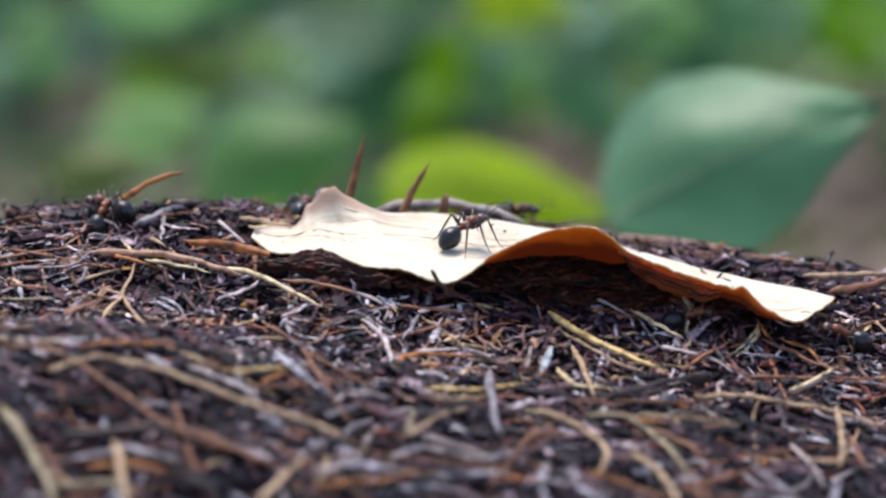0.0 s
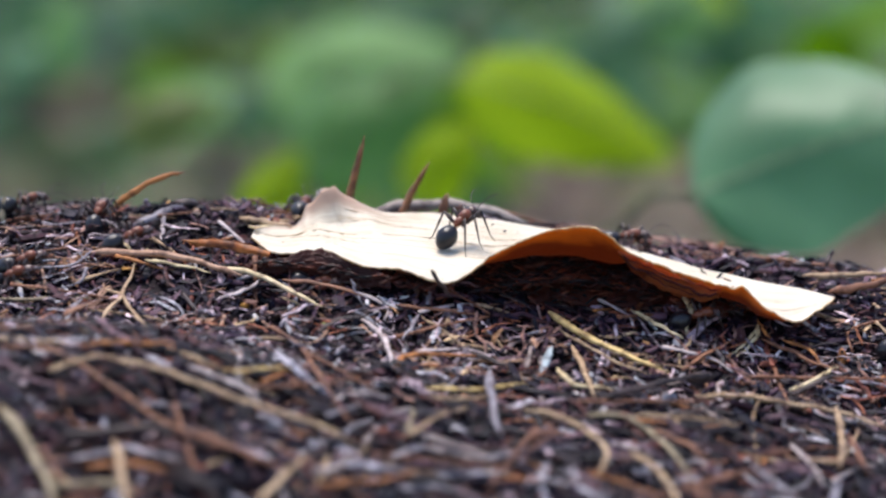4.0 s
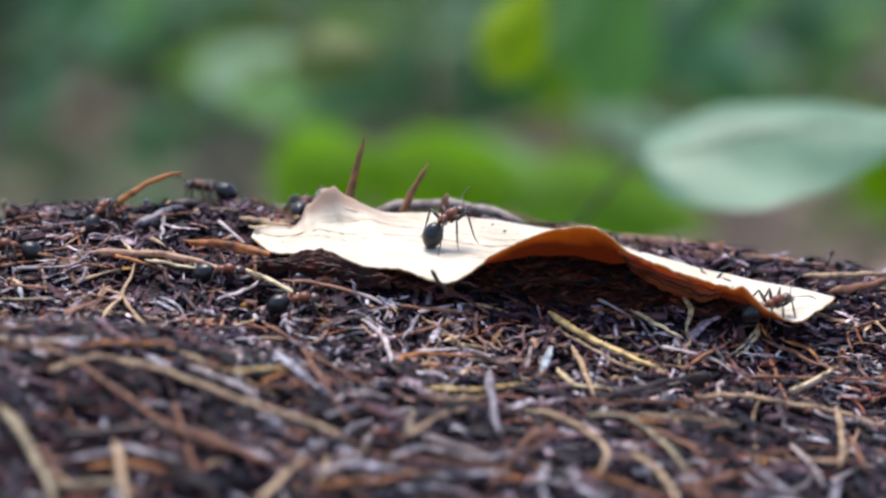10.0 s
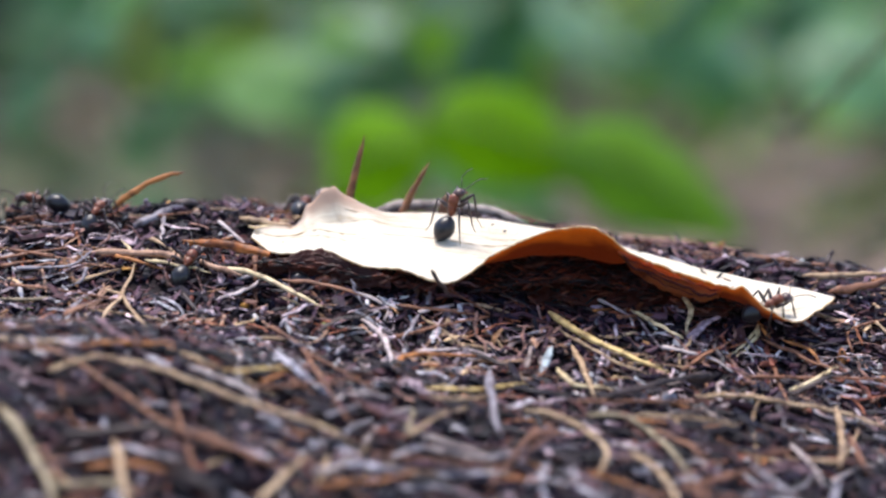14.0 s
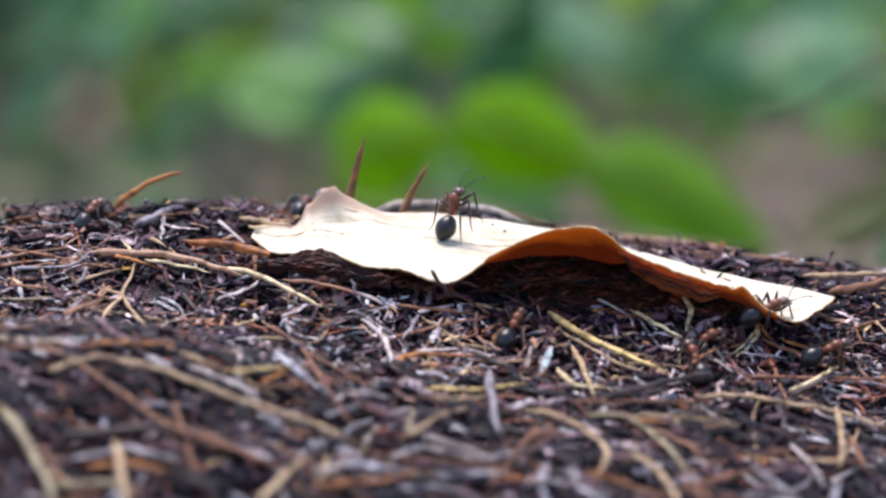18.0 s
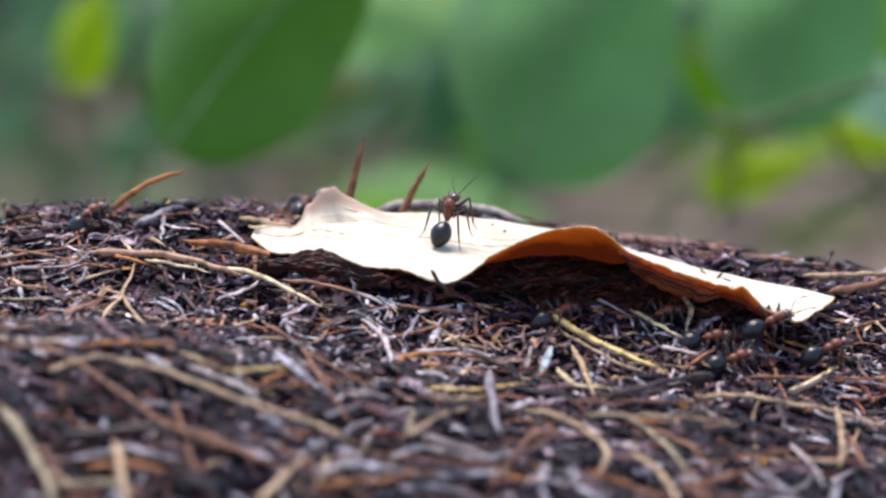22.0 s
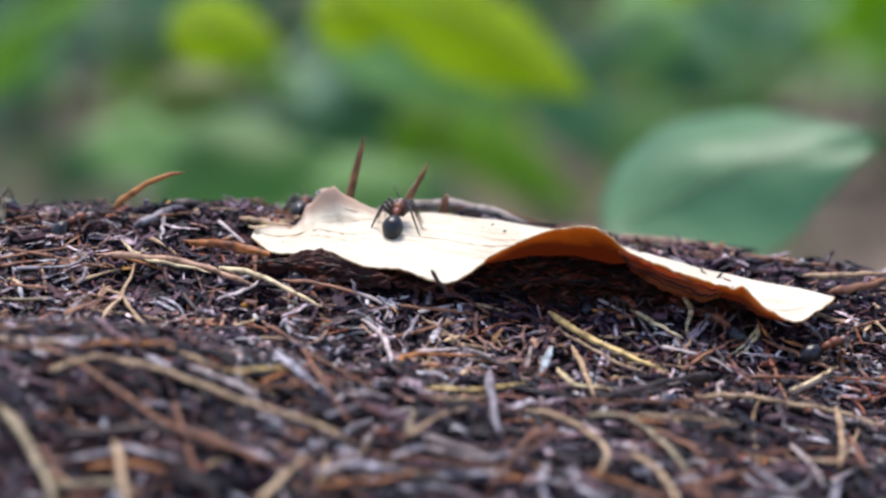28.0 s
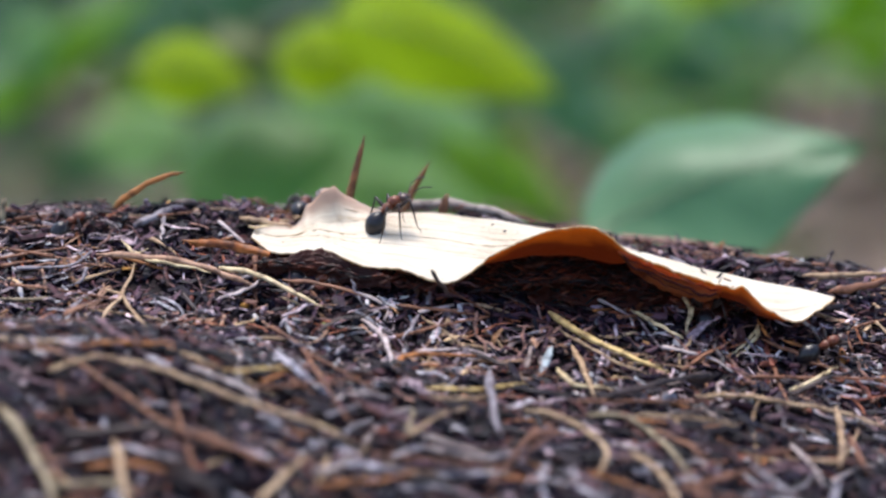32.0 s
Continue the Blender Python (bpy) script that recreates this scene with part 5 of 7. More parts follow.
CROWD.append((*build_ant("wood ant at the edge of the mound crest", 60), [(0, pose(-0.0725, 0.0191, -0.0004, 2, -8, 80)), (25, pose(-0.0700, 0.0191, -0.0004, 2, -8, 80)), (26.5, pose(-0.0620, 0.0185, -0.0001, 1, -6, 80)), (27.5, pose(-0.0608, 0.0182, 0.0001, 0, -5, 82)), (28.3, pose(-0.0606, 0.0180, 0.0002, 0, -5, 80)), (29, pose(-0.0609, 0.0178, 0.0002, 0, -5, 84)), (29.6, pose(-0.0650, 0.0174, 0.0001, -2, -3, 86)), (30.3, pose(-0.0712, 0.0170, -0.0003, -4, 2, 86)), (32, pose(-0.0760, 0.0166, -0.0005, -5, 4, 85))]))
CROWD.append((*build_ant("wood ant sheltering behind the dead leaf", 10), [(0, pose(-0.0190, 0.0200, -0.0010, -1, 3, -8)), (32, pose(-0.0190, 0.0200, -0.0010, -1, 3, -8))]))
CROWD.append((*build_ant("wood ant half hidden below the leaf margin", 12), [(0, pose(-0.0162, -0.0013, -0.0068, -7, 13, -100)), (8, pose(-0.0159, -0.0015, -0.0068, -8, 13, -102)), (15, pose(-0.0161, -0.0013, -0.0068, -7, 13, -100)), (25, pose(-0.0164, -0.0013, -0.0067, -7, 13, -100)), (32, pose(-0.0164, -0.0011, -0.0067, -7, 12, -100))]))
CROWD.append((*build_ant("wood ant walking behind the dead leaf", 35), [(0, pose(0.0101, 0.0252, -0.0029, -9, -10, -85)), (1, pose(0.0106, 0.0262, -0.0031, -9, -11, -85)), (2, pose(0.0129, 0.0261, -0.0034, -9, -10, -85)), (3, pose(0.0140, 0.0224, -0.0030, -9, -6, -85)), (3.6, pose(0.0194, 0.0178, -0.0038, -7, 13, -85)), (4.5, pose(0.0384, 0.0153, -0.0056, -4, 5, -85)), (5.4, pose(0.0704, 0.0198, -0.0090, -11, -10, -85)), (32, pose(0.0735, 0.0197, -0.0098, -12, -10, -85))]))
CROWD.append((*build_ant("wood ant sitting at the tip of the dead leaf", 25), [(0, pose(0.0325, -0.0025, -0.0106, 3, 24, -80)), (4, pose(0.0335, -0.0030, -0.0105, 3, 24, -80)), (5.5, pose(0.0372, -0.0052, -0.0096, 3, 25, -78)), (7, pose(0.0388, -0.0050, -0.0094, 4, 25, -75)), (7.5, pose(0.0412, -0.0045, -0.0091, 5, 25, -70)), (8, pose(0.0423, -0.0040, -0.0089, 7, 25, -62)), (9, pose(0.0424, -0.0037, -0.0088, 6, 24, -62)), (13, pose(0.0424, -0.0036, -0.0088, 7, 24, -60)), (17, pose(0.0422, -0.0039, -0.0089, 8, 24, -60)), (19, pose(0.0418, -0.0048, -0.0093, 8, 26, -62)), (21, pose(0.0410, -0.0050, -0.0093, 9, 26, -60)), (22, pose(0.0422, -0.0065, -0.0102, 10, 28, -60)), (24, pose(0.0474, -0.0096, -0.0127, -3, 29, -80)), (26, pose(0.0592, -0.0085, -0.0139, -6, 30, -85)), (28, pose(0.0680, -0.0077, -0.0149, -7, 31, -85)), (32, pose(0.0694, -0.0084, -0.0155, -7, 30, -85))]))
CROWD.append((*build_ant("wood ant crawling before the leaf hollow", 30), [(0, pose(0.0145, 0.0100, -0.0086, 30, -26, 60)), (16.5, pose(0.0145, 0.0100, -0.0086, 30, -26, 60)), (17.5, pose(0.0111, -0.0025, -0.0089, 12, 5, 20)), (18, pose(0.0090, -0.0072, -0.0104, 23, 15, -20)), (19, pose(0.0132, -0.0074, -0.0109, 9, 25, -60)), (20, pose(0.0151, -0.0036, -0.0097, 3, 14, -50)), (20.5, pose(0.0145, -0.0042, -0.0097, -0, 17, -70)), (21, pose(0.0188, -0.0044, -0.0102, -5, 16, -88)), (22, pose(0.0150, -0.0046, -0.0099, 4, 18, -60)), (23, pose(0.0147, -0.0044, -0.0098, 5, 17, -55)), (24, pose(0.0150, -0.0052, -0.0101, 5, 20, -60)), (25, pose(0.0175, -0.0053, -0.0104, -2, 20, -80)), (25.5, pose(0.0187, -0.0045, -0.0103, -4, 17, -85)), (27, pose(0.0241, -0.0034, -0.0104, 4, 13, -60)), (28, pose(0.0199, 0.0029, -0.0108, -14, -4, -20)), (29, pose(0.0193, 0.0114, -0.0083, 38, 5, 0)), (32, pose(0.0197, 0.0119, -0.0079, 38, 4, 0))]))
CROWD.append((*build_ant("wood ant working among needles before the leaf", 25), [(0, pose(0.0630, -0.0035, -0.0147, 23, -22, 60)), (16, pose(0.0600, -0.0040, -0.0145, 23, -23, 60)), (17, pose(0.0461, -0.0062, -0.0138, 25, -19, 50)), (17.7, pose(0.0355, -0.0058, -0.0123, 24, 16, -20)), (18.3, pose(0.0331, -0.0074, -0.0128, -1, 28, -80)), (19, pose(0.0326, -0.0073, -0.0128, -3, 28, -85)), (20, pose(0.0326, -0.0074, -0.0128, -4, 28, -86)), (21, pose(0.0326, -0.0074, -0.0128, -4, 28, -86)), (22, pose(0.0343, -0.0065, -0.0125, -1, 28, -80)), (23, pose(0.0368, -0.0069, -0.0130, -4, 29, -85)), (24, pose(0.0405, -0.0070, -0.0135, -4, 29, -85)), (25, pose(0.0424, -0.0068, -0.0137, 4, 29, -70)), (26, pose(0.0483, -0.0081, -0.0152, -2, 30, -80)), (28, pose(0.0654, -0.0061, -0.0167, -7, 31, -85)), (32, pose(0.0698, -0.0064, -0.0176, -9, 31, -88))]))
CROWD.append((*build_ant("wood ant working among needles before the leaf", 25), [(0, pose(0.0619, -0.0100, -0.0183, 14, -26, 80)), (16, pose(0.0589, -0.0107, -0.0182, 14, -25, 80)), (17, pose(0.0471, -0.0123, -0.0172, 12, -22, 80)), (18, pose(0.0317, -0.0100, -0.0141, 27, -4, 20)), (18.5, pose(0.0300, -0.0107, -0.0143, 13, 24, -50)), (19, pose(0.0301, -0.0119, -0.0148, -2, 25, -80)), (20, pose(0.0351, -0.0110, -0.0150, -3, 27, -82)), (21, pose(0.0362, -0.0100, -0.0147, -2, 28, -80)), (22, pose(0.0372, -0.0095, -0.0145, 4, 28, -70)), (23, pose(0.0426, -0.0059, -0.0132, 1, 29, -75)), (24, pose(0.0472, -0.0084, -0.0152, -2, 30, -80)), (25, pose(0.0504, -0.0096, -0.0163, -3, 29, -80)), (27, pose(0.0621, -0.0095, -0.0181, -7, 29, -85)), (29, pose(0.0679, -0.0095, -0.0191, -9, 29, -88)), (32, pose(0.0693, -0.0102, -0.0197, -9, 28, -88))]))
CROWD.append((*build_ant("wood ant clinging to litter near the leaf tip", 30), [(0, pose(0.0633, -0.0052, -0.0150, 29, -14, 40)), (14.5, pose(0.0618, -0.0057, -0.0151, 29, -14, 40)), (16, pose(0.0510, -0.0056, -0.0133, 30, -4, 20)), (17, pose(0.0492, -0.0060, -0.0133, 19, 25, -40)), (18, pose(0.0496, -0.0068, -0.0138, 8, 30, -62)), (22, pose(0.0496, -0.0066, -0.0137, 8, 30, -62)), (28, pose(0.0495, -0.0063, -0.0135, 8, 30, -62)), (32, pose(0.0493, -0.0062, -0.0134, 10, 29, -60))]))
CROWD.append((*build_ant("wood ant hauling at the leaf hollow", 45), [(0, pose(0.0246, 0.0087, -0.0100, 27, 3, -20)), (17, pose(0.0246, 0.0087, -0.0100, 27, 3, -20)), (21, pose(0.0266, -0.0022, -0.0102, 6, 7, -40)), (22, pose(0.0285, -0.0030, -0.0105, 3, 16, -70)), (22.5, pose(0.0327, -0.0027, -0.0107, 1, 18, -75)), (23, pose(0.0375, -0.0015, -0.0107, 4, 15, -55)), (24, pose(0.0375, -0.0015, -0.0107, 4, 15, -55)), (25, pose(0.0367, -0.0012, -0.0106, 3, 14, -55)), (25.5, pose(0.0337, -0.0006, -0.0102, 7, 7, -30)), (26.5, pose(0.0289, -0.0014, -0.0102, 8, -0, 10)), (27.5, pose(0.0274, -0.0021, -0.0102, 9, -5, 35)), (28, pose(0.0242, -0.0014, -0.0101, 2, -0, 40)), (28.5, pose(0.0195, 0.0008, -0.0102, -4, 13, 60)), (29, pose(0.0169, 0.0086, -0.0101, 23, -22, 60)), (30, pose(0.0153, 0.0105, -0.0085, 36, -18, 40)), (32, pose(0.0142, 0.0105, -0.0081, 38, -9, 30))]))
CROWD.append((*build_ant("wood ant hauling at the leaf hollow", 55), [(0, pose(0.0646, -0.0008, -0.0136, 22, -19, 60)), (22, pose(0.0623, -0.0013, -0.0134, 22, -20, 60)), (24, pose(0.0488, -0.0031, -0.0124, 19, -20, 60)), (25, pose(0.0429, -0.0035, -0.0120, 18, -18, 60)), (26.5, pose(0.0378, -0.0036, -0.0115, 17, -17, 60)), (27.5, pose(0.0320, -0.0036, -0.0109, 16, -15, 55)), (28, pose(0.0356, -0.0039, -0.0113, 17, -18, 60)), (28.5, pose(0.0348, -0.0041, -0.0114, 17, -18, 60)), (29, pose(0.0308, -0.0037, -0.0109, 14, -16, 60)), (29.5, pose(0.0302, -0.0019, -0.0103, 10, -8, 50)), (30, pose(0.0344, -0.0007, -0.0103, 11, 0, 20)), (31, pose(0.0343, -0.0006, -0.0102, 10, 3, 5)), (32, pose(0.0343, -0.0003, -0.0102, 9, 4, -5))]))
CROWD.append((*build_ant("wood ant passing near the leaf tip", 25), [(0, pose(0.0509, -0.0041, -0.0124, 13, -27, 80)), (1, pose(0.0502, -0.0031, -0.0118, 20, -21, 60)), (1.4, pose(0.0520, -0.0016, -0.0113, 25, 6, 0)), (1.8, pose(0.0537, -0.0032, -0.0123, 3, 29, -70)), (2, pose(0.0538, -0.0040, -0.0128, -5, 30, -85)), (3, pose(0.0553, -0.0046, -0.0134, -6, 30, -85)), (4.5, pose(0.0626, -0.0049, -0.0147, -7, 31, -85)), (6, pose(0.0669, -0.0059, -0.0161, -7, 31, -85)), (32, pose(0.0698, -0.0063, -0.0168, -7, 31, -85))]))


# ---- undergrowth behind the mound ----
GREEN_MID = foliage_material("mid_green_leaf", (0.075, 0.165, 0.05), (0.15, 0.38, 0.07))
GREEN_DARK = foliage_material("dark_green_leaf", (0.04, 0.10, 0.05), (0.08, 0.24, 0.06))
GREEN_TEAL = foliage_material("blue_green_leaf", (0.095, 0.215, 0.105), (0.09, 0.28, 0.085), 0.46, spec=0.44)
GREEN_PALE = foliage_material("pale_green_leaf", (0.175, 0.30, 0.195), (0.18, 0.38, 0.18), 0.5, spec=0.45)
GREEN_YELLOW = foliage_material("yellow_green_leaf", (0.20, 0.31, 0.003), (0.45, 0.63, 0.003), 0.6, spec=0.1)
GREEN_FRESH = foliage_material("fresh_green_leaf", (0.085, 0.215, 0.0), (0.25, 0.50, 0.0), 0.6, spec=0.06)
STEM = needle_material("green_stem", (0.06, 0.09, 0.04), (0.14, 0.16, 0.07))
GREEN_DEEP = foliage_material("deep_green_leaf", (0.05, 0.12, 0.045), (0.085, 0.24, 0.055))
GREEN_SAGE = foliage_material("sage_green_leaf", (0.14, 0.27, 0.09), (0.18, 0.42, 0.09), 0.55)
GREEN_GRASS = foliage_material("grass_green_leaf", (0.085, 0.20, 0.010), (0.19, 0.42, 0.012), 0.55, spec=0.1)
GREEN_OLIVE = foliage_material("olive_leaf", (0.10, 0.13, 0.035), (0.16, 0.24, 0.04))
GREEN_BOTTLE = foliage_material("bottle_green_leaf", (0.045, 0.12, 0.015), (0.12, 0.30, 0.02))
GREEN_SEA = foliage_material("sea_green_leaf", (0.11, 0.23, 0.085), (0.15, 0.37, 0.09), 0.5)
STEM_PALE = needle_material("pale_green_stem", (0.16, 0.22, 0.12), (0.26, 0.34, 0.18))
GREEN_SLATE = foliage_material("slate_green_leaf", (0.13, 0.21, 0.20), (0.10, 0.22, 0.16), 0.35, spec=0.5)
BARK = litter_material("trunk_bark", ((0, (0.06, 0.05, 0.045)), (1, (0.12, 0.09, 0.08))), 0.9, 0.2, False)


def blade(kind, length, width):
    """A leaf blade in the local xz plane, its tip towards +x: folded along the midrib, its upper half rolling back, its margin uneven."""
    nu, nv = 26, 12
    verts, uvs, faces = [], [], []
    for i in range(nu + 1):
        s = i / nu
        if kind == "round":
            w = math.sin(math.pi * s) ** 0.55
        elif kind == "lobed":
            w = math.sin(math.pi * min(1, s * 0.97 + 0.02)) ** 0.6 * (0.76 + 0.34 * abs(math.sin(s * math.pi * 3.5)))
        else:
            w = 1.08 * math.sin(math.pi * s ** 0.7) ** 0.85 * (1 - 0.28 * s ** 3) * (1 + 0.02 * math.sin(23 * s))
        for j in range(nv + 1):
            q = 2 * j / nv - 1
            x = (s - 0.5) * length
            z = 0.5 * q * w * width * (1.06 if q > 0 else 0.94) + 0.05 * width * math.sin(math.pi * s)
            y = 0.16 * length * (s - 0.5) ** 2 + 0.02 * width * math.sin(9 * s + 4 * q)
            y += 0.36 * width * w * max(0.0, q + 0.05) ** 2 + 0.004 * width * math.sin(s * 34 - abs(q) * 7)
            verts.append((x, y, z))
            uvs.append((s * 3 - abs(q) * 0.7, q))
    for i in range(nu):
        for j in range(nv):
            a = i * (nv + 1) + j
            faces.append((a, a + 1, a + nv + 2, a + nv + 1))
    return verts, faces, uvs


def sprig(kind, length, width, mat, label, rows, name="leafy_shoot"):
    """A shoot with one leaf on a stalk, tossed by the wind: rows of seconds, place (mm), tilt and roll."""
    top = new(name)
    MOVING.append((top, [(t, pose(x * MM, y * MM, z * MM, tilt, roll, 0)) for t, x, y, z, tilt, roll in rows]))
    if kind == "stem":
        v, f = tube(spline([(-length / 2, 0, 0), (-length / 6, 2, 0.04 * length), (length / 6, 0, -0.03 * length), (length / 2, 1, 0.03 * length)], 14), [width / 2 * (1.15 - 0.04 * k + 0.12 * math.sin(k * 1.7)) for k in range(14)], 8)
        mesh_object("stem", metres(v), f, mat, top)
        return tagged(top, label, "stem", "undergrowth stems")
    v, f, uv = blade(kind, length, width)
    ob = mesh_object("leaf_blade", metres(v), f, mat, top)
    layer = ob.data.uv_layers.new(name="UVMap")
    for loop in ob.data.loops:
        layer.data[loop.index].uv = uv[loop.vertex_index]
    rib = [Vector(v[i * 13 + 6]) - Vector((0, 0.004 * width, 0)) for i in range(0, 26, 2)]
    rv, rf = tube(rib, [0.007 * width * (1.1 - 0.07 * k) + 0.05 for k in range(13)], 5)
    mesh_object("midrib", metres(rv), rf, STEM_PALE, top)
    b, e = Vector((-length / 2, 2, 0)), Vector((-0.95 * length, 0.7 * length, 0.05 * length))
    path = spline([b, b.lerp(e, 0.3) + Vector((0, 4, 3)), b.lerp(e, 0.7) + Vector((0, 6, 0)), e], 12)
    v, f = tube(path, [0.45 + 0.04 * k for k in range(12)], 6)
    mesh_object("stalk", metres(v), f, STEM, top)
    return tagged(top, label, "leaf", "undergrowth leaves")


MOVING = []
sprig("ovate", 49, 33, GREEN_TEAL, "broad blue-green leaf on a shoot behind the mound",
      [(0, 49, 111, -9, -20, -24), (1, 47, 110, -11, -20, -22), (2, 57, 110, -11, -20, -12), (3, 62, 110, -9, -20, -15), (4.5, 66, 111, -7, -20, -18), (6, 71, 111, -7, -20, -25), (7, 68, 111, -8, -20, -22), (8, 78, 111, -7, -20, -25), (9, 93, 111, -6, -20, -30), (10, 109, 112, -1, -20, -30), (22.5, 109, 111, -5, -20, -10), (23, 79, 110, -13, -55, -8), (23.5, 49, 109, -16, -62, -5), (24, 66, 110, -12, -24, -14), (25, 51, 109, -14, -40, -12), (25.5, 63, 111, -9, -20, -12), (26.5, 57, 110, -10, -20, -16), (27.5, 49, 110, -12, -34, -22), (28, 49, 110, -12, -34, -19), (29, 40, 110, -12, -34, -28), (30, 39, 110, -14, -34, -28), (31, 41, 109, -18, -60, -9), (32, 46, 110, -13, -34, -18)])
sprig("ovate", 48, 26, GREEN_YELLOW, "bright yellow-green leaf on a shoot behind the mound",
      [(0, 11, 217, -36, -32, 8), (2, 11, 217, -35, -32, 12), (3, 21, 219, -29, -32, 22), (3.5, 23, 220, -24, -32, 22), (4.5, 29, 221, -19, -32, 22), (6, 31, 221, -21, -32, 22), (7, 30, 221, -19, -32, 20), (8, 39, 222, -15, -32, 22), (8.5, 40, 223, -11, -32, 20), (9, 59, 225, 0, -32, 16), (9.5, 71, 227, 11, -32, 10), (10, 80, 230, 22, -32, 0), (20, 69, 232, 31, -32, 0), (23, 24, 228, 16, -32, 50), (23.5, 23, 229, 20, -32, 60), (24, 23, 226, 7, -32, 0), (25, 11, 224, -3, -32, 10), (25.5, 18, 219, -29, -32, 22), (26.5, 12, 223, -11, -32, 18), (27.5, 7, 224, -2, -32, 18), (28, 9, 224, -5, -32, 28), (29, -4, 222, -13, -32, 12), (30, -9, 222, -16, -32, 10), (31, -12, 221, -17, -32, 10), (32, 1, 223, -7, -32, 20)])
sprig("ovate", 24, 16, GREEN_YELLOW, "small yellow-green leaf on a shoot behind the mound",
      [(0, -40, 215, -46, -25, -50), (3, -37, 217, -38, -25, -60), (5.5, -30, 218, -34, -25, -60), (7, -27, 218, -32, -25, -60), (8, -17, 219, -29, -25, -62), (8.5, -13, 220, -25, -25, -62), (9, -5, 221, -18, -25, -62), (9.5, 2, 223, -10, -25, -60), (10, 15, 224, -3, -25, -60), (11, 24, 229, 20, -25, -50), (19, -41, 231, 27, -25, -80), (20.5, -35, 228, 16, -25, -80), (21, -44, 223, -9, -15, -85), (21.5, -72, 223, -9, -25, -72), (22, -71, 224, -4, -25, -70), (22.5, -69, 224, -2, -25, -55), (23, -73, 226, 5, -25, -30), (24, -54, 228, 12, -25, 0), (25, -43, 224, -5, -25, 8), (28, -43, 224, -4, -25, 10), (29, -54, 221, -18, -25, 10), (30, -59, 220, -23, -25, 5), (31, -55, 220, -21, -25, 5), (32, -49, 222, -12, -25, 10)])
sprig("ovate", 22, 18, GREEN_YELLOW, "small yellow-green leaf on a shoot behind the mound",
      [(0, -5, 225, -45, -28, -30), (3, -3, 228, -35, -28, -40), (6, 6, 230, -25, -28, -60), (7, 8, 230, -25, -28, -60), (8, 17, 231, -22, -28, -60), (8.5, 20, 231, -18, -28, -60), (9, 33, 235, -2, -28, -60), (10, 42, 240, 24, -28, -50), (22, 15, 241, 26, -28, -20), (22.6, 11, 237, 10, -28, -50), (23, 7, 231, -19, -15, -80), (23.5, 2, 234, -5, -28, -40), (24, -10, 237, 9, -28, 0), (25, -16, 234, -6, -28, 8), (28, -16, 235, -2, -28, 10), (29, -29, 232, -17, -28, 5), (30, -33, 231, -20, -28, 5), (31, -32, 231, -20, -28, 5), (32, -23, 233, -11, -28, 10)])
sprig("ovate", 38, 25, GREEN_MID, "green leaf on a shoot behind the mound",
      [(0, -33, 239, -32, -20, -20), (2, -29, 239, -29, -20, -20), (3, -21, 239, -28, -20, -25), (4.5, -14, 240, -24, -20, -35), (6, -14, 240, -23, -20, -40), (7, -13, 240, -24, -20, -40), (8, 0, 240, -24, -20, -45), (9, 10, 241, -19, -20, -82), (9.5, 19, 243, -9, -20, -84), (10, 34, 245, -4, -20, -85), (10.5, 42, 246, 4, -20, -80), (11, 42, 251, 25, -20, -60), (23, -26, 250, 23, -20, -20), (24, -25, 240, -27, -20, -5), (25, -36, 237, -37, -20, -8), (28, -41, 238, -35, -20, -10), (30, -47, 237, -39, -20, -10), (32, -36, 238, -34, -20, -12)])
sprig("ovate", 49, 28, GREEN_SAGE, "broad soft green leaf on a shoot behind the mound",
      [(0, -57, 307, -1, -30, -10), (2, -46, 306, -6, -30, -10), (2.6, -28, 302, -22, -30, -12), (3, -20, 302, -24, -30, -12), (6, -16, 303, -20, -30, -5), (7, -16, 303, -20, -30, -5), (8, 2, 303, -17, -30, -8), (9, -28, 306, -3, -30, 0), (10, -33, 309, 9, -30, 0), (13, -11, 309, 12, -30, 20), (19, -3, 307, -1, -30, 30), (20, 13, 303, -18, -30, 28), (20.6, -3, 303, -17, -30, 25), (21, -17, 307, -1, -30, 0), (23, -11, 302, -23, -30, 5), (24, -11, 302, -24, -30, 5), (25, -3, 302, -22, -30, 25), (28, -6, 303, -19, -30, 25), (30, -21, 305, -10, -30, 10), (32, -11, 300, -33, -30, 10)])
sprig("ovate", 53, 21, GREEN_FRESH, "light green leaf in the undergrowth",
      [(0, 7, 500, -55, -22, 36), (2, 15, 500, -52, -22, 36), (3, 25, 499, -57, -22, 30), (4.5, -4, 493, -86, -22, 10), (6, 28, 493, -87, -22, 35), (8, 15, 492, -88, -22, 35), (9, 3, 502, -44, -22, 60), (10, 28, 500, -53, -22, 60), (11, 35, 502, -44, -22, 10), (12, 38, 503, -41, -22, 10), (13, 35, 502, -42, -22, 15), (14, 11, 500, -53, -22, 35), (18, 1, 502, -42, -22, 35), (19, 3, 502, -44, -22, 35), (20, 12, 502, -44, -22, 28), (21, 15, 494, -82, -22, 20), (22, 24, 495, -75, -22, 15), (23, 64, 501, -47, -22, 45), (24, 22, 500, -53, -22, 20), (25, 17, 495, -77, -22, 38), (28, 17, 494, -79, -22, 38), (30, 15, 499, -58, -22, 30), (32, 17, 494, -82, -22, 36)])
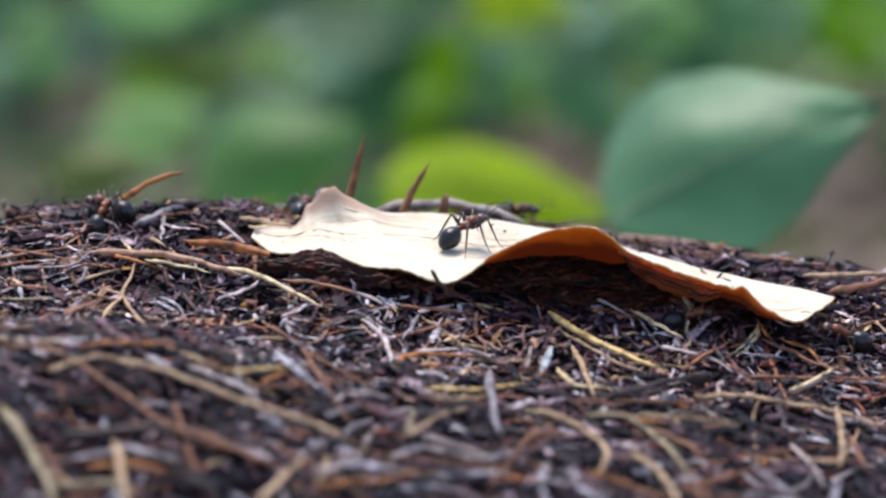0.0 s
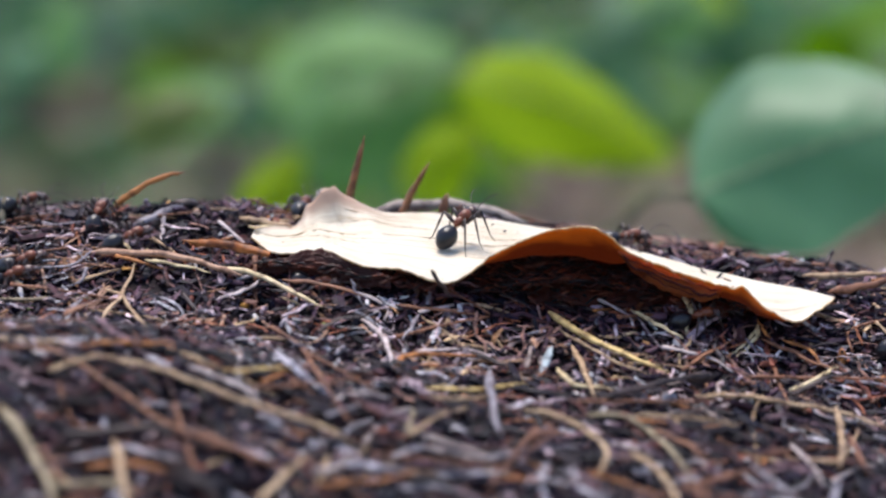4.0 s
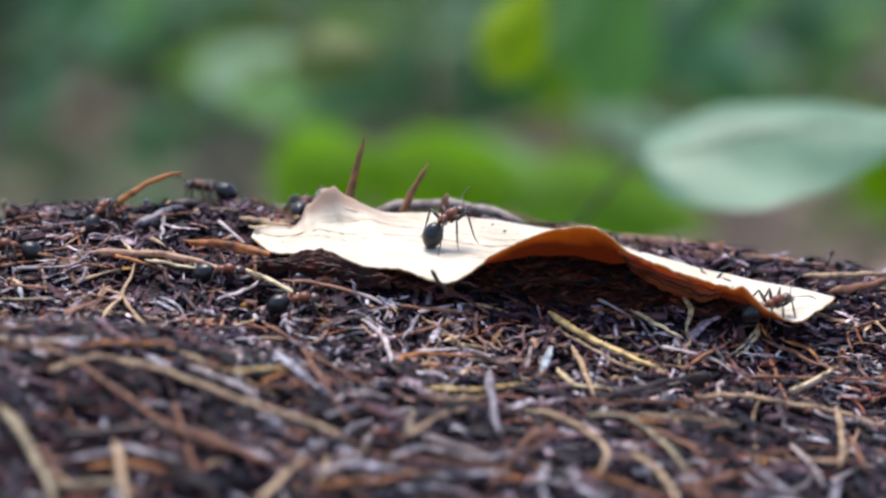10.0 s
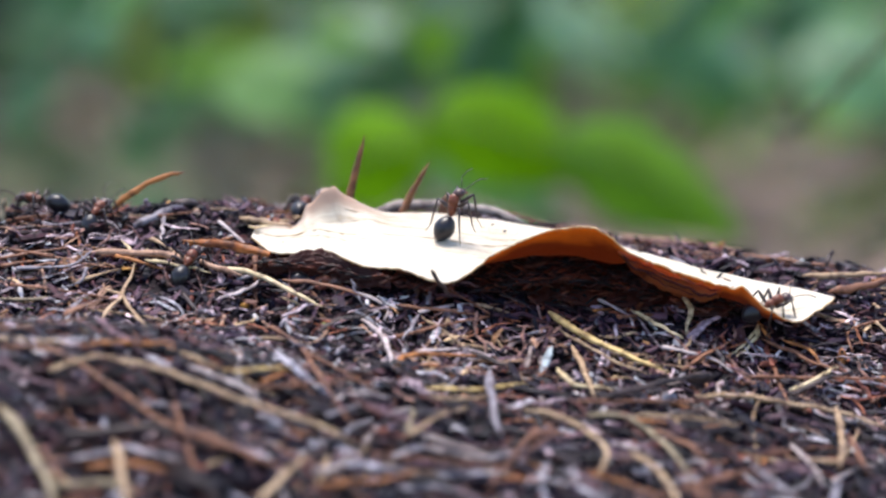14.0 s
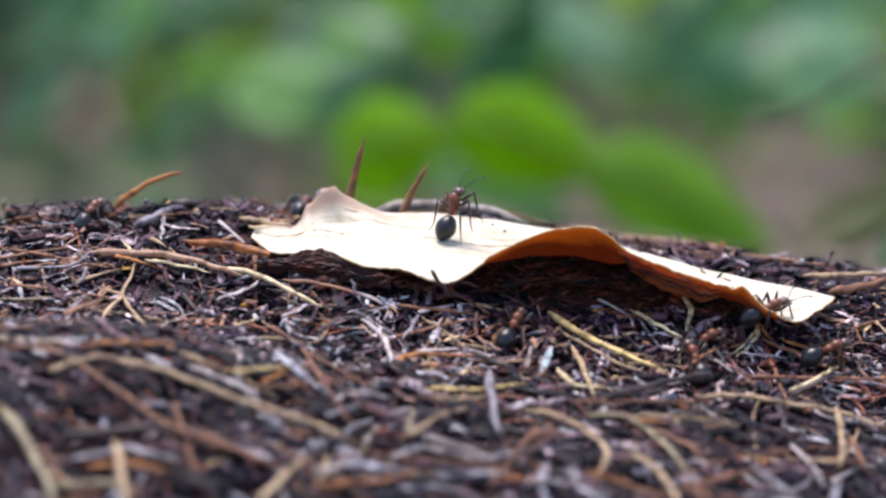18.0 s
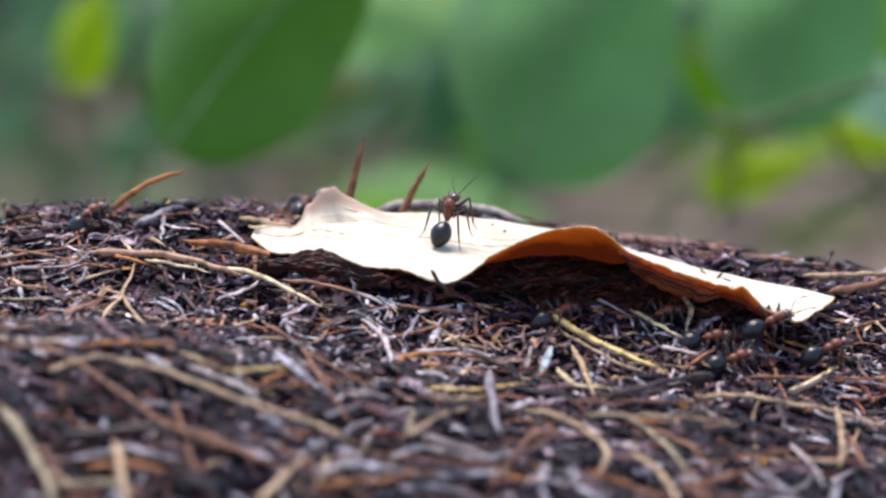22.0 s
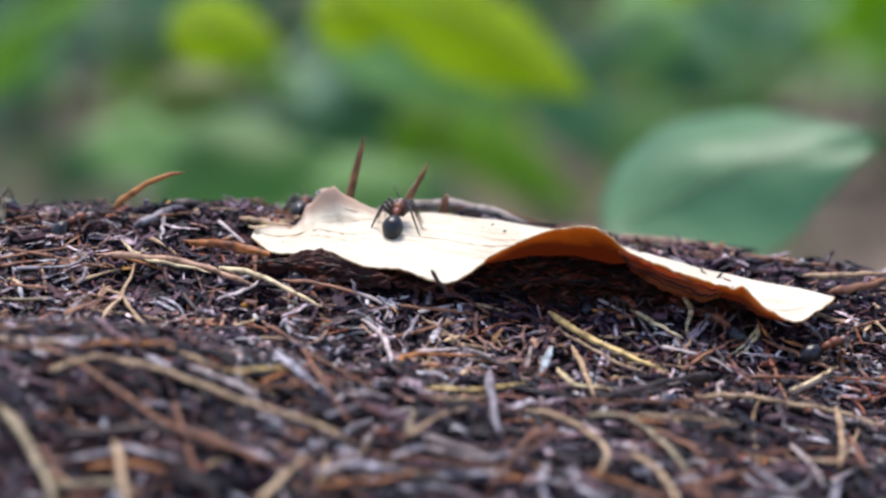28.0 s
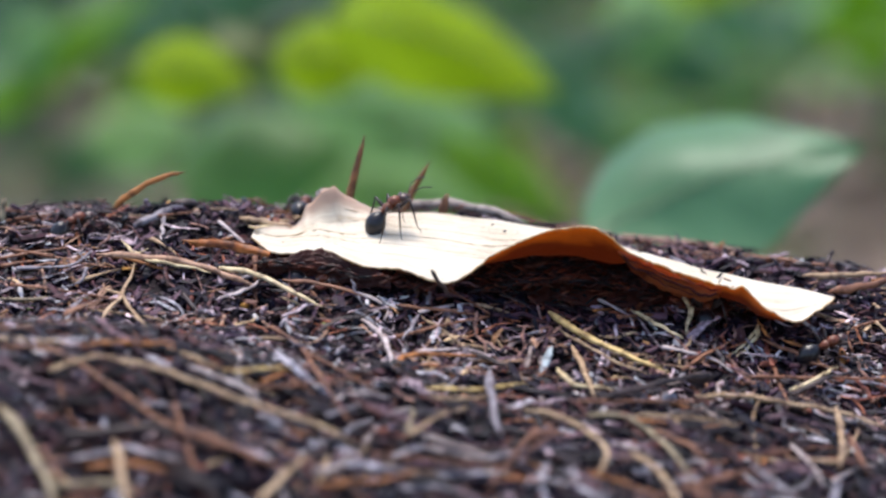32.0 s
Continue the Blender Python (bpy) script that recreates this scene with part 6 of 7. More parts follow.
sprig("ovate", 22, 12, GREEN_OLIVE, "dull olive leaf in the undergrowth",
      [(0, -70, 238, -35, -15, -15), (2, -65, 238, -33, -15, -15), (3, -59, 239, -28, -15, -20), (6, -54, 241, -22, -15, -22), (7, -52, 241, -22, -15, -22), (8, -42, 241, -20, -15, -22), (9, -26, 238, -34, -15, -10), (10, -21, 243, -12, -15, -10), (12, -62, 244, -7, -15, -80), (18, -62, 242, -16, -15, -80), (20, -21, 242, -15, -15, -5), (22, -22, 241, -19, -15, -10), (25, -50, 242, -14, -15, -10), (30, -50, 241, -22, -15, -5), (32, -41, 243, -12, -15, -5)])
sprig("ovate", 27, 24, GREEN_FRESH, "rounded bright green leaf growing low behind the mound",
      [(0, -10, 252, -63, -22, -20), (8, -10, 253, -61, -22, -20), (9, -22, 257, -42, -22, -14), (9.5, -17, 257, -40, -22, -15), (10, -24, 257, -39, -22, -12), (10.5, -27, 257, -41, -22, -10), (11, -28, 258, -38, -22, -70), (11.5, -17, 257, -41, -22, -10), (12, -20, 257, -41, -22, -20), (13, -19, 258, -37, -22, -20), (13.6, -15, 258, -36, -22, -15), (14, -12, 258, -35, -22, -15), (17, -11, 259, -34, -22, -12), (18, -10, 259, -33, -22, -12), (19, -11, 259, -34, -22, -12), (20, -22, 257, -41, -22, -12), (20.5, -29, 257, -43, -22, -10), (21, -42, 254, -56, -22, 0), (32, -27, 251, -68, -22, 0)])
sprig("ovate", 40, 23, GREEN_FRESH, "bright green leaf growing low behind the mound",
      [(0, 20, 252, -66, -22, 10), (8, 20, 252, -63, -22, 10), (9, 2, 257, -43, -22, 10), (9.5, 8, 257, -41, -22, 10), (10, 4, 257, -41, -22, 8), (11, 21, 258, -38, -22, -70), (11.5, 8, 257, -40, -22, 0), (12, 7, 257, -41, -22, 8), (13, 14, 258, -36, -22, 20), (14, 16, 259, -33, -22, 20), (17, 19, 259, -33, -22, 20), (18, 20, 259, -33, -22, 20), (19, 16, 258, -36, -22, 15), (20, 10, 257, -41, -22, 10), (20.5, 2, 257, -43, -22, 5), (21, 10, 257, -41, -22, 15), (21.5, -10, 255, -53, -22, 0), (32, 14, 251, -68, -22, 0)])
sprig("ovate", 46, 22, GREEN_GRASS, "light green leaf growing low behind the mound",
      [(0, 44, 251, -68, -22, 25), (8, 44, 251, -68, -22, 25), (9.5, 35, 255, -49, -22, 15), (10, 36, 256, -46, -22, 10), (11, 47, 256, -46, -22, -5), (12, 40, 255, -50, -22, 20), (13, 44, 255, -49, -22, 25), (14, 45, 257, -42, -22, 28), (17, 50, 256, -45, -22, 26), (18, 51, 256, -45, -22, 26), (19, 47, 256, -46, -22, 22), (20, 32, 257, -41, -22, 30), (20.5, 21, 256, -47, -22, 20), (21, 14, 252, -63, -22, 0), (32, 44, 251, -68, -22, 0)])
sprig("round", 34, 36, GREEN_TEAL, "rounded blue-green leaf in the undergrowth",
      [(0, 164, 422, -33, -36, 0), (12, 157, 422, -35, -36, 0), (13, 127, 421, -41, -36, 0), (14, 108, 421, -41, -36, 0), (17, 101, 421, -40, -36, 0), (18, 98, 421, -39, -36, 0), (19, 83, 420, -44, -36, 0), (19.7, 61, 420, -43, -36, -5), (20, 57, 420, -45, -36, -5), (20.5, 41, 420, -45, -36, -5), (21, 32, 417, -58, -36, 0), (22, 32, 429, -1, -36, 0), (32, 17, 432, 14, -36, 0)])
sprig("ovate", 38, 23, GREEN_PALE, "pale green leaf in the undergrowth",
      [(0, -33, 422, -37, -40, -5), (2, -61, 421, -41, -40, 35), (3, -54, 421, -38, -40, -10), (5, -71, 415, -67, -40, -10), (6, -77, 415, -70, -40, -12), (7, -77, 414, -71, -40, -12), (8, -52, 415, -66, -40, -15), (8.5, -33, 422, -33, -40, -40), (9, -26, 422, -33, -40, -42), (10, -46, 421, -40, -40, -10), (11, -46, 422, -35, -40, -15), (12, -18, 422, -33, -40, -15), (13, -64, 419, -50, -40, -70), (14, -27, 422, -33, -40, -12), (17, -27, 422, -33, -40, -12), (18, -27, 422, -33, -40, -12), (19, -26, 422, -35, -40, -12), (20, -19, 418, -53, -40, -10), (20.6, -21, 417, -58, -40, -8), (21, -39, 420, -45, -40, 70), (22, -21, 421, -40, -40, -60), (22.5, 48, 417, -60, -40, 40), (23, -6, 422, -35, -40, 15), (24, -9, 423, -30, -40, 15), (25, -20, 419, -47, -40, 8), (28, -24, 420, -43, -40, 8), (29, -21, 419, -50, -40, 0), (30, -34, 422, -33, -40, 10), (32, -12, 419, -50, -40, 0)])
sprig("ovate", 37, 18, GREEN_PALE, "pale leaf hanging in the undergrowth",
      [(0, 44, 403, -28, -45, 35), (2, 55, 403, -28, -45, 35), (3, 54, 403, -28, -45, 38), (6, 53, 403, -30, -45, 38), (8, 54, 403, -30, -45, 38), (9, 38, 397, -56, -45, 60), (10, 53, 398, -54, -45, 20), (11, 86, 400, -44, -45, 60), (12, 88, 398, -49, -45, 60), (13, 88, 398, -54, -45, 60), (14, 38, 403, -28, -45, 32), (18, 38, 403, -28, -45, 32), (19, 37, 403, -30, -45, 32), (20, 45, 397, -58, -45, 25), (21, 77, 402, -32, -45, 40), (22, 97, 406, -13, -45, 35), (23, 54, 400, -42, -45, 40), (24, 50, 404, -23, -45, 35), (25, 53, 404, -25, -45, 35), (29, 60, 404, -25, -45, 38), (30, 54, 402, -31, -45, 40), (32, 57, 404, -24, -45, 38)])
sprig("ovate", 50, 30, GREEN_PALE, "pale green leaf growing low behind the mound",
      [(0, 34, 105, -35, -48, 0), (4.5, 37, 106, -28, -48, 0), (6, 39, 106, -29, -48, 0), (7, 40, 107, -27, -48, 0), (8, 44, 108, -23, -48, -2), (8.5, 48, 108, -19, -48, -3), (9, 49, 109, -16, -48, -2), (9.5, 57, 110, -12, -48, -3), (10, 57, 111, -5, -48, -6), (10.5, 59, 112, 0, -48, -8), (11, 80, 114, 7, -48, -5), (12, 94, 115, 14, -48, 0), (14, 104, 116, 15, -48, 0), (20, 104, 112, -1, -48, 25), (22.5, 94, 110, -10, -48, 28), (23, 65, 109, -17, -82, 27), (23.5, 51, 108, -19, -82, 28), (24, 31, 109, -18, -82, 34), (25, 37, 105, -34, -60, 20), (32, 43, 104, -39, -48, 0)])
sprig("ovate", 36, 13, GREEN_SLATE, "narrow slate-green leaf on a shoot beside the mound",
      [(0, -110, 100, -12, -50, -14), (10, -106, 100, -11, -50, -14), (10.5, -95, 100, -9, -50, -14), (11, -54, 102, -1, -50, -14), (11.2, -49, 102, 1, -50, -14), (11.5, -28, 105, 11, -50, -10), (11.8, -6, 107, 22, -50, 0), (12, 11, 109, 33, -50, 0), (14, 15, 112, 45, -50, 0), (32, -117, 112, 47, -50, -10)])
sprig("round", 38, 27, GREEN_SLATE, "slate-blue leaf on a shoot behind the mound",
      [(0, -54, 105, -37, -46, 5), (10, -45, 105, -35, -46, 5), (10.7, -26, 107, -25, -46, 6), (11, -4, 110, -11, -46, 8), (11.2, 3, 111, -9, -46, 8), (11.5, 27, 113, 4, -46, 10), (11.8, 48, 115, 12, -46, 10), (12, 65, 116, 16, -46, 10), (13, 74, 116, 18, -46, 8), (13.6, 90, 119, 32, -46, 0), (14, 104, 122, 44, -46, 0), (32, 108, 124, 53, -46, 0)])
sprig("lobed", 15, 9, GREEN_FRESH, "fresh green lobed leaf on a branching stem",
      [(0, -204, 77, -22, -18, -18), (10.5, -204, 77, -22, -18, -18), (11, -130, 79, -11, -18, -18), (11.5, -57, 82, 1, -18, -18), (11.8, -39, 83, 3, -18, -18), (12, -29, 83, 6, -18, -18), (12.5, -24, 84, 11, -18, -18), (13, -24, 85, 13, -18, -18), (13.3, -27, 85, 17, -18, -18), (13.5, -7, 86, 21, -18, -18), (13.7, 5, 89, 34, -18, -18), (14, 30, 95, 61, -18, -18), (20, -6, 97, 73, -18, -18), (32, -103, 97, 73, -18, -18)])
sprig("lobed", 20, 10, GREEN_FRESH, "bright green lobed leaf on a branching stem",
      [(0, -188, 79, -11, -18, 8), (10.5, -188, 79, -11, -18, 8), (11, -113, 82, -1, -18, 8), (11.5, -41, 84, 11, -18, 8), (11.8, -23, 85, 14, -18, 8), (12, -13, 85, 16, -18, 8), (12.5, -7, 86, 22, -18, 8), (13, -6, 87, 23, -18, 8), (13.3, -9, 88, 27, -18, 8), (13.5, 11, 88, 31, -18, 8), (13.7, 23, 91, 44, -18, 8), (14, 48, 97, 71, -18, 8), (20, 11, 99, 83, -18, 8), (32, -85, 99, 83, -18, 8)])
sprig("lobed", 15, 10, GREEN_FRESH, "bright green lobed leaf on a branching stem",
      [(0, -171, 79, -13, -18, 20), (10.5, -171, 79, -13, -18, 20), (11, -96, 81, -2, -18, 20), (11.5, -24, 84, 10, -18, 20), (11.8, -6, 84, 12, -18, 20), (12, 4, 85, 15, -18, 20), (12.5, 10, 86, 20, -18, 20), (13, 11, 86, 21, -18, 20), (13.3, 8, 87, 25, -18, 20), (13.5, 27, 88, 28, -18, 20), (13.7, 39, 91, 42, -18, 20), (14, 65, 96, 69, -18, 20), (20, 28, 99, 81, -18, 20), (32, -68, 99, 81, -18, 20)])
sprig("lobed", 13, 8, GREEN_PALE, "pale lobed leaf catching light on a branching stem",
      [(0, -186, 78, -16, -50, 20), (10.5, -186, 78, -16, -50, 20), (11, -112, 81, -6, -50, 20), (11.5, -39, 83, 6, -50, 20), (11.8, -21, 84, 9, -50, 20), (12, -11, 84, 11, -50, 20), (12.5, -5, 85, 16, -50, 20), (13, -4, 85, 16, -50, 20), (13.3, -7, 86, 20, -50, 20), (13.5, 12, 87, 24, -50, 20), (13.7, 25, 90, 37, -50, 20), (14, 50, 95, 64, -50, 20), (20, 13, 98, 76, -50, 20), (32, -83, 98, 76, -50, 20)])
sprig("lobed", 13, 8, GREEN_DEEP, "deep green lobed leaf on a branching stem",
      [(0, -178, 79, -12, -18, 70), (10.5, -178, 79, -12, -18, 70), (11, -103, 81, -2, -18, 70), (11.5, -31, 84, 10, -18, 70), (11.8, -13, 84, 13, -18, 70), (12, -3, 85, 15, -18, 70), (12.5, 3, 86, 19, -18, 70), (13, 4, 86, 19, -18, 70), (13.3, 1, 87, 22, -18, 70), (13.5, 21, 87, 26, -18, 70), (13.7, 33, 90, 39, -18, 70), (14, 58, 96, 67, -18, 70), (20, 22, 98, 78, -18, 70), (32, -75, 98, 78, -18, 70)])
sprig("lobed", 17, 7, GREEN_GRASS, "green lobed leaf on a branching stem",
      [(0, -193, 76, -27, -18, -28), (10.5, -193, 76, -27, -18, -28), (11, -119, 78, -17, -18, -28), (11.5, -46, 81, -5, -18, -28), (11.8, -28, 81, -2, -18, -28), (12, -18, 82, 1, -18, -28), (12.5, -14, 83, 6, -18, -28), (13, -14, 84, 8, -18, -28), (13.3, -17, 84, 12, -18, -28), (13.5, 2, 85, 16, -18, -28), (13.7, 15, 88, 29, -18, -28), (14, 40, 94, 56, -18, -28), (20, 3, 96, 68, -18, -28), (32, -93, 96, 68, -18, -28)])
sprig("lobed", 18, 9, GREEN_GRASS, "green lobed leaf on a branching stem",
      [(0, -182, 76, -29, -18, 15), (10.5, -182, 76, -29, -18, 15), (11, -108, 78, -19, -18, 15), (11.5, -35, 80, -7, -18, 15), (11.8, -17, 81, -4, -18, 15), (12, -7, 81, -2, -18, 15), (12.5, -3, 82, 2, -18, 15), (13, -3, 82, 3, -18, 15), (13.3, -6, 83, 7, -18, 15), (13.5, 13, 84, 10, -18, 15), (13.7, 25, 87, 23, -18, 15), (14, 51, 93, 51, -18, 15), (20, 14, 95, 63, -18, 15), (32, -82, 95, 63, -18, 15)])
sprig("lobed", 13, 6, GREEN_GRASS, "green lobed leaf on a branching stem",
      [(0, -181, 77, -21, -18, -10), (10.5, -181, 77, -21, -18, -10), (11, -106, 80, -11, -18, -10), (11.5, -34, 82, 1, -18, -10), (11.8, -16, 83, 4, -18, -10), (12, -6, 83, 7, -18, -10), (12.5, -1, 84, 10, -18, -10), (13, -1, 84, 11, -18, -10), (13.3, -4, 85, 15, -18, -10), (13.5, 15, 86, 18, -18, -10), (13.7, 28, 88, 31, -18, -10), (14, 53, 94, 59, -18, -10), (20, 16, 97, 71, -18, -10), (32, -80, 97, 71, -18, -10)])
sprig("lobed", 16, 7, GREEN_DARK, "dark green lobed leaf hanging from a stem",
      [(0, -167, 76, -27, -18, 75), (10.5, -167, 76, -27, -18, 75), (11, -92, 78, -17, -18, 75), (11.5, -20, 81, -5, -18, 75), (11.8, -2, 81, -2, -18, 75), (12, 8, 82, 1, -18, 75), (12.5, 13, 83, 4, -18, 75), (13, 13, 83, 4, -18, 75), (13.3, 10, 84, 8, -18, 75), (13.5, 29, 84, 12, -18, 75), (13.7, 42, 87, 25, -18, 75), (14, 67, 93, 52, -18, 75), (20, 30, 95, 64, -18, 75), (32, -66, 95, 64, -18, 75)])
sprig("lobed", 11, 6, GREEN_DARK, "dark green lobed leaf hanging from a stem",
      [(0, -170, 75, -34, -18, -30), (10.5, -170, 75, -34, -18, -30), (11, -95, 77, -23, -18, -30), (11.5, -23, 79, -11, -18, -30), (11.8, -5, 80, -9, -18, -30), (12, 5, 80, -6, -18, -30), (12.5, 9, 81, -2, -18, -30), (13, 8, 81, -2, -18, -30), (13.3, 5, 82, 2, -18, -30), (13.5, 25, 83, 5, -18, -30), (13.7, 37, 86, 19, -18, -30), (14, 63, 92, 46, -18, -30), (20, 26, 94, 58, -18, -30), (32, -70, 94, 58, -18, -30)])
sprig("lobed", 8, 5, GREEN_DARK, "small dark lobed leaf hanging from a stem",
      [(0, -189, 75, -30, -18, 75), (10.5, -189, 75, -30, -18, 75), (11, -115, 78, -20, -18, 75), (11.5, -42, 80, -8, -18, 75), (11.8, -24, 81, -5, -18, 75), (12, -14, 81, -2, -18, 75), (12.5, -10, 82, 2, -18, 75), (13, -11, 82, 3, -18, 75), (13.3, -14, 83, 7, -18, 75), (13.5, 6, 84, 10, -18, 75), (13.7, 18, 87, 23, -18, 75), (14, 43, 93, 51, -18, 75), (20, 7, 95, 63, -18, 75), (32, -90, 95, 63, -18, 75)])
sprig("lobed", 10, 7, GREEN_DARK, "small dark lobed leaf hanging from a stem",
      [(0, -183, 74, -36, -18, 60), (10.5, -183, 74, -36, -18, 60), (11, -109, 76, -26, -18, 60), (11.5, -36, 79, -14, -18, 60), (11.8, -18, 79, -11, -18, 60), (12, -8, 80, -9, -18, 60), (12.5, -5, 81, -6, -18, 60), (13, -7, 80, -6, -18, 60), (13.3, -10, 81, -2, -18, 60), (13.5, 10, 82, 1, -18, 60), (13.7, 22, 85, 14, -18, 60), (14, 47, 91, 42, -18, 60), (20, 11, 93, 54, -18, 60), (32, -86, 93, 54, -18, 60)])
sprig("lobed", 20, 17, GREEN_DARK, "dark green lobed leaf hanging from a stem",
      [(0, -144, 74, -38, -18, 75), (10.5, -144, 74, -38, -18, 75), (11, -70, 76, -28, -18, 75), (11.5, 3, 78, -16, -18, 75), (11.8, 21, 79, -13, -18, 75), (12, 31, 80, -11, -18, 75), (12.5, 33, 80, -8, -18, 75), (13, 31, 80, -9, -18, 75), (13.3, 28, 81, -5, -18, 75), (13.5, 48, 81, -2, -18, 75), (13.7, 60, 84, 12, -18, 75), (14, 85, 90, 39, -18, 75), (20, 48, 93, 51, -18, 75), (32, -48, 93, 51, -18, 75)])
sprig("lobed", 18, 15, GREEN_GRASS, "light green lobed leaf hanging from a stem",
      [(0, -133, 74, -38, -18, 70), (10.5, -133, 74, -38, -18, 70), (11, -59, 76, -27, -18, 70), (11.5, 14, 79, -15, -18, 70), (11.8, 32, 79, -13, -18, 70), (12, 42, 80, -10, -18, 70), (12.5, 44, 80, -9, -18, 70), (13, 42, 80, -11, -18, 70), (13.3, 39, 80, -7, -18, 70), (13.5, 58, 81, -3, -18, 70), (13.7, 71, 84, 10, -18, 70), (14, 96, 90, 37, -18, 70), (20, 59, 92, 49, -18, 70), (32, -37, 92, 49, -18, 70)])
sprig("lobed", 11, 8, GREEN_FRESH, "bright green lobed leaf on a branching stem",
      [(0, -159, 75, -31, -18, -60), (10.5, -159, 75, -31, -18, -60), (11, -84, 77, -21, -18, -60), (11.5, -12, 80, -9, -18, -60), (11.8, 6, 80, -6, -18, -60), (12, 16, 81, -4, -18, -60), (12.5, 17, 81, -2, -18, -60), (13, 14, 81, -3, -18, -60), (13.3, 11, 82, 1, -18, -60), (13.5, 31, 83, 4, -18, -60), (13.7, 43, 85, 17, -18, -60), (14, 68, 91, 45, -18, -60), (20, 32, 94, 57, -18, -60), (32, -65, 94, 57, -18, -60)])
sprig("lobed", 21, 18, GREEN_DEEP, "deep green lobed leaf hanging from a stem",
      [(0, -118, 74, -38, -18, 70), (10.5, -118, 74, -38, -18, 70), (11, -43, 76, -28, -18, 70), (11.5, 29, 78, -16, -18, 70), (11.8, 47, 79, -14, -18, 70), (12, 57, 79, -11, -18, 70), (12.5, 60, 80, -8, -18, 70), (13, 58, 80, -8, -18, 70), (13.3, 55, 81, -5, -18, 70), (13.5, 75, 82, -1, -18, 70), (13.7, 87, 84, 12, -18, 70), (14, 113, 90, 40, -18, 70), (20, 76, 93, 52, -18, 70), (32, -20, 93, 52, -18, 70)])
sprig("lobed", 18, 10, GREEN_DARK, "dark green lobed leaf on a branching stem",
      [(0, -129, 80, -10, -18, 10), (10.5, -129, 80, -10, -18, 10), (11, -54, 82, 1, -18, 10), (11.5, 18, 84, 13, -18, 10), (11.8, 36, 85, 15, -18, 10), (12, 46, 86, 18, -18, 10), (12.5, 52, 86, 20, -18, 10), (13, 53, 86, 20, -18, 10), (13.3, 50, 87, 24, -18, 10), (13.5, 70, 88, 27, -18, 10), (13.7, 82, 90, 40, -18, 10), (14, 108, 96, 68, -18, 10), (20, 71, 99, 80, -18, 10), (32, -25, 99, 80, -18, 10)])
sprig("lobed", 16, 14, GREEN_DARK, "dark green lobed leaf on a branching stem",
      [(0, -109, 78, -19, -18, 30), (10.5, -109, 78, -19, -18, 30), (11, -35, 80, -8, -18, 30), (11.5, 38, 83, 4, -18, 30), (11.8, 56, 83, 6, -18, 30), (12, 66, 84, 9, -18, 30), (12.5, 69, 84, 11, -18, 30), (13, 67, 84, 10, -18, 30), (13.3, 64, 85, 14, -18, 30), (13.5, 84, 86, 18, -18, 30), (13.7, 96, 88, 31, -18, 30), (14, 121, 94, 58, -18, 30), (20, 85, 97, 70, -18, 30), (32, -12, 97, 70, -18, 30)])
sprig("stem", 26, 1.4, STEM, "dark green stem of the lobed plant",
      [(0, -144, 78, -19, -18, -62), (10.5, -144, 78, -19, -18, -62), (11, -70, 80, -9, -18, -62), (11.5, 3, 82, 3, -18, -62), (11.8, 21, 83, 6, -18, -62), (12, 31, 84, 8, -18, -62), (12.5, 35, 84, 12, -18, -62), (13, 35, 84, 12, -18, -62), (13.3, 32, 85, 16, -18, -62), (13.5, 51, 86, 19, -18, -62), (13.7, 64, 89, 32, -18, -62), (14, 89, 94, 60, -18, -62), (20, 52, 97, 72, -18, -62), (32, -44, 97, 72, -18, -62)])
sprig("stem", 40, 1.2, STEM_PALE, "pale green stem of the lobed plant",
      [(0, -146, 77, -21, -18, -18), (10.5, -146, 77, -21, -18, -18), (11, -71, 80, -11, -18, -18), (11.5, 1, 82, 1, -18, -18), (11.8, 19, 83, 4, -18, -18), (12, 29, 83, 7, -18, -18), (12.5, 35, 84, 10, -18, -18), (13, 36, 84, 10, -18, -18), (13.3, 33, 85, 14, -18, -18), (13.5, 53, 85, 17, -18, -18), (13.7, 65, 88, 31, -18, -18), (14, 90, 94, 58, -18, -18), (20, 53, 97, 70, -18, -18), (32, -43, 97, 70, -18, -18)])
sprig("stem", 18, 1.4, STEM_PALE, "pale green stem of the lobed plant",
      [(0, -171, 78, -17, -18, 58), (10.5, -171, 78, -17, -18, 58), (11, -97, 80, -6, -18, 58), (11.5, -24, 83, 6, -18, 58), (11.8, -6, 84, 8, -18, 58), (12, 4, 84, 11, -18, 58), (12.5, 9, 85, 13, -18, 58), (13, 10, 84, 13, -18, 58), (13.3, 7, 85, 16, -18, 58), (13.5, 26, 86, 20, -18, 58), (13.7, 39, 89, 33, -18, 58), (14, 64, 95, 61, -18, 58), (20, 27, 97, 72, -18, 58), (32, -69, 97, 72, -18, 58)])
sprig("stem", 16, 1.2, STEM, "dark green stem of the lobed plant",
      [(0, -150, 75, -31, -18, -85), (10.5, -150, 75, -31, -18, -85), (11, -76, 77, -21, -18, -85), (11.5, -3, 80, -9, -18, -85), (11.8, 15, 80, -6, -18, -85), (12, 25, 81, -4, -18, -85), (12.5, 29, 82, -1, -18, -85), (13, 28, 82, -1, -18, -85), (13.3, 25, 82, 3, -18, -85), (13.5, 45, 83, 6, -18, -85), (13.7, 57, 86, 19, -18, -85), (14, 82, 92, 47, -18, -85), (20, 46, 94, 59, -18, -85), (32, -51, 94, 59, -18, -85)])
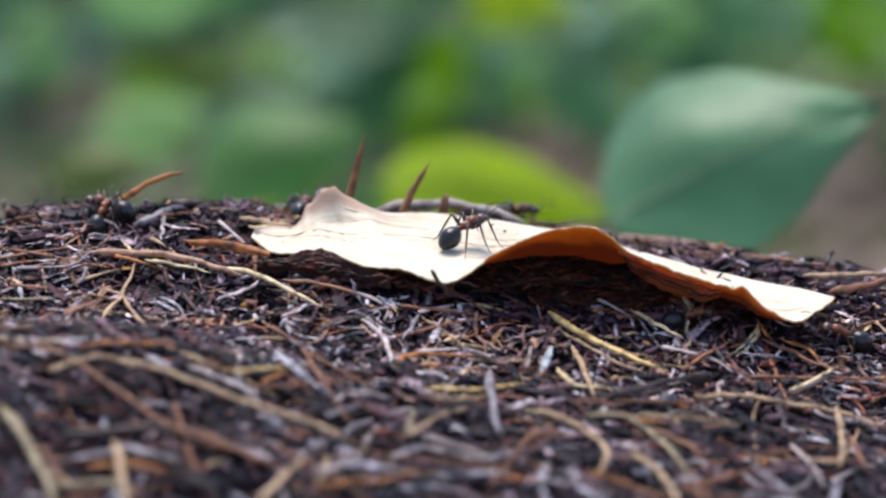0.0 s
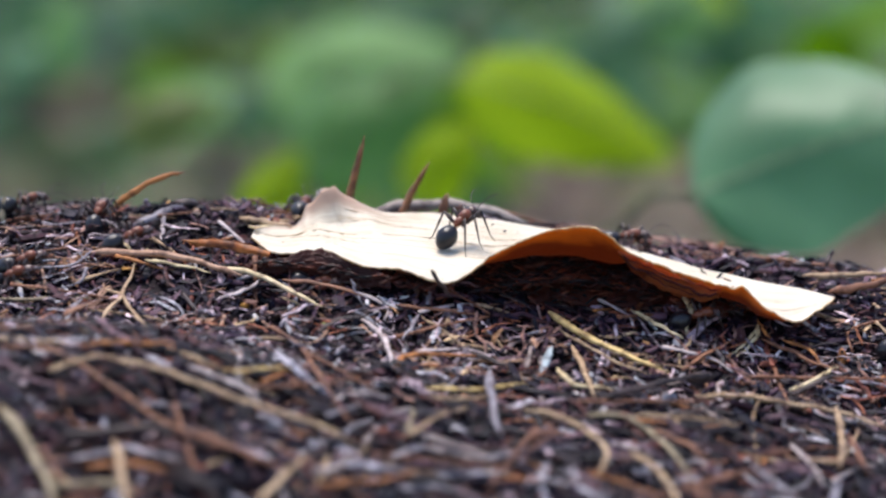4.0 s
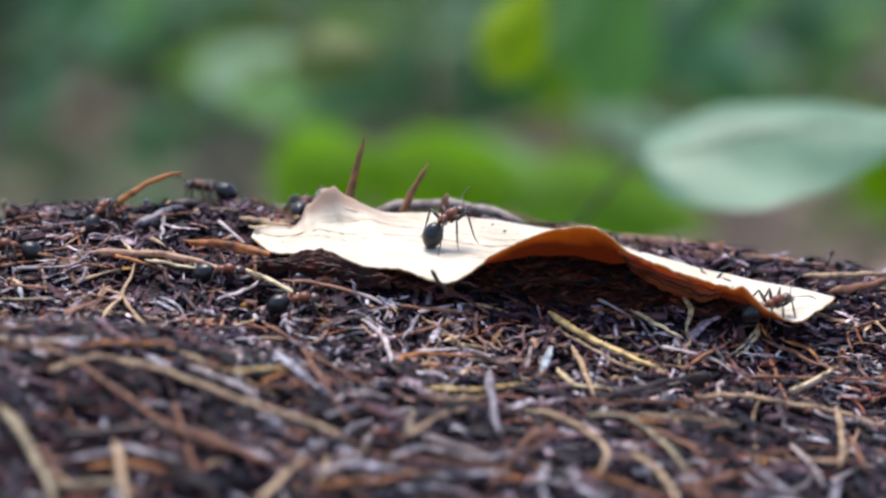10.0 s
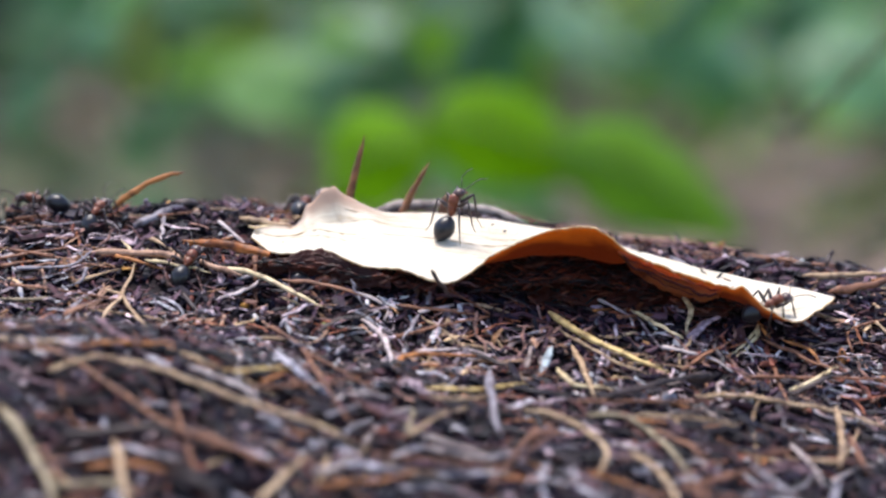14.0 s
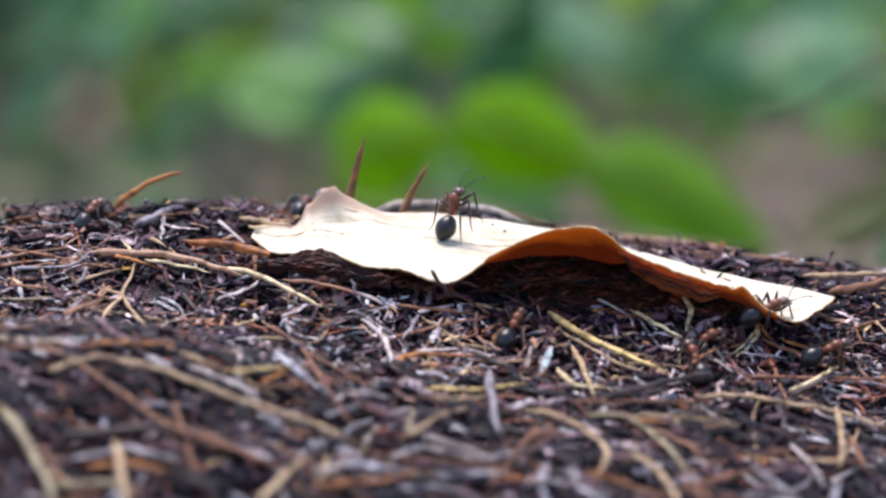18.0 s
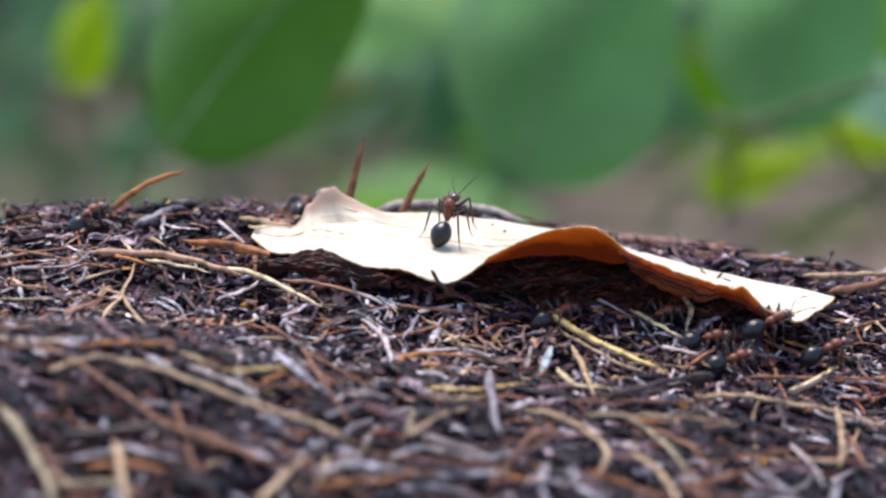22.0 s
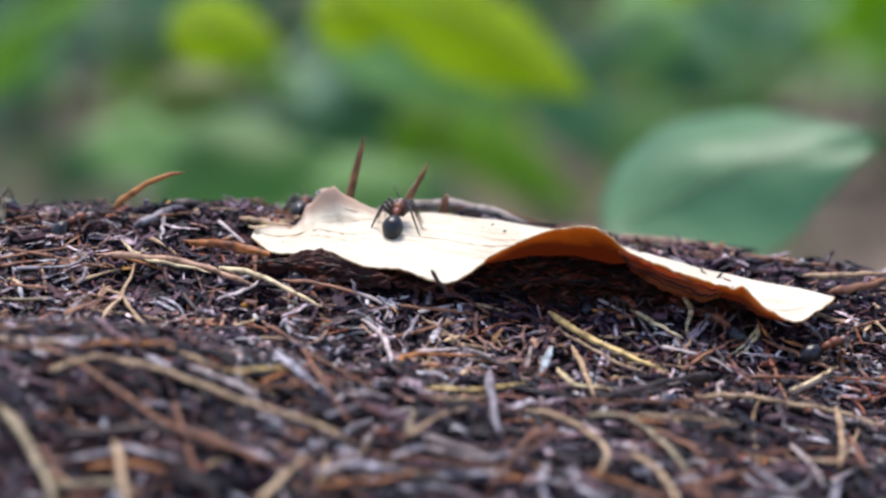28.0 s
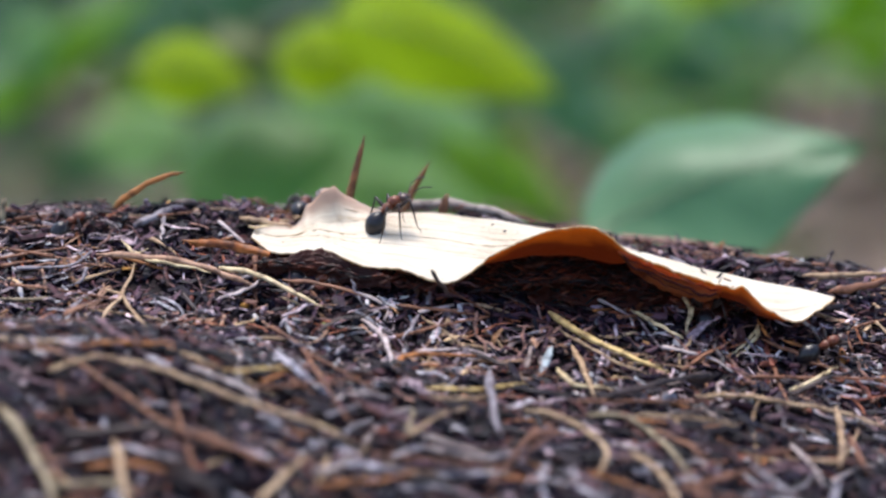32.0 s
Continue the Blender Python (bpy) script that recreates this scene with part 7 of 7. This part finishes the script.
sprig("stem", 23, 1.0, STEM, "thin dark stem of the lobed plant",
      [(0, -124, 78, -17, -18, 80), (10.5, -124, 78, -17, -18, 80), (11, -49, 80, -6, -18, 80), (11.5, 23, 83, 6, -18, 80), (11.8, 41, 84, 8, -18, 80), (12, 51, 84, 11, -18, 80), (12.5, 55, 85, 13, -18, 80), (13, 54, 84, 12, -18, 80), (13.3, 51, 85, 16, -18, 80), (13.5, 71, 86, 19, -18, 80), (13.7, 83, 89, 32, -18, 80), (14, 108, 94, 60, -18, 80), (20, 71, 97, 72, -18, 80), (32, -25, 97, 72, -18, 80)])
sprig("stem", 18, 2.4, STEM, "dark upright stem beside the mound",
      [(0, -99, 98, -19, -32, -88), (10, -95, 99, -17, -32, -88), (10.6, -79, 99, -15, -32, -88), (11, -62, 100, -13, -32, -88), (11.3, -44, 101, -8, -32, -80), (12, -17, 112, 45, -32, -80), (32, -108, 112, 45, -32, -80)])
sprig("ovate", 21, 9, GREEN_DARK, "dark green leaf beside the mound",
      [(0, 102, 97, -24, -25, -12), (18, 80, 98, -19, -25, -20), (19, 62, 99, -15, -25, -30), (19.7, 60, 99, -14, -25, -34), (20, 55, 99, -16, -25, -32), (20.5, 42, 97, -23, -25, -30), (21, 33, 95, -33, -25, -20), (32, 74, 94, -39, -25, -10)])
sprig("ovate", 61, 33, GREEN_BOTTLE, "large dark green leaf with light shining through",
      [(0, -123, 129, 31, -12, -50), (20, -118, 128, 27, -12, -50), (20.5, -99, 127, 20, -12, -50), (21, -66, 125, 13, -12, -48), (21.5, -38, 123, 3, -12, -54), (21.8, -33, 124, 7, -12, -54), (22, -27, 125, 13, -12, -48), (22.5, -49, 123, 0, -12, -60), (23, -68, 130, 32, -12, -50), (24, -80, 134, 53, -12, -40), (32, -123, 132, 44, -12, -40)])
sprig("ovate", 59, 44, GREEN_SEA, "large soft green leaf on a shoot behind the mound",
      [(0, 111, 148, 25, -16, -70), (19.5, 105, 148, 21, -16, -70), (20.2, 76, 145, 7, -16, -75), (20.5, 51, 144, 5, -16, -75), (21, 1, 146, 14, -16, -72), (21.5, 12, 144, 6, -16, -66), (22, 24, 145, 8, -16, -66), (22.5, 1, 143, -1, -16, -66), (22.8, -24, 146, 15, -30, -50), (23, -38, 148, 24, -45, -35), (23.5, -34, 150, 31, -16, -40), (24, -26, 153, 48, -16, -40), (32, 109, 155, 53, -16, -60)])
sprig("ovate", 48, 37, GREEN_SEA, "large blue-green leaf on a shoot behind the mound",
      [(0, 121, 170, 32, -24, -60), (20, 108, 167, 16, -24, -60), (20.6, 88, 168, 22, -24, -60), (21, 79, 163, -1, -24, -60), (21.5, 41, 165, 7, -24, -60), (22, 66, 165, 9, -24, -60), (22.5, 22, 166, 11, -24, -60), (23, 26, 170, 32, -24, -50), (24, 22, 173, 46, -24, -40), (32, 118, 175, 52, -24, -60)])
sprig("ovate", 35, 25, GREEN_PALE, "pale leaf with a light sheen on a shoot behind the mound",
      [(0, 126, 188, 20, -45, 30), (20, 112, 187, 12, -45, 30), (20.6, 86, 186, 7, -45, 38), (21, 57, 184, 1, -45, 40), (21.5, 73, 183, -4, -45, 40), (22, 82, 182, -8, -45, 35), (22.5, 62, 184, -2, -45, 40), (23, 24, 185, 5, -45, 14), (23.5, 8, 187, 14, -45, 10), (24, 2, 191, 35, -45, 0), (32, 126, 193, 41, -45, 0)])
sprig("ovate", 29, 12, GREEN_FRESH, "light green leaf hanging from a slender stem",
      [(0, 112, 220, -21, -24, 62), (19, 112, 220, -21, -24, 62), (20.5, 88, 221, -19, -24, 62), (21, 40, 221, -17, -24, 62), (21.25, 47, 220, -22, -24, 62), (21.5, 46, 221, -20, -24, 62), (22, 55, 222, -16, -24, 62), (22.5, 45, 223, -7, -24, 62), (23, 35, 221, -19, -24, 62), (23.5, 23, 223, -10, -24, 62), (24, 20, 221, -20, -24, 62), (25, 18, 213, -58, -24, 62), (32, 29, 212, -63, -24, 62)])
sprig("ovate", 26, 11, GREEN_YELLOW, "yellow-green leaf on a slender stem",
      [(0, 109, 218, -35, -24, -16), (19, 109, 218, -35, -24, -16), (20.5, 84, 218, -32, -24, -16), (21, 37, 219, -30, -24, -16), (21.25, 44, 217, -36, -24, -16), (21.5, 54, 217, -39, -24, -16), (22, 63, 218, -31, -24, -16), (22.5, 46, 217, -39, -24, -16), (23, 32, 218, -31, -24, -16), (23.5, 19, 220, -24, -24, -16), (24, 17, 218, -34, -24, -16), (25, 15, 210, -72, -24, -16), (32, 26, 209, -76, -24, -16)])
sprig("ovate", 24, 10, GREEN_YELLOW, "yellow-green leaf on a slender stem",
      [(0, 133, 219, -29, -24, 14), (19, 133, 219, -29, -24, 14), (20.5, 109, 219, -27, -24, 14), (21, 62, 220, -25, -24, 14), (21.25, 68, 218, -31, -24, 14), (21.5, 78, 218, -31, -24, 14), (22, 85, 220, -25, -24, 14), (22.5, 67, 218, -33, -24, 14), (23, 50, 219, -30, -24, 14), (23.5, 44, 221, -18, -24, 14), (24, 24, 217, -39, -24, 14), (25, 39, 211, -67, -24, 14), (32, 51, 210, -71, -24, 14)])
sprig("ovate", 21, 21, GREEN_FRESH, "broad light green leaf on a slender stem",
      [(0, 154, 218, -33, -24, 60), (19, 154, 218, -33, -24, 60), (20.5, 129, 218, -31, -24, 60), (21, 82, 219, -29, -24, 60), (21.25, 89, 218, -34, -24, 60), (21.5, 98, 217, -37, -24, 60), (22, 106, 219, -30, -24, 60), (22.5, 84, 220, -25, -24, 60), (23, 76, 218, -31, -24, 60), (23.5, 64, 220, -22, -24, 60), (24, 62, 218, -32, -24, 60), (25, 59, 210, -70, -24, 60), (32, 71, 209, -75, -24, 60)])
sprig("stem", 35, 1.9, STEM, "slender dark stem leaning in the undergrowth",
      [(0, 110, 182, -10, -24, 58), (19, 110, 182, -10, -24, 58), (20.5, 87, 182, -8, -24, 58), (21, 43, 183, -5, -24, 58), (21.25, 49, 182, -11, -24, 58), (21.5, 59, 180, -20, -24, 58), (22, 73, 181, -16, -24, 58), (22.5, 46, 181, -13, -24, 58), (23, 37, 182, -8, -24, 58), (23.5, 26, 184, 1, -24, 58), (24, 24, 182, -9, -24, 58), (25, 22, 175, -45, -24, 58), (32, 32, 174, -49, -24, 58)])
sprig("ovate", 28, 22, GREEN_FRESH, "fresh green leaf in the undergrowth",
      [(0, 102, 383, -27, -18, 70), (2, 104, 383, -27, -18, 70), (3, 101, 382, -31, -18, 70), (6, 95, 380, -38, -18, 60), (7, 97, 380, -38, -18, 60), (8, 100, 377, -53, -18, 70), (9, 107, 375, -64, -18, 70), (11, 114, 375, -64, -18, 60), (14, 125, 382, -32, -18, 60), (20, 121, 382, -32, -18, 60), (21, 109, 383, -24, -18, 60), (22, 114, 383, -27, -18, 60), (23, 97, 382, -32, -18, 40), (24, 109, 383, -24, -18, 70), (28, 109, 383, -24, -18, 70), (29, 104, 383, -26, -18, 70), (30, 100, 381, -34, -18, 70), (32, 106, 383, -27, -18, 70)])
sprig("ovate", 57, 20, GREEN_GRASS, "grass-green leaf crossing the undergrowth",
      [(0, -143, 360, -37, -40, -35), (24, -140, 361, -35, -40, -35), (25, -99, 363, -24, -40, -35), (28, -102, 363, -24, -40, -35), (29, -97, 362, -28, -40, -36), (30, -106, 361, -32, -40, -36), (31, -103, 362, -31, -40, -36), (32, -93, 362, -28, -40, -36)])
sprig("ovate", 52, 22, GREEN_SAGE, "soft green leaf growing low behind the mound",
      [(0, -3, 310, -79, -28, 0), (8.3, -8, 311, -77, -28, 0), (9, 5, 316, -52, -28, 10), (10, 15, 316, -52, -28, 15), (11, 25, 314, -64, -28, 10), (14, 15, 310, -79, -28, 0), (21, -3, 310, -79, -28, 0), (22.5, 2, 316, -52, -28, 8), (23, -6, 316, -52, -28, 5), (24, -13, 317, -49, -28, -6), (25, -19, 316, -54, -28, -8), (28, -24, 316, -54, -28, -10), (30, -3, 316, -52, -28, 12), (32, -11, 316, -54, -28, 8)])
sprig("ovate", 37, 12, GREEN_GRASS, "grass-green leaf growing low behind the mound",
      [(0, 14, 271, -72, -25, 30), (24, 18, 272, -68, -25, 30), (25, 18, 278, -41, -25, 34), (28, 17, 278, -41, -25, 34), (29, 11, 277, -44, -25, 30), (30, 9, 277, -45, -25, 30), (32, 14, 277, -45, -25, 32)])
sprig("ovate", 29, 19, GREEN_YELLOW, "yellow-green leaf high in the undergrowth",
      [(0, 20, 385, -19, -25, 5), (1, 16, 385, -19, -25, 5), (2, 18, 386, -13, -25, 5), (3, 57, 385, -16, -25, 10), (6, 61, 384, -19, -25, 10), (8, 65, 384, -21, -25, 10), (9, 79, 389, 2, -25, 0), (11.5, 58, 389, 1, -25, 0), (12, 48, 384, -21, -25, 20), (13, 39, 385, -17, -25, 20), (14, 57, 385, -15, -25, 5), (18, 55, 386, -13, -25, 5), (20, 43, 384, -23, -25, 10), (20.6, 23, 386, -10, -25, 0), (21.5, 1, 387, -6, -25, 0), (22, -1, 385, -18, -25, 0), (22.5, 16, 388, -2, -25, 0), (24, 58, 388, -2, -25, 0), (28, 62, 386, -10, -25, 0), (30, 60, 385, -19, -25, 20), (32, 64, 386, -13, -25, 10)])


def build_far_shoots(count, seed):
    """Small leaves of the bushes behind, stirring a little with each gust."""
    rng = random.Random(seed)
    gusts = ((0, 0, 0), (1, -2, -1), (3, 4, 2), (6, 7, 2), (8, 11, 2), (9, 18, 5), (10, 24, 9), (12, 18, 6), (14, 22, 9), (18, 24, 8), (20, 20, 6), (21, 28, 2), (22, 16, 4), (23, 9, -4), (25, 2, -2), (28, -2, -3), (30, -6, -2), (32, -2, -2))
    looks = ((GREEN_DARK, "dark green"), (GREEN_SAGE, "soft green"), (GREEN_TEAL, "blue-green"), (GREEN_DEEP, "deep green"), (GREEN_MID, "green"), (GREEN_DARK, "dark green"),
             (GREEN_GRASS, "grass-green"), (GREEN_OLIVE, "olive"))
    for k in range(count):
        u = (k + 0.5) / count
        y = rng.uniform(330, 620)
        x = (u * 2 - 1) * 0.15 * (y + 410) + rng.gauss(0, 6)
        z = 87 - 0.2125 * (y + 410) + (rng.random() ** 0.7) * 0.088 * (y + 410)
        mat, tone = looks[k * 5 % 8] if x > -0.03 * y or k % 3 else looks[0]
        roll, tilt, share = rng.uniform(-50, 50), rng.uniform(-45, -8), rng.uniform(0.6, 1.4)
        sprig("ovate", rng.uniform(16, 44), rng.uniform(9, 22), mat, "small %s leaf in the undergrowth" % tone,
              [(t, x + share * dx, y, z + share * dz, tilt, roll - 0.5 * share * dx) for t, dx, dz in gusts])


build_far_shoots(64, 19)


def build_thicket(name, count, label, mats, region, size, seed, kind="stuff", around=""):
    """A low growth of many small leaves over the floor behind the mound."""
    rng = random.Random(seed)
    verts, faces, slots = [], [], []
    clumps = [(rng.uniform(0, 6.28), (rng.uniform(region[0][0] ** 2, region[0][1] ** 2)) ** 0.5) for _ in range(max(1, count // 30))]
    for _ in range(count):
        if around:
            w, r = rng.choice(clumps) if around == "clumps" else (rng.uniform(0, 6.28), rng.uniform(region[0][0] ** 2, region[0][1] ** 2) ** 0.5)
            x, y = r * math.sin(w), r * math.cos(w)
            if around == "clumps":
                x, y = x + rng.gauss(0, 130), y + rng.gauss(0, 130)
                if y > 0 and abs(x) < 200 + 0.2 * y:
                    continue
        else:
            x, y = rng.gauss(sum(region[0]) / 2, (region[0][1] - region[0][0]) / 4), rng.uniform(*region[1])
            if noise.noise(Vector((x / 500, y / 500, 3.3))) < rng.uniform(-0.6, 0.1) + abs(x) / 4000:
                continue
        z = float(height(x, y)) + rng.uniform(*region[2])
        length = rng.uniform(*size)
        width = length * rng.uniform(0.5, 0.8)
        m = Euler((rng.gauss(0.5, 0.5), rng.gauss(0, 0.7), rng.uniform(0, 6.28))).to_matrix()
        o = len(verts)
        for i in range(6):
            s = i / 5
            w = math.sin(math.pi * min(1, max(0, s)) ** 0.8) ** 0.8 * width / 2
            for q in (-1, 0, 1):
                verts.append(Vector((x, y, z)) + m @ Vector(((s - 0.5) * length, q * w, (abs(q) * 0.15 * width) - 0.3 * length * (s - 0.4) ** 2)))
        k = rng.randrange(len(mats))
        if x < -0.06 * y and len(mats) > 1:
            k = rng.choice((0, 0, 0, 1, 2))
        for i in range(5):
            for j in (0, 1):
                a = o + i * 3 + j
                faces.append((a, a + 3, a + 4, a + 1))
                slots.append(k)
    return tagged(mesh_object(name, metres(verts), faces, mats, slots=slots), label, "undergrowth", kind=kind)


BUSH = [foliage_material("bush_leaf_" + k, c, t, 0.45, 0.3, False) for k, c, t in (
    ("dim", (0.04, 0.065, 0.045), (0.05, 0.11, 0.05)), ("mid", (0.07, 0.13, 0.055), (0.11, 0.24, 0.06)),
    ("blue", (0.19, 0.29, 0.23), (0.14, 0.29, 0.18)), ("fresh", (0.15, 0.31, 0.06), (0.30, 0.62, 0.07)))]
build_thicket("low_bushes", 1000, "low green bushes on the wood floor behind the mound", BUSH, ((-700, 700), (1700, 4400), (20, 400)), (40, 120), 21)
build_thicket("dark_shrub", 420, "dark green shrub on the wood floor behind the mound", [BUSH[0]], ((-620, -160), (2900, 4000), (0, 330)), (60, 130), 27)
build_thicket("undergrowth", 5400, "low green undergrowth on the wood floor around the mound", BUSH, ((1700, 7500), 0, (10, 380)), (60, 150), 25, around="clumps")
build_thicket("leaf_litter", 15000, "brown fallen leaves covering the wood floor", [FLOOR_LITTER], ((700, 6000), 0, (0, 14)), (45, 110), 22, around="ring")


def build_trunk(x, y, radius, lean, label):
    """A tree trunk, flared at the foot, with furrowed bark."""
    z0 = float(height(x, y)) - 60
    verts, faces = [], []
    n, sides = 26, 28
    for i in range(n):
        h = 4200 * (i / (n - 1)) ** 1.3
        r = radius * (1 + 0.7 * math.exp(-h / 160)) * (1 - 0.08 * i / n)
        for k in range(sides):
            w = 2 * math.pi * k / sides
            q = r * (1 + 0.06 * noise.noise(Vector((math.cos(w) * 3, math.sin(w) * 3, h / 300 + x))) + 0.03 * math.sin(11 * w))
            verts.append((x + lean * h + q * math.cos(w), y + q * math.sin(w), z0 + h))
    for i in range(n - 1):
        for k in range(sides):
            q = (k + 1) % sides
            faces.append((i * sides + k, i * sides + q, (i + 1) * sides + q, (i + 1) * sides + k))
    tree = new("tree")
    mesh_object("trunk", metres(verts), faces, BARK, tree)
    rng = random.Random(int(x))
    leaves, quads = [], []
    for k in range(6):
        w, h = k * 1.05 + rng.uniform(0, 0.5), rng.uniform(2700, 4000)
        root = Vector((x + lean * h, y, z0 + h))
        tip = root + Vector((math.cos(w) * 1300, math.sin(w) * 1300, rng.uniform(200, 900)))
        path = spline([root, root.lerp(tip, 0.5) + Vector((0, 0, 120)), tip], 8)
        v, f = tube(path, [46 - 5 * i for i in range(8)], 7)
        mesh_object("limb", metres(v), f, BARK, tree)
        for _ in range(150):
            c = Vector(path[rng.randrange(3, 8)]) + Vector((rng.gauss(0, 260), rng.gauss(0, 260), rng.gauss(0, 220)))
            a, b = Vector((rng.gauss(0, 1), rng.gauss(0, 1), rng.gauss(0, 0.5))).normalized() * 55, Vector((rng.gauss(0, 1), rng.gauss(0, 1), rng.gauss(0, 0.5))).normalized() * 30
            o = len(leaves)
            leaves += [c - a, c + b, c + a, c - b]
            quads.append((o, o + 1, o + 2, o + 3))
    mesh_object("crown", metres(leaves), quads, BUSH[1], tree)
    return tagged(tree, label, "tree", "trees behind")


build_trunk(-600, 4600, 190, 0.02, "dark tree trunk standing far behind the mound")
build_trunk(1500, 6500, 160, 0.01, "dark tree trunk standing far behind the mound")
build_trunk(-900, 8200, 150, -0.01, "dark tree trunk standing far behind the mound")
build_trunk(300, 9500, 190, 0.0, "dark tree trunk standing far behind the mound")


def guard_moves():
    """The ant on the leaf: its place and heading, the lift of its fore body over planted feet, and its feelers."""
    pivot = Vector((0, -1.65, 3.2))

    def stoop(droop):
        """How far the body sinks so that the gaster all but rests on the leaf."""
        d = radians(droop)
        return max(-0.3, min(0.8, 3.1 - 1.75 * math.sin(d) - math.hypot(1.85 * math.sin(d), 1.38 * math.cos(d))))

    walk(MAIN_ANT, [(t, Matrix.Translation(Vector((x, y, LEAF_Z + LEAF_RISE * y)) * MM) @ pose(0, 0, 0, math.degrees(math.atan(LEAF_RISE))) @ pose(0, 0, 0, 0, 0, -yaw)) for t, x, y, yaw, lift, droop in GUARD])
    walk(MAIN_PARTS["gaster"], [(t, pose(0, -1.65 * MM, (3.2 - stoop(droop)) * MM, droop)) for t, x, y, yaw, lift, droop in GUARD])

    def lifted(p, lift):
        return pivot + Euler((radians(lift), 0, 0)).to_matrix() @ (Vector(p) - pivot)

    rows_t, rows_h = [], []
    for t, x, y, yaw, lift, droop in GUARD:
        sink = Vector((0, 0, stoop(droop)))
        c = (lifted((0, 0, 3.45), lift) - sink) * MM
        rows_t.append((t, pose(*c, lift + 6)))
        c = (lifted((0, 1.4, 3.75), lift) - sink) * MM
        rows_h.append((t, pose(*c, lift * 0.2 - 6, 0, -6 * math.sin(t))))
    walk(MAIN_PARTS["thorax"], rows_t)
    walk(MAIN_PARTS["head"], rows_h)
    for side in (-1, 1):
        for which, y, reach, fore in LEGS:
            hip = Vector((side * 0.35, y, HIP_UP))
            foot = hip + Vector(leg_path(side, which, reach, fore)[-1])
            rest = foot - hip
            rows = []
            for t, x, yy, yaw, lift, droop in GUARD:
                h = lifted(hip, lift) - Vector((0, 0, stoop(droop)))
                step = Vector((0, 0.5 * math.sin(2.3 * t + y * 3 + side), 0))
                q = rest.rotation_difference(foot + step - h)
                rows.append((t, Matrix.LocRotScale(h * MM, q, None)))
            walk(MAIN_PARTS["%s%d" % (which, side)], rows)
        at = Vector((side * 0.25, 1.25, 0.25)) * MM
        walk(MAIN_PARTS["antenna%d" % side], [(k * 0.5, pose(*at, 14 + 12 * math.sin(1.7 * k + side), 0, 14 * math.sin(1.1 * k + 2 * side))) for k in range(65)])


def crowd_moves():
    """The other ants: each one's way, its legs stepping and feelers searching while it goes."""
    for n, (ant, parts, rows) in enumerate(CROWD):
        ant.scale = (0.92, 0.92, 0.92)
        walk(ant, rows)
        for side in (-1, 1):
            at = Vector((side * 0.25, 1.25, 0.25)) * MM
            walk(parts["antenna%d" % side], [(k, pose(*at, 10 + 14 * math.sin(1.9 * k + side + n), 0, 16 * math.sin(1.3 * k + 2 * side + n))) for k in range(33)])
            for which, y, reach, fore in LEGS:
                hip = Vector((side * 0.35, y, HIP_UP)) * MM
                way = []
                for k in range(65):
                    t = k * 0.5
                    pace = 0.0
                    for (t0, a), (t1, b) in zip(rows, rows[1:]):
                        if t0 <= t <= t1:
                            pace = min(1, (b.translation - a.translation).length / (t1 - t0) / 0.003)
                    way.append((t, pose(*hip, 0, 0, 16 * pace * math.sin(2.6 * k + y * 4 + side * 1.5))))
                walk(parts["%s%d" % (which, side)], way)


def motions():
    for thing, rows in MOVING:
        walk(thing, rows)
    guard_moves()
    crowd_moves()
    walk(SLIPPING, [(0, Matrix.Translation(SLIPPING.location)), (22.2, Matrix.Translation(SLIPPING.location)),
                    (23, Matrix.Translation(SLIPPING.location + Vector((0.0018, -0.0008, -0.0007))) @ pose(0, 0, 0, 0, 3, 0)),
                    (32, Matrix.Translation(SLIPPING.location + Vector((0.0018, -0.0008, -0.0007))) @ pose(0, 0, 0, 0, 3, 0))])


motions()
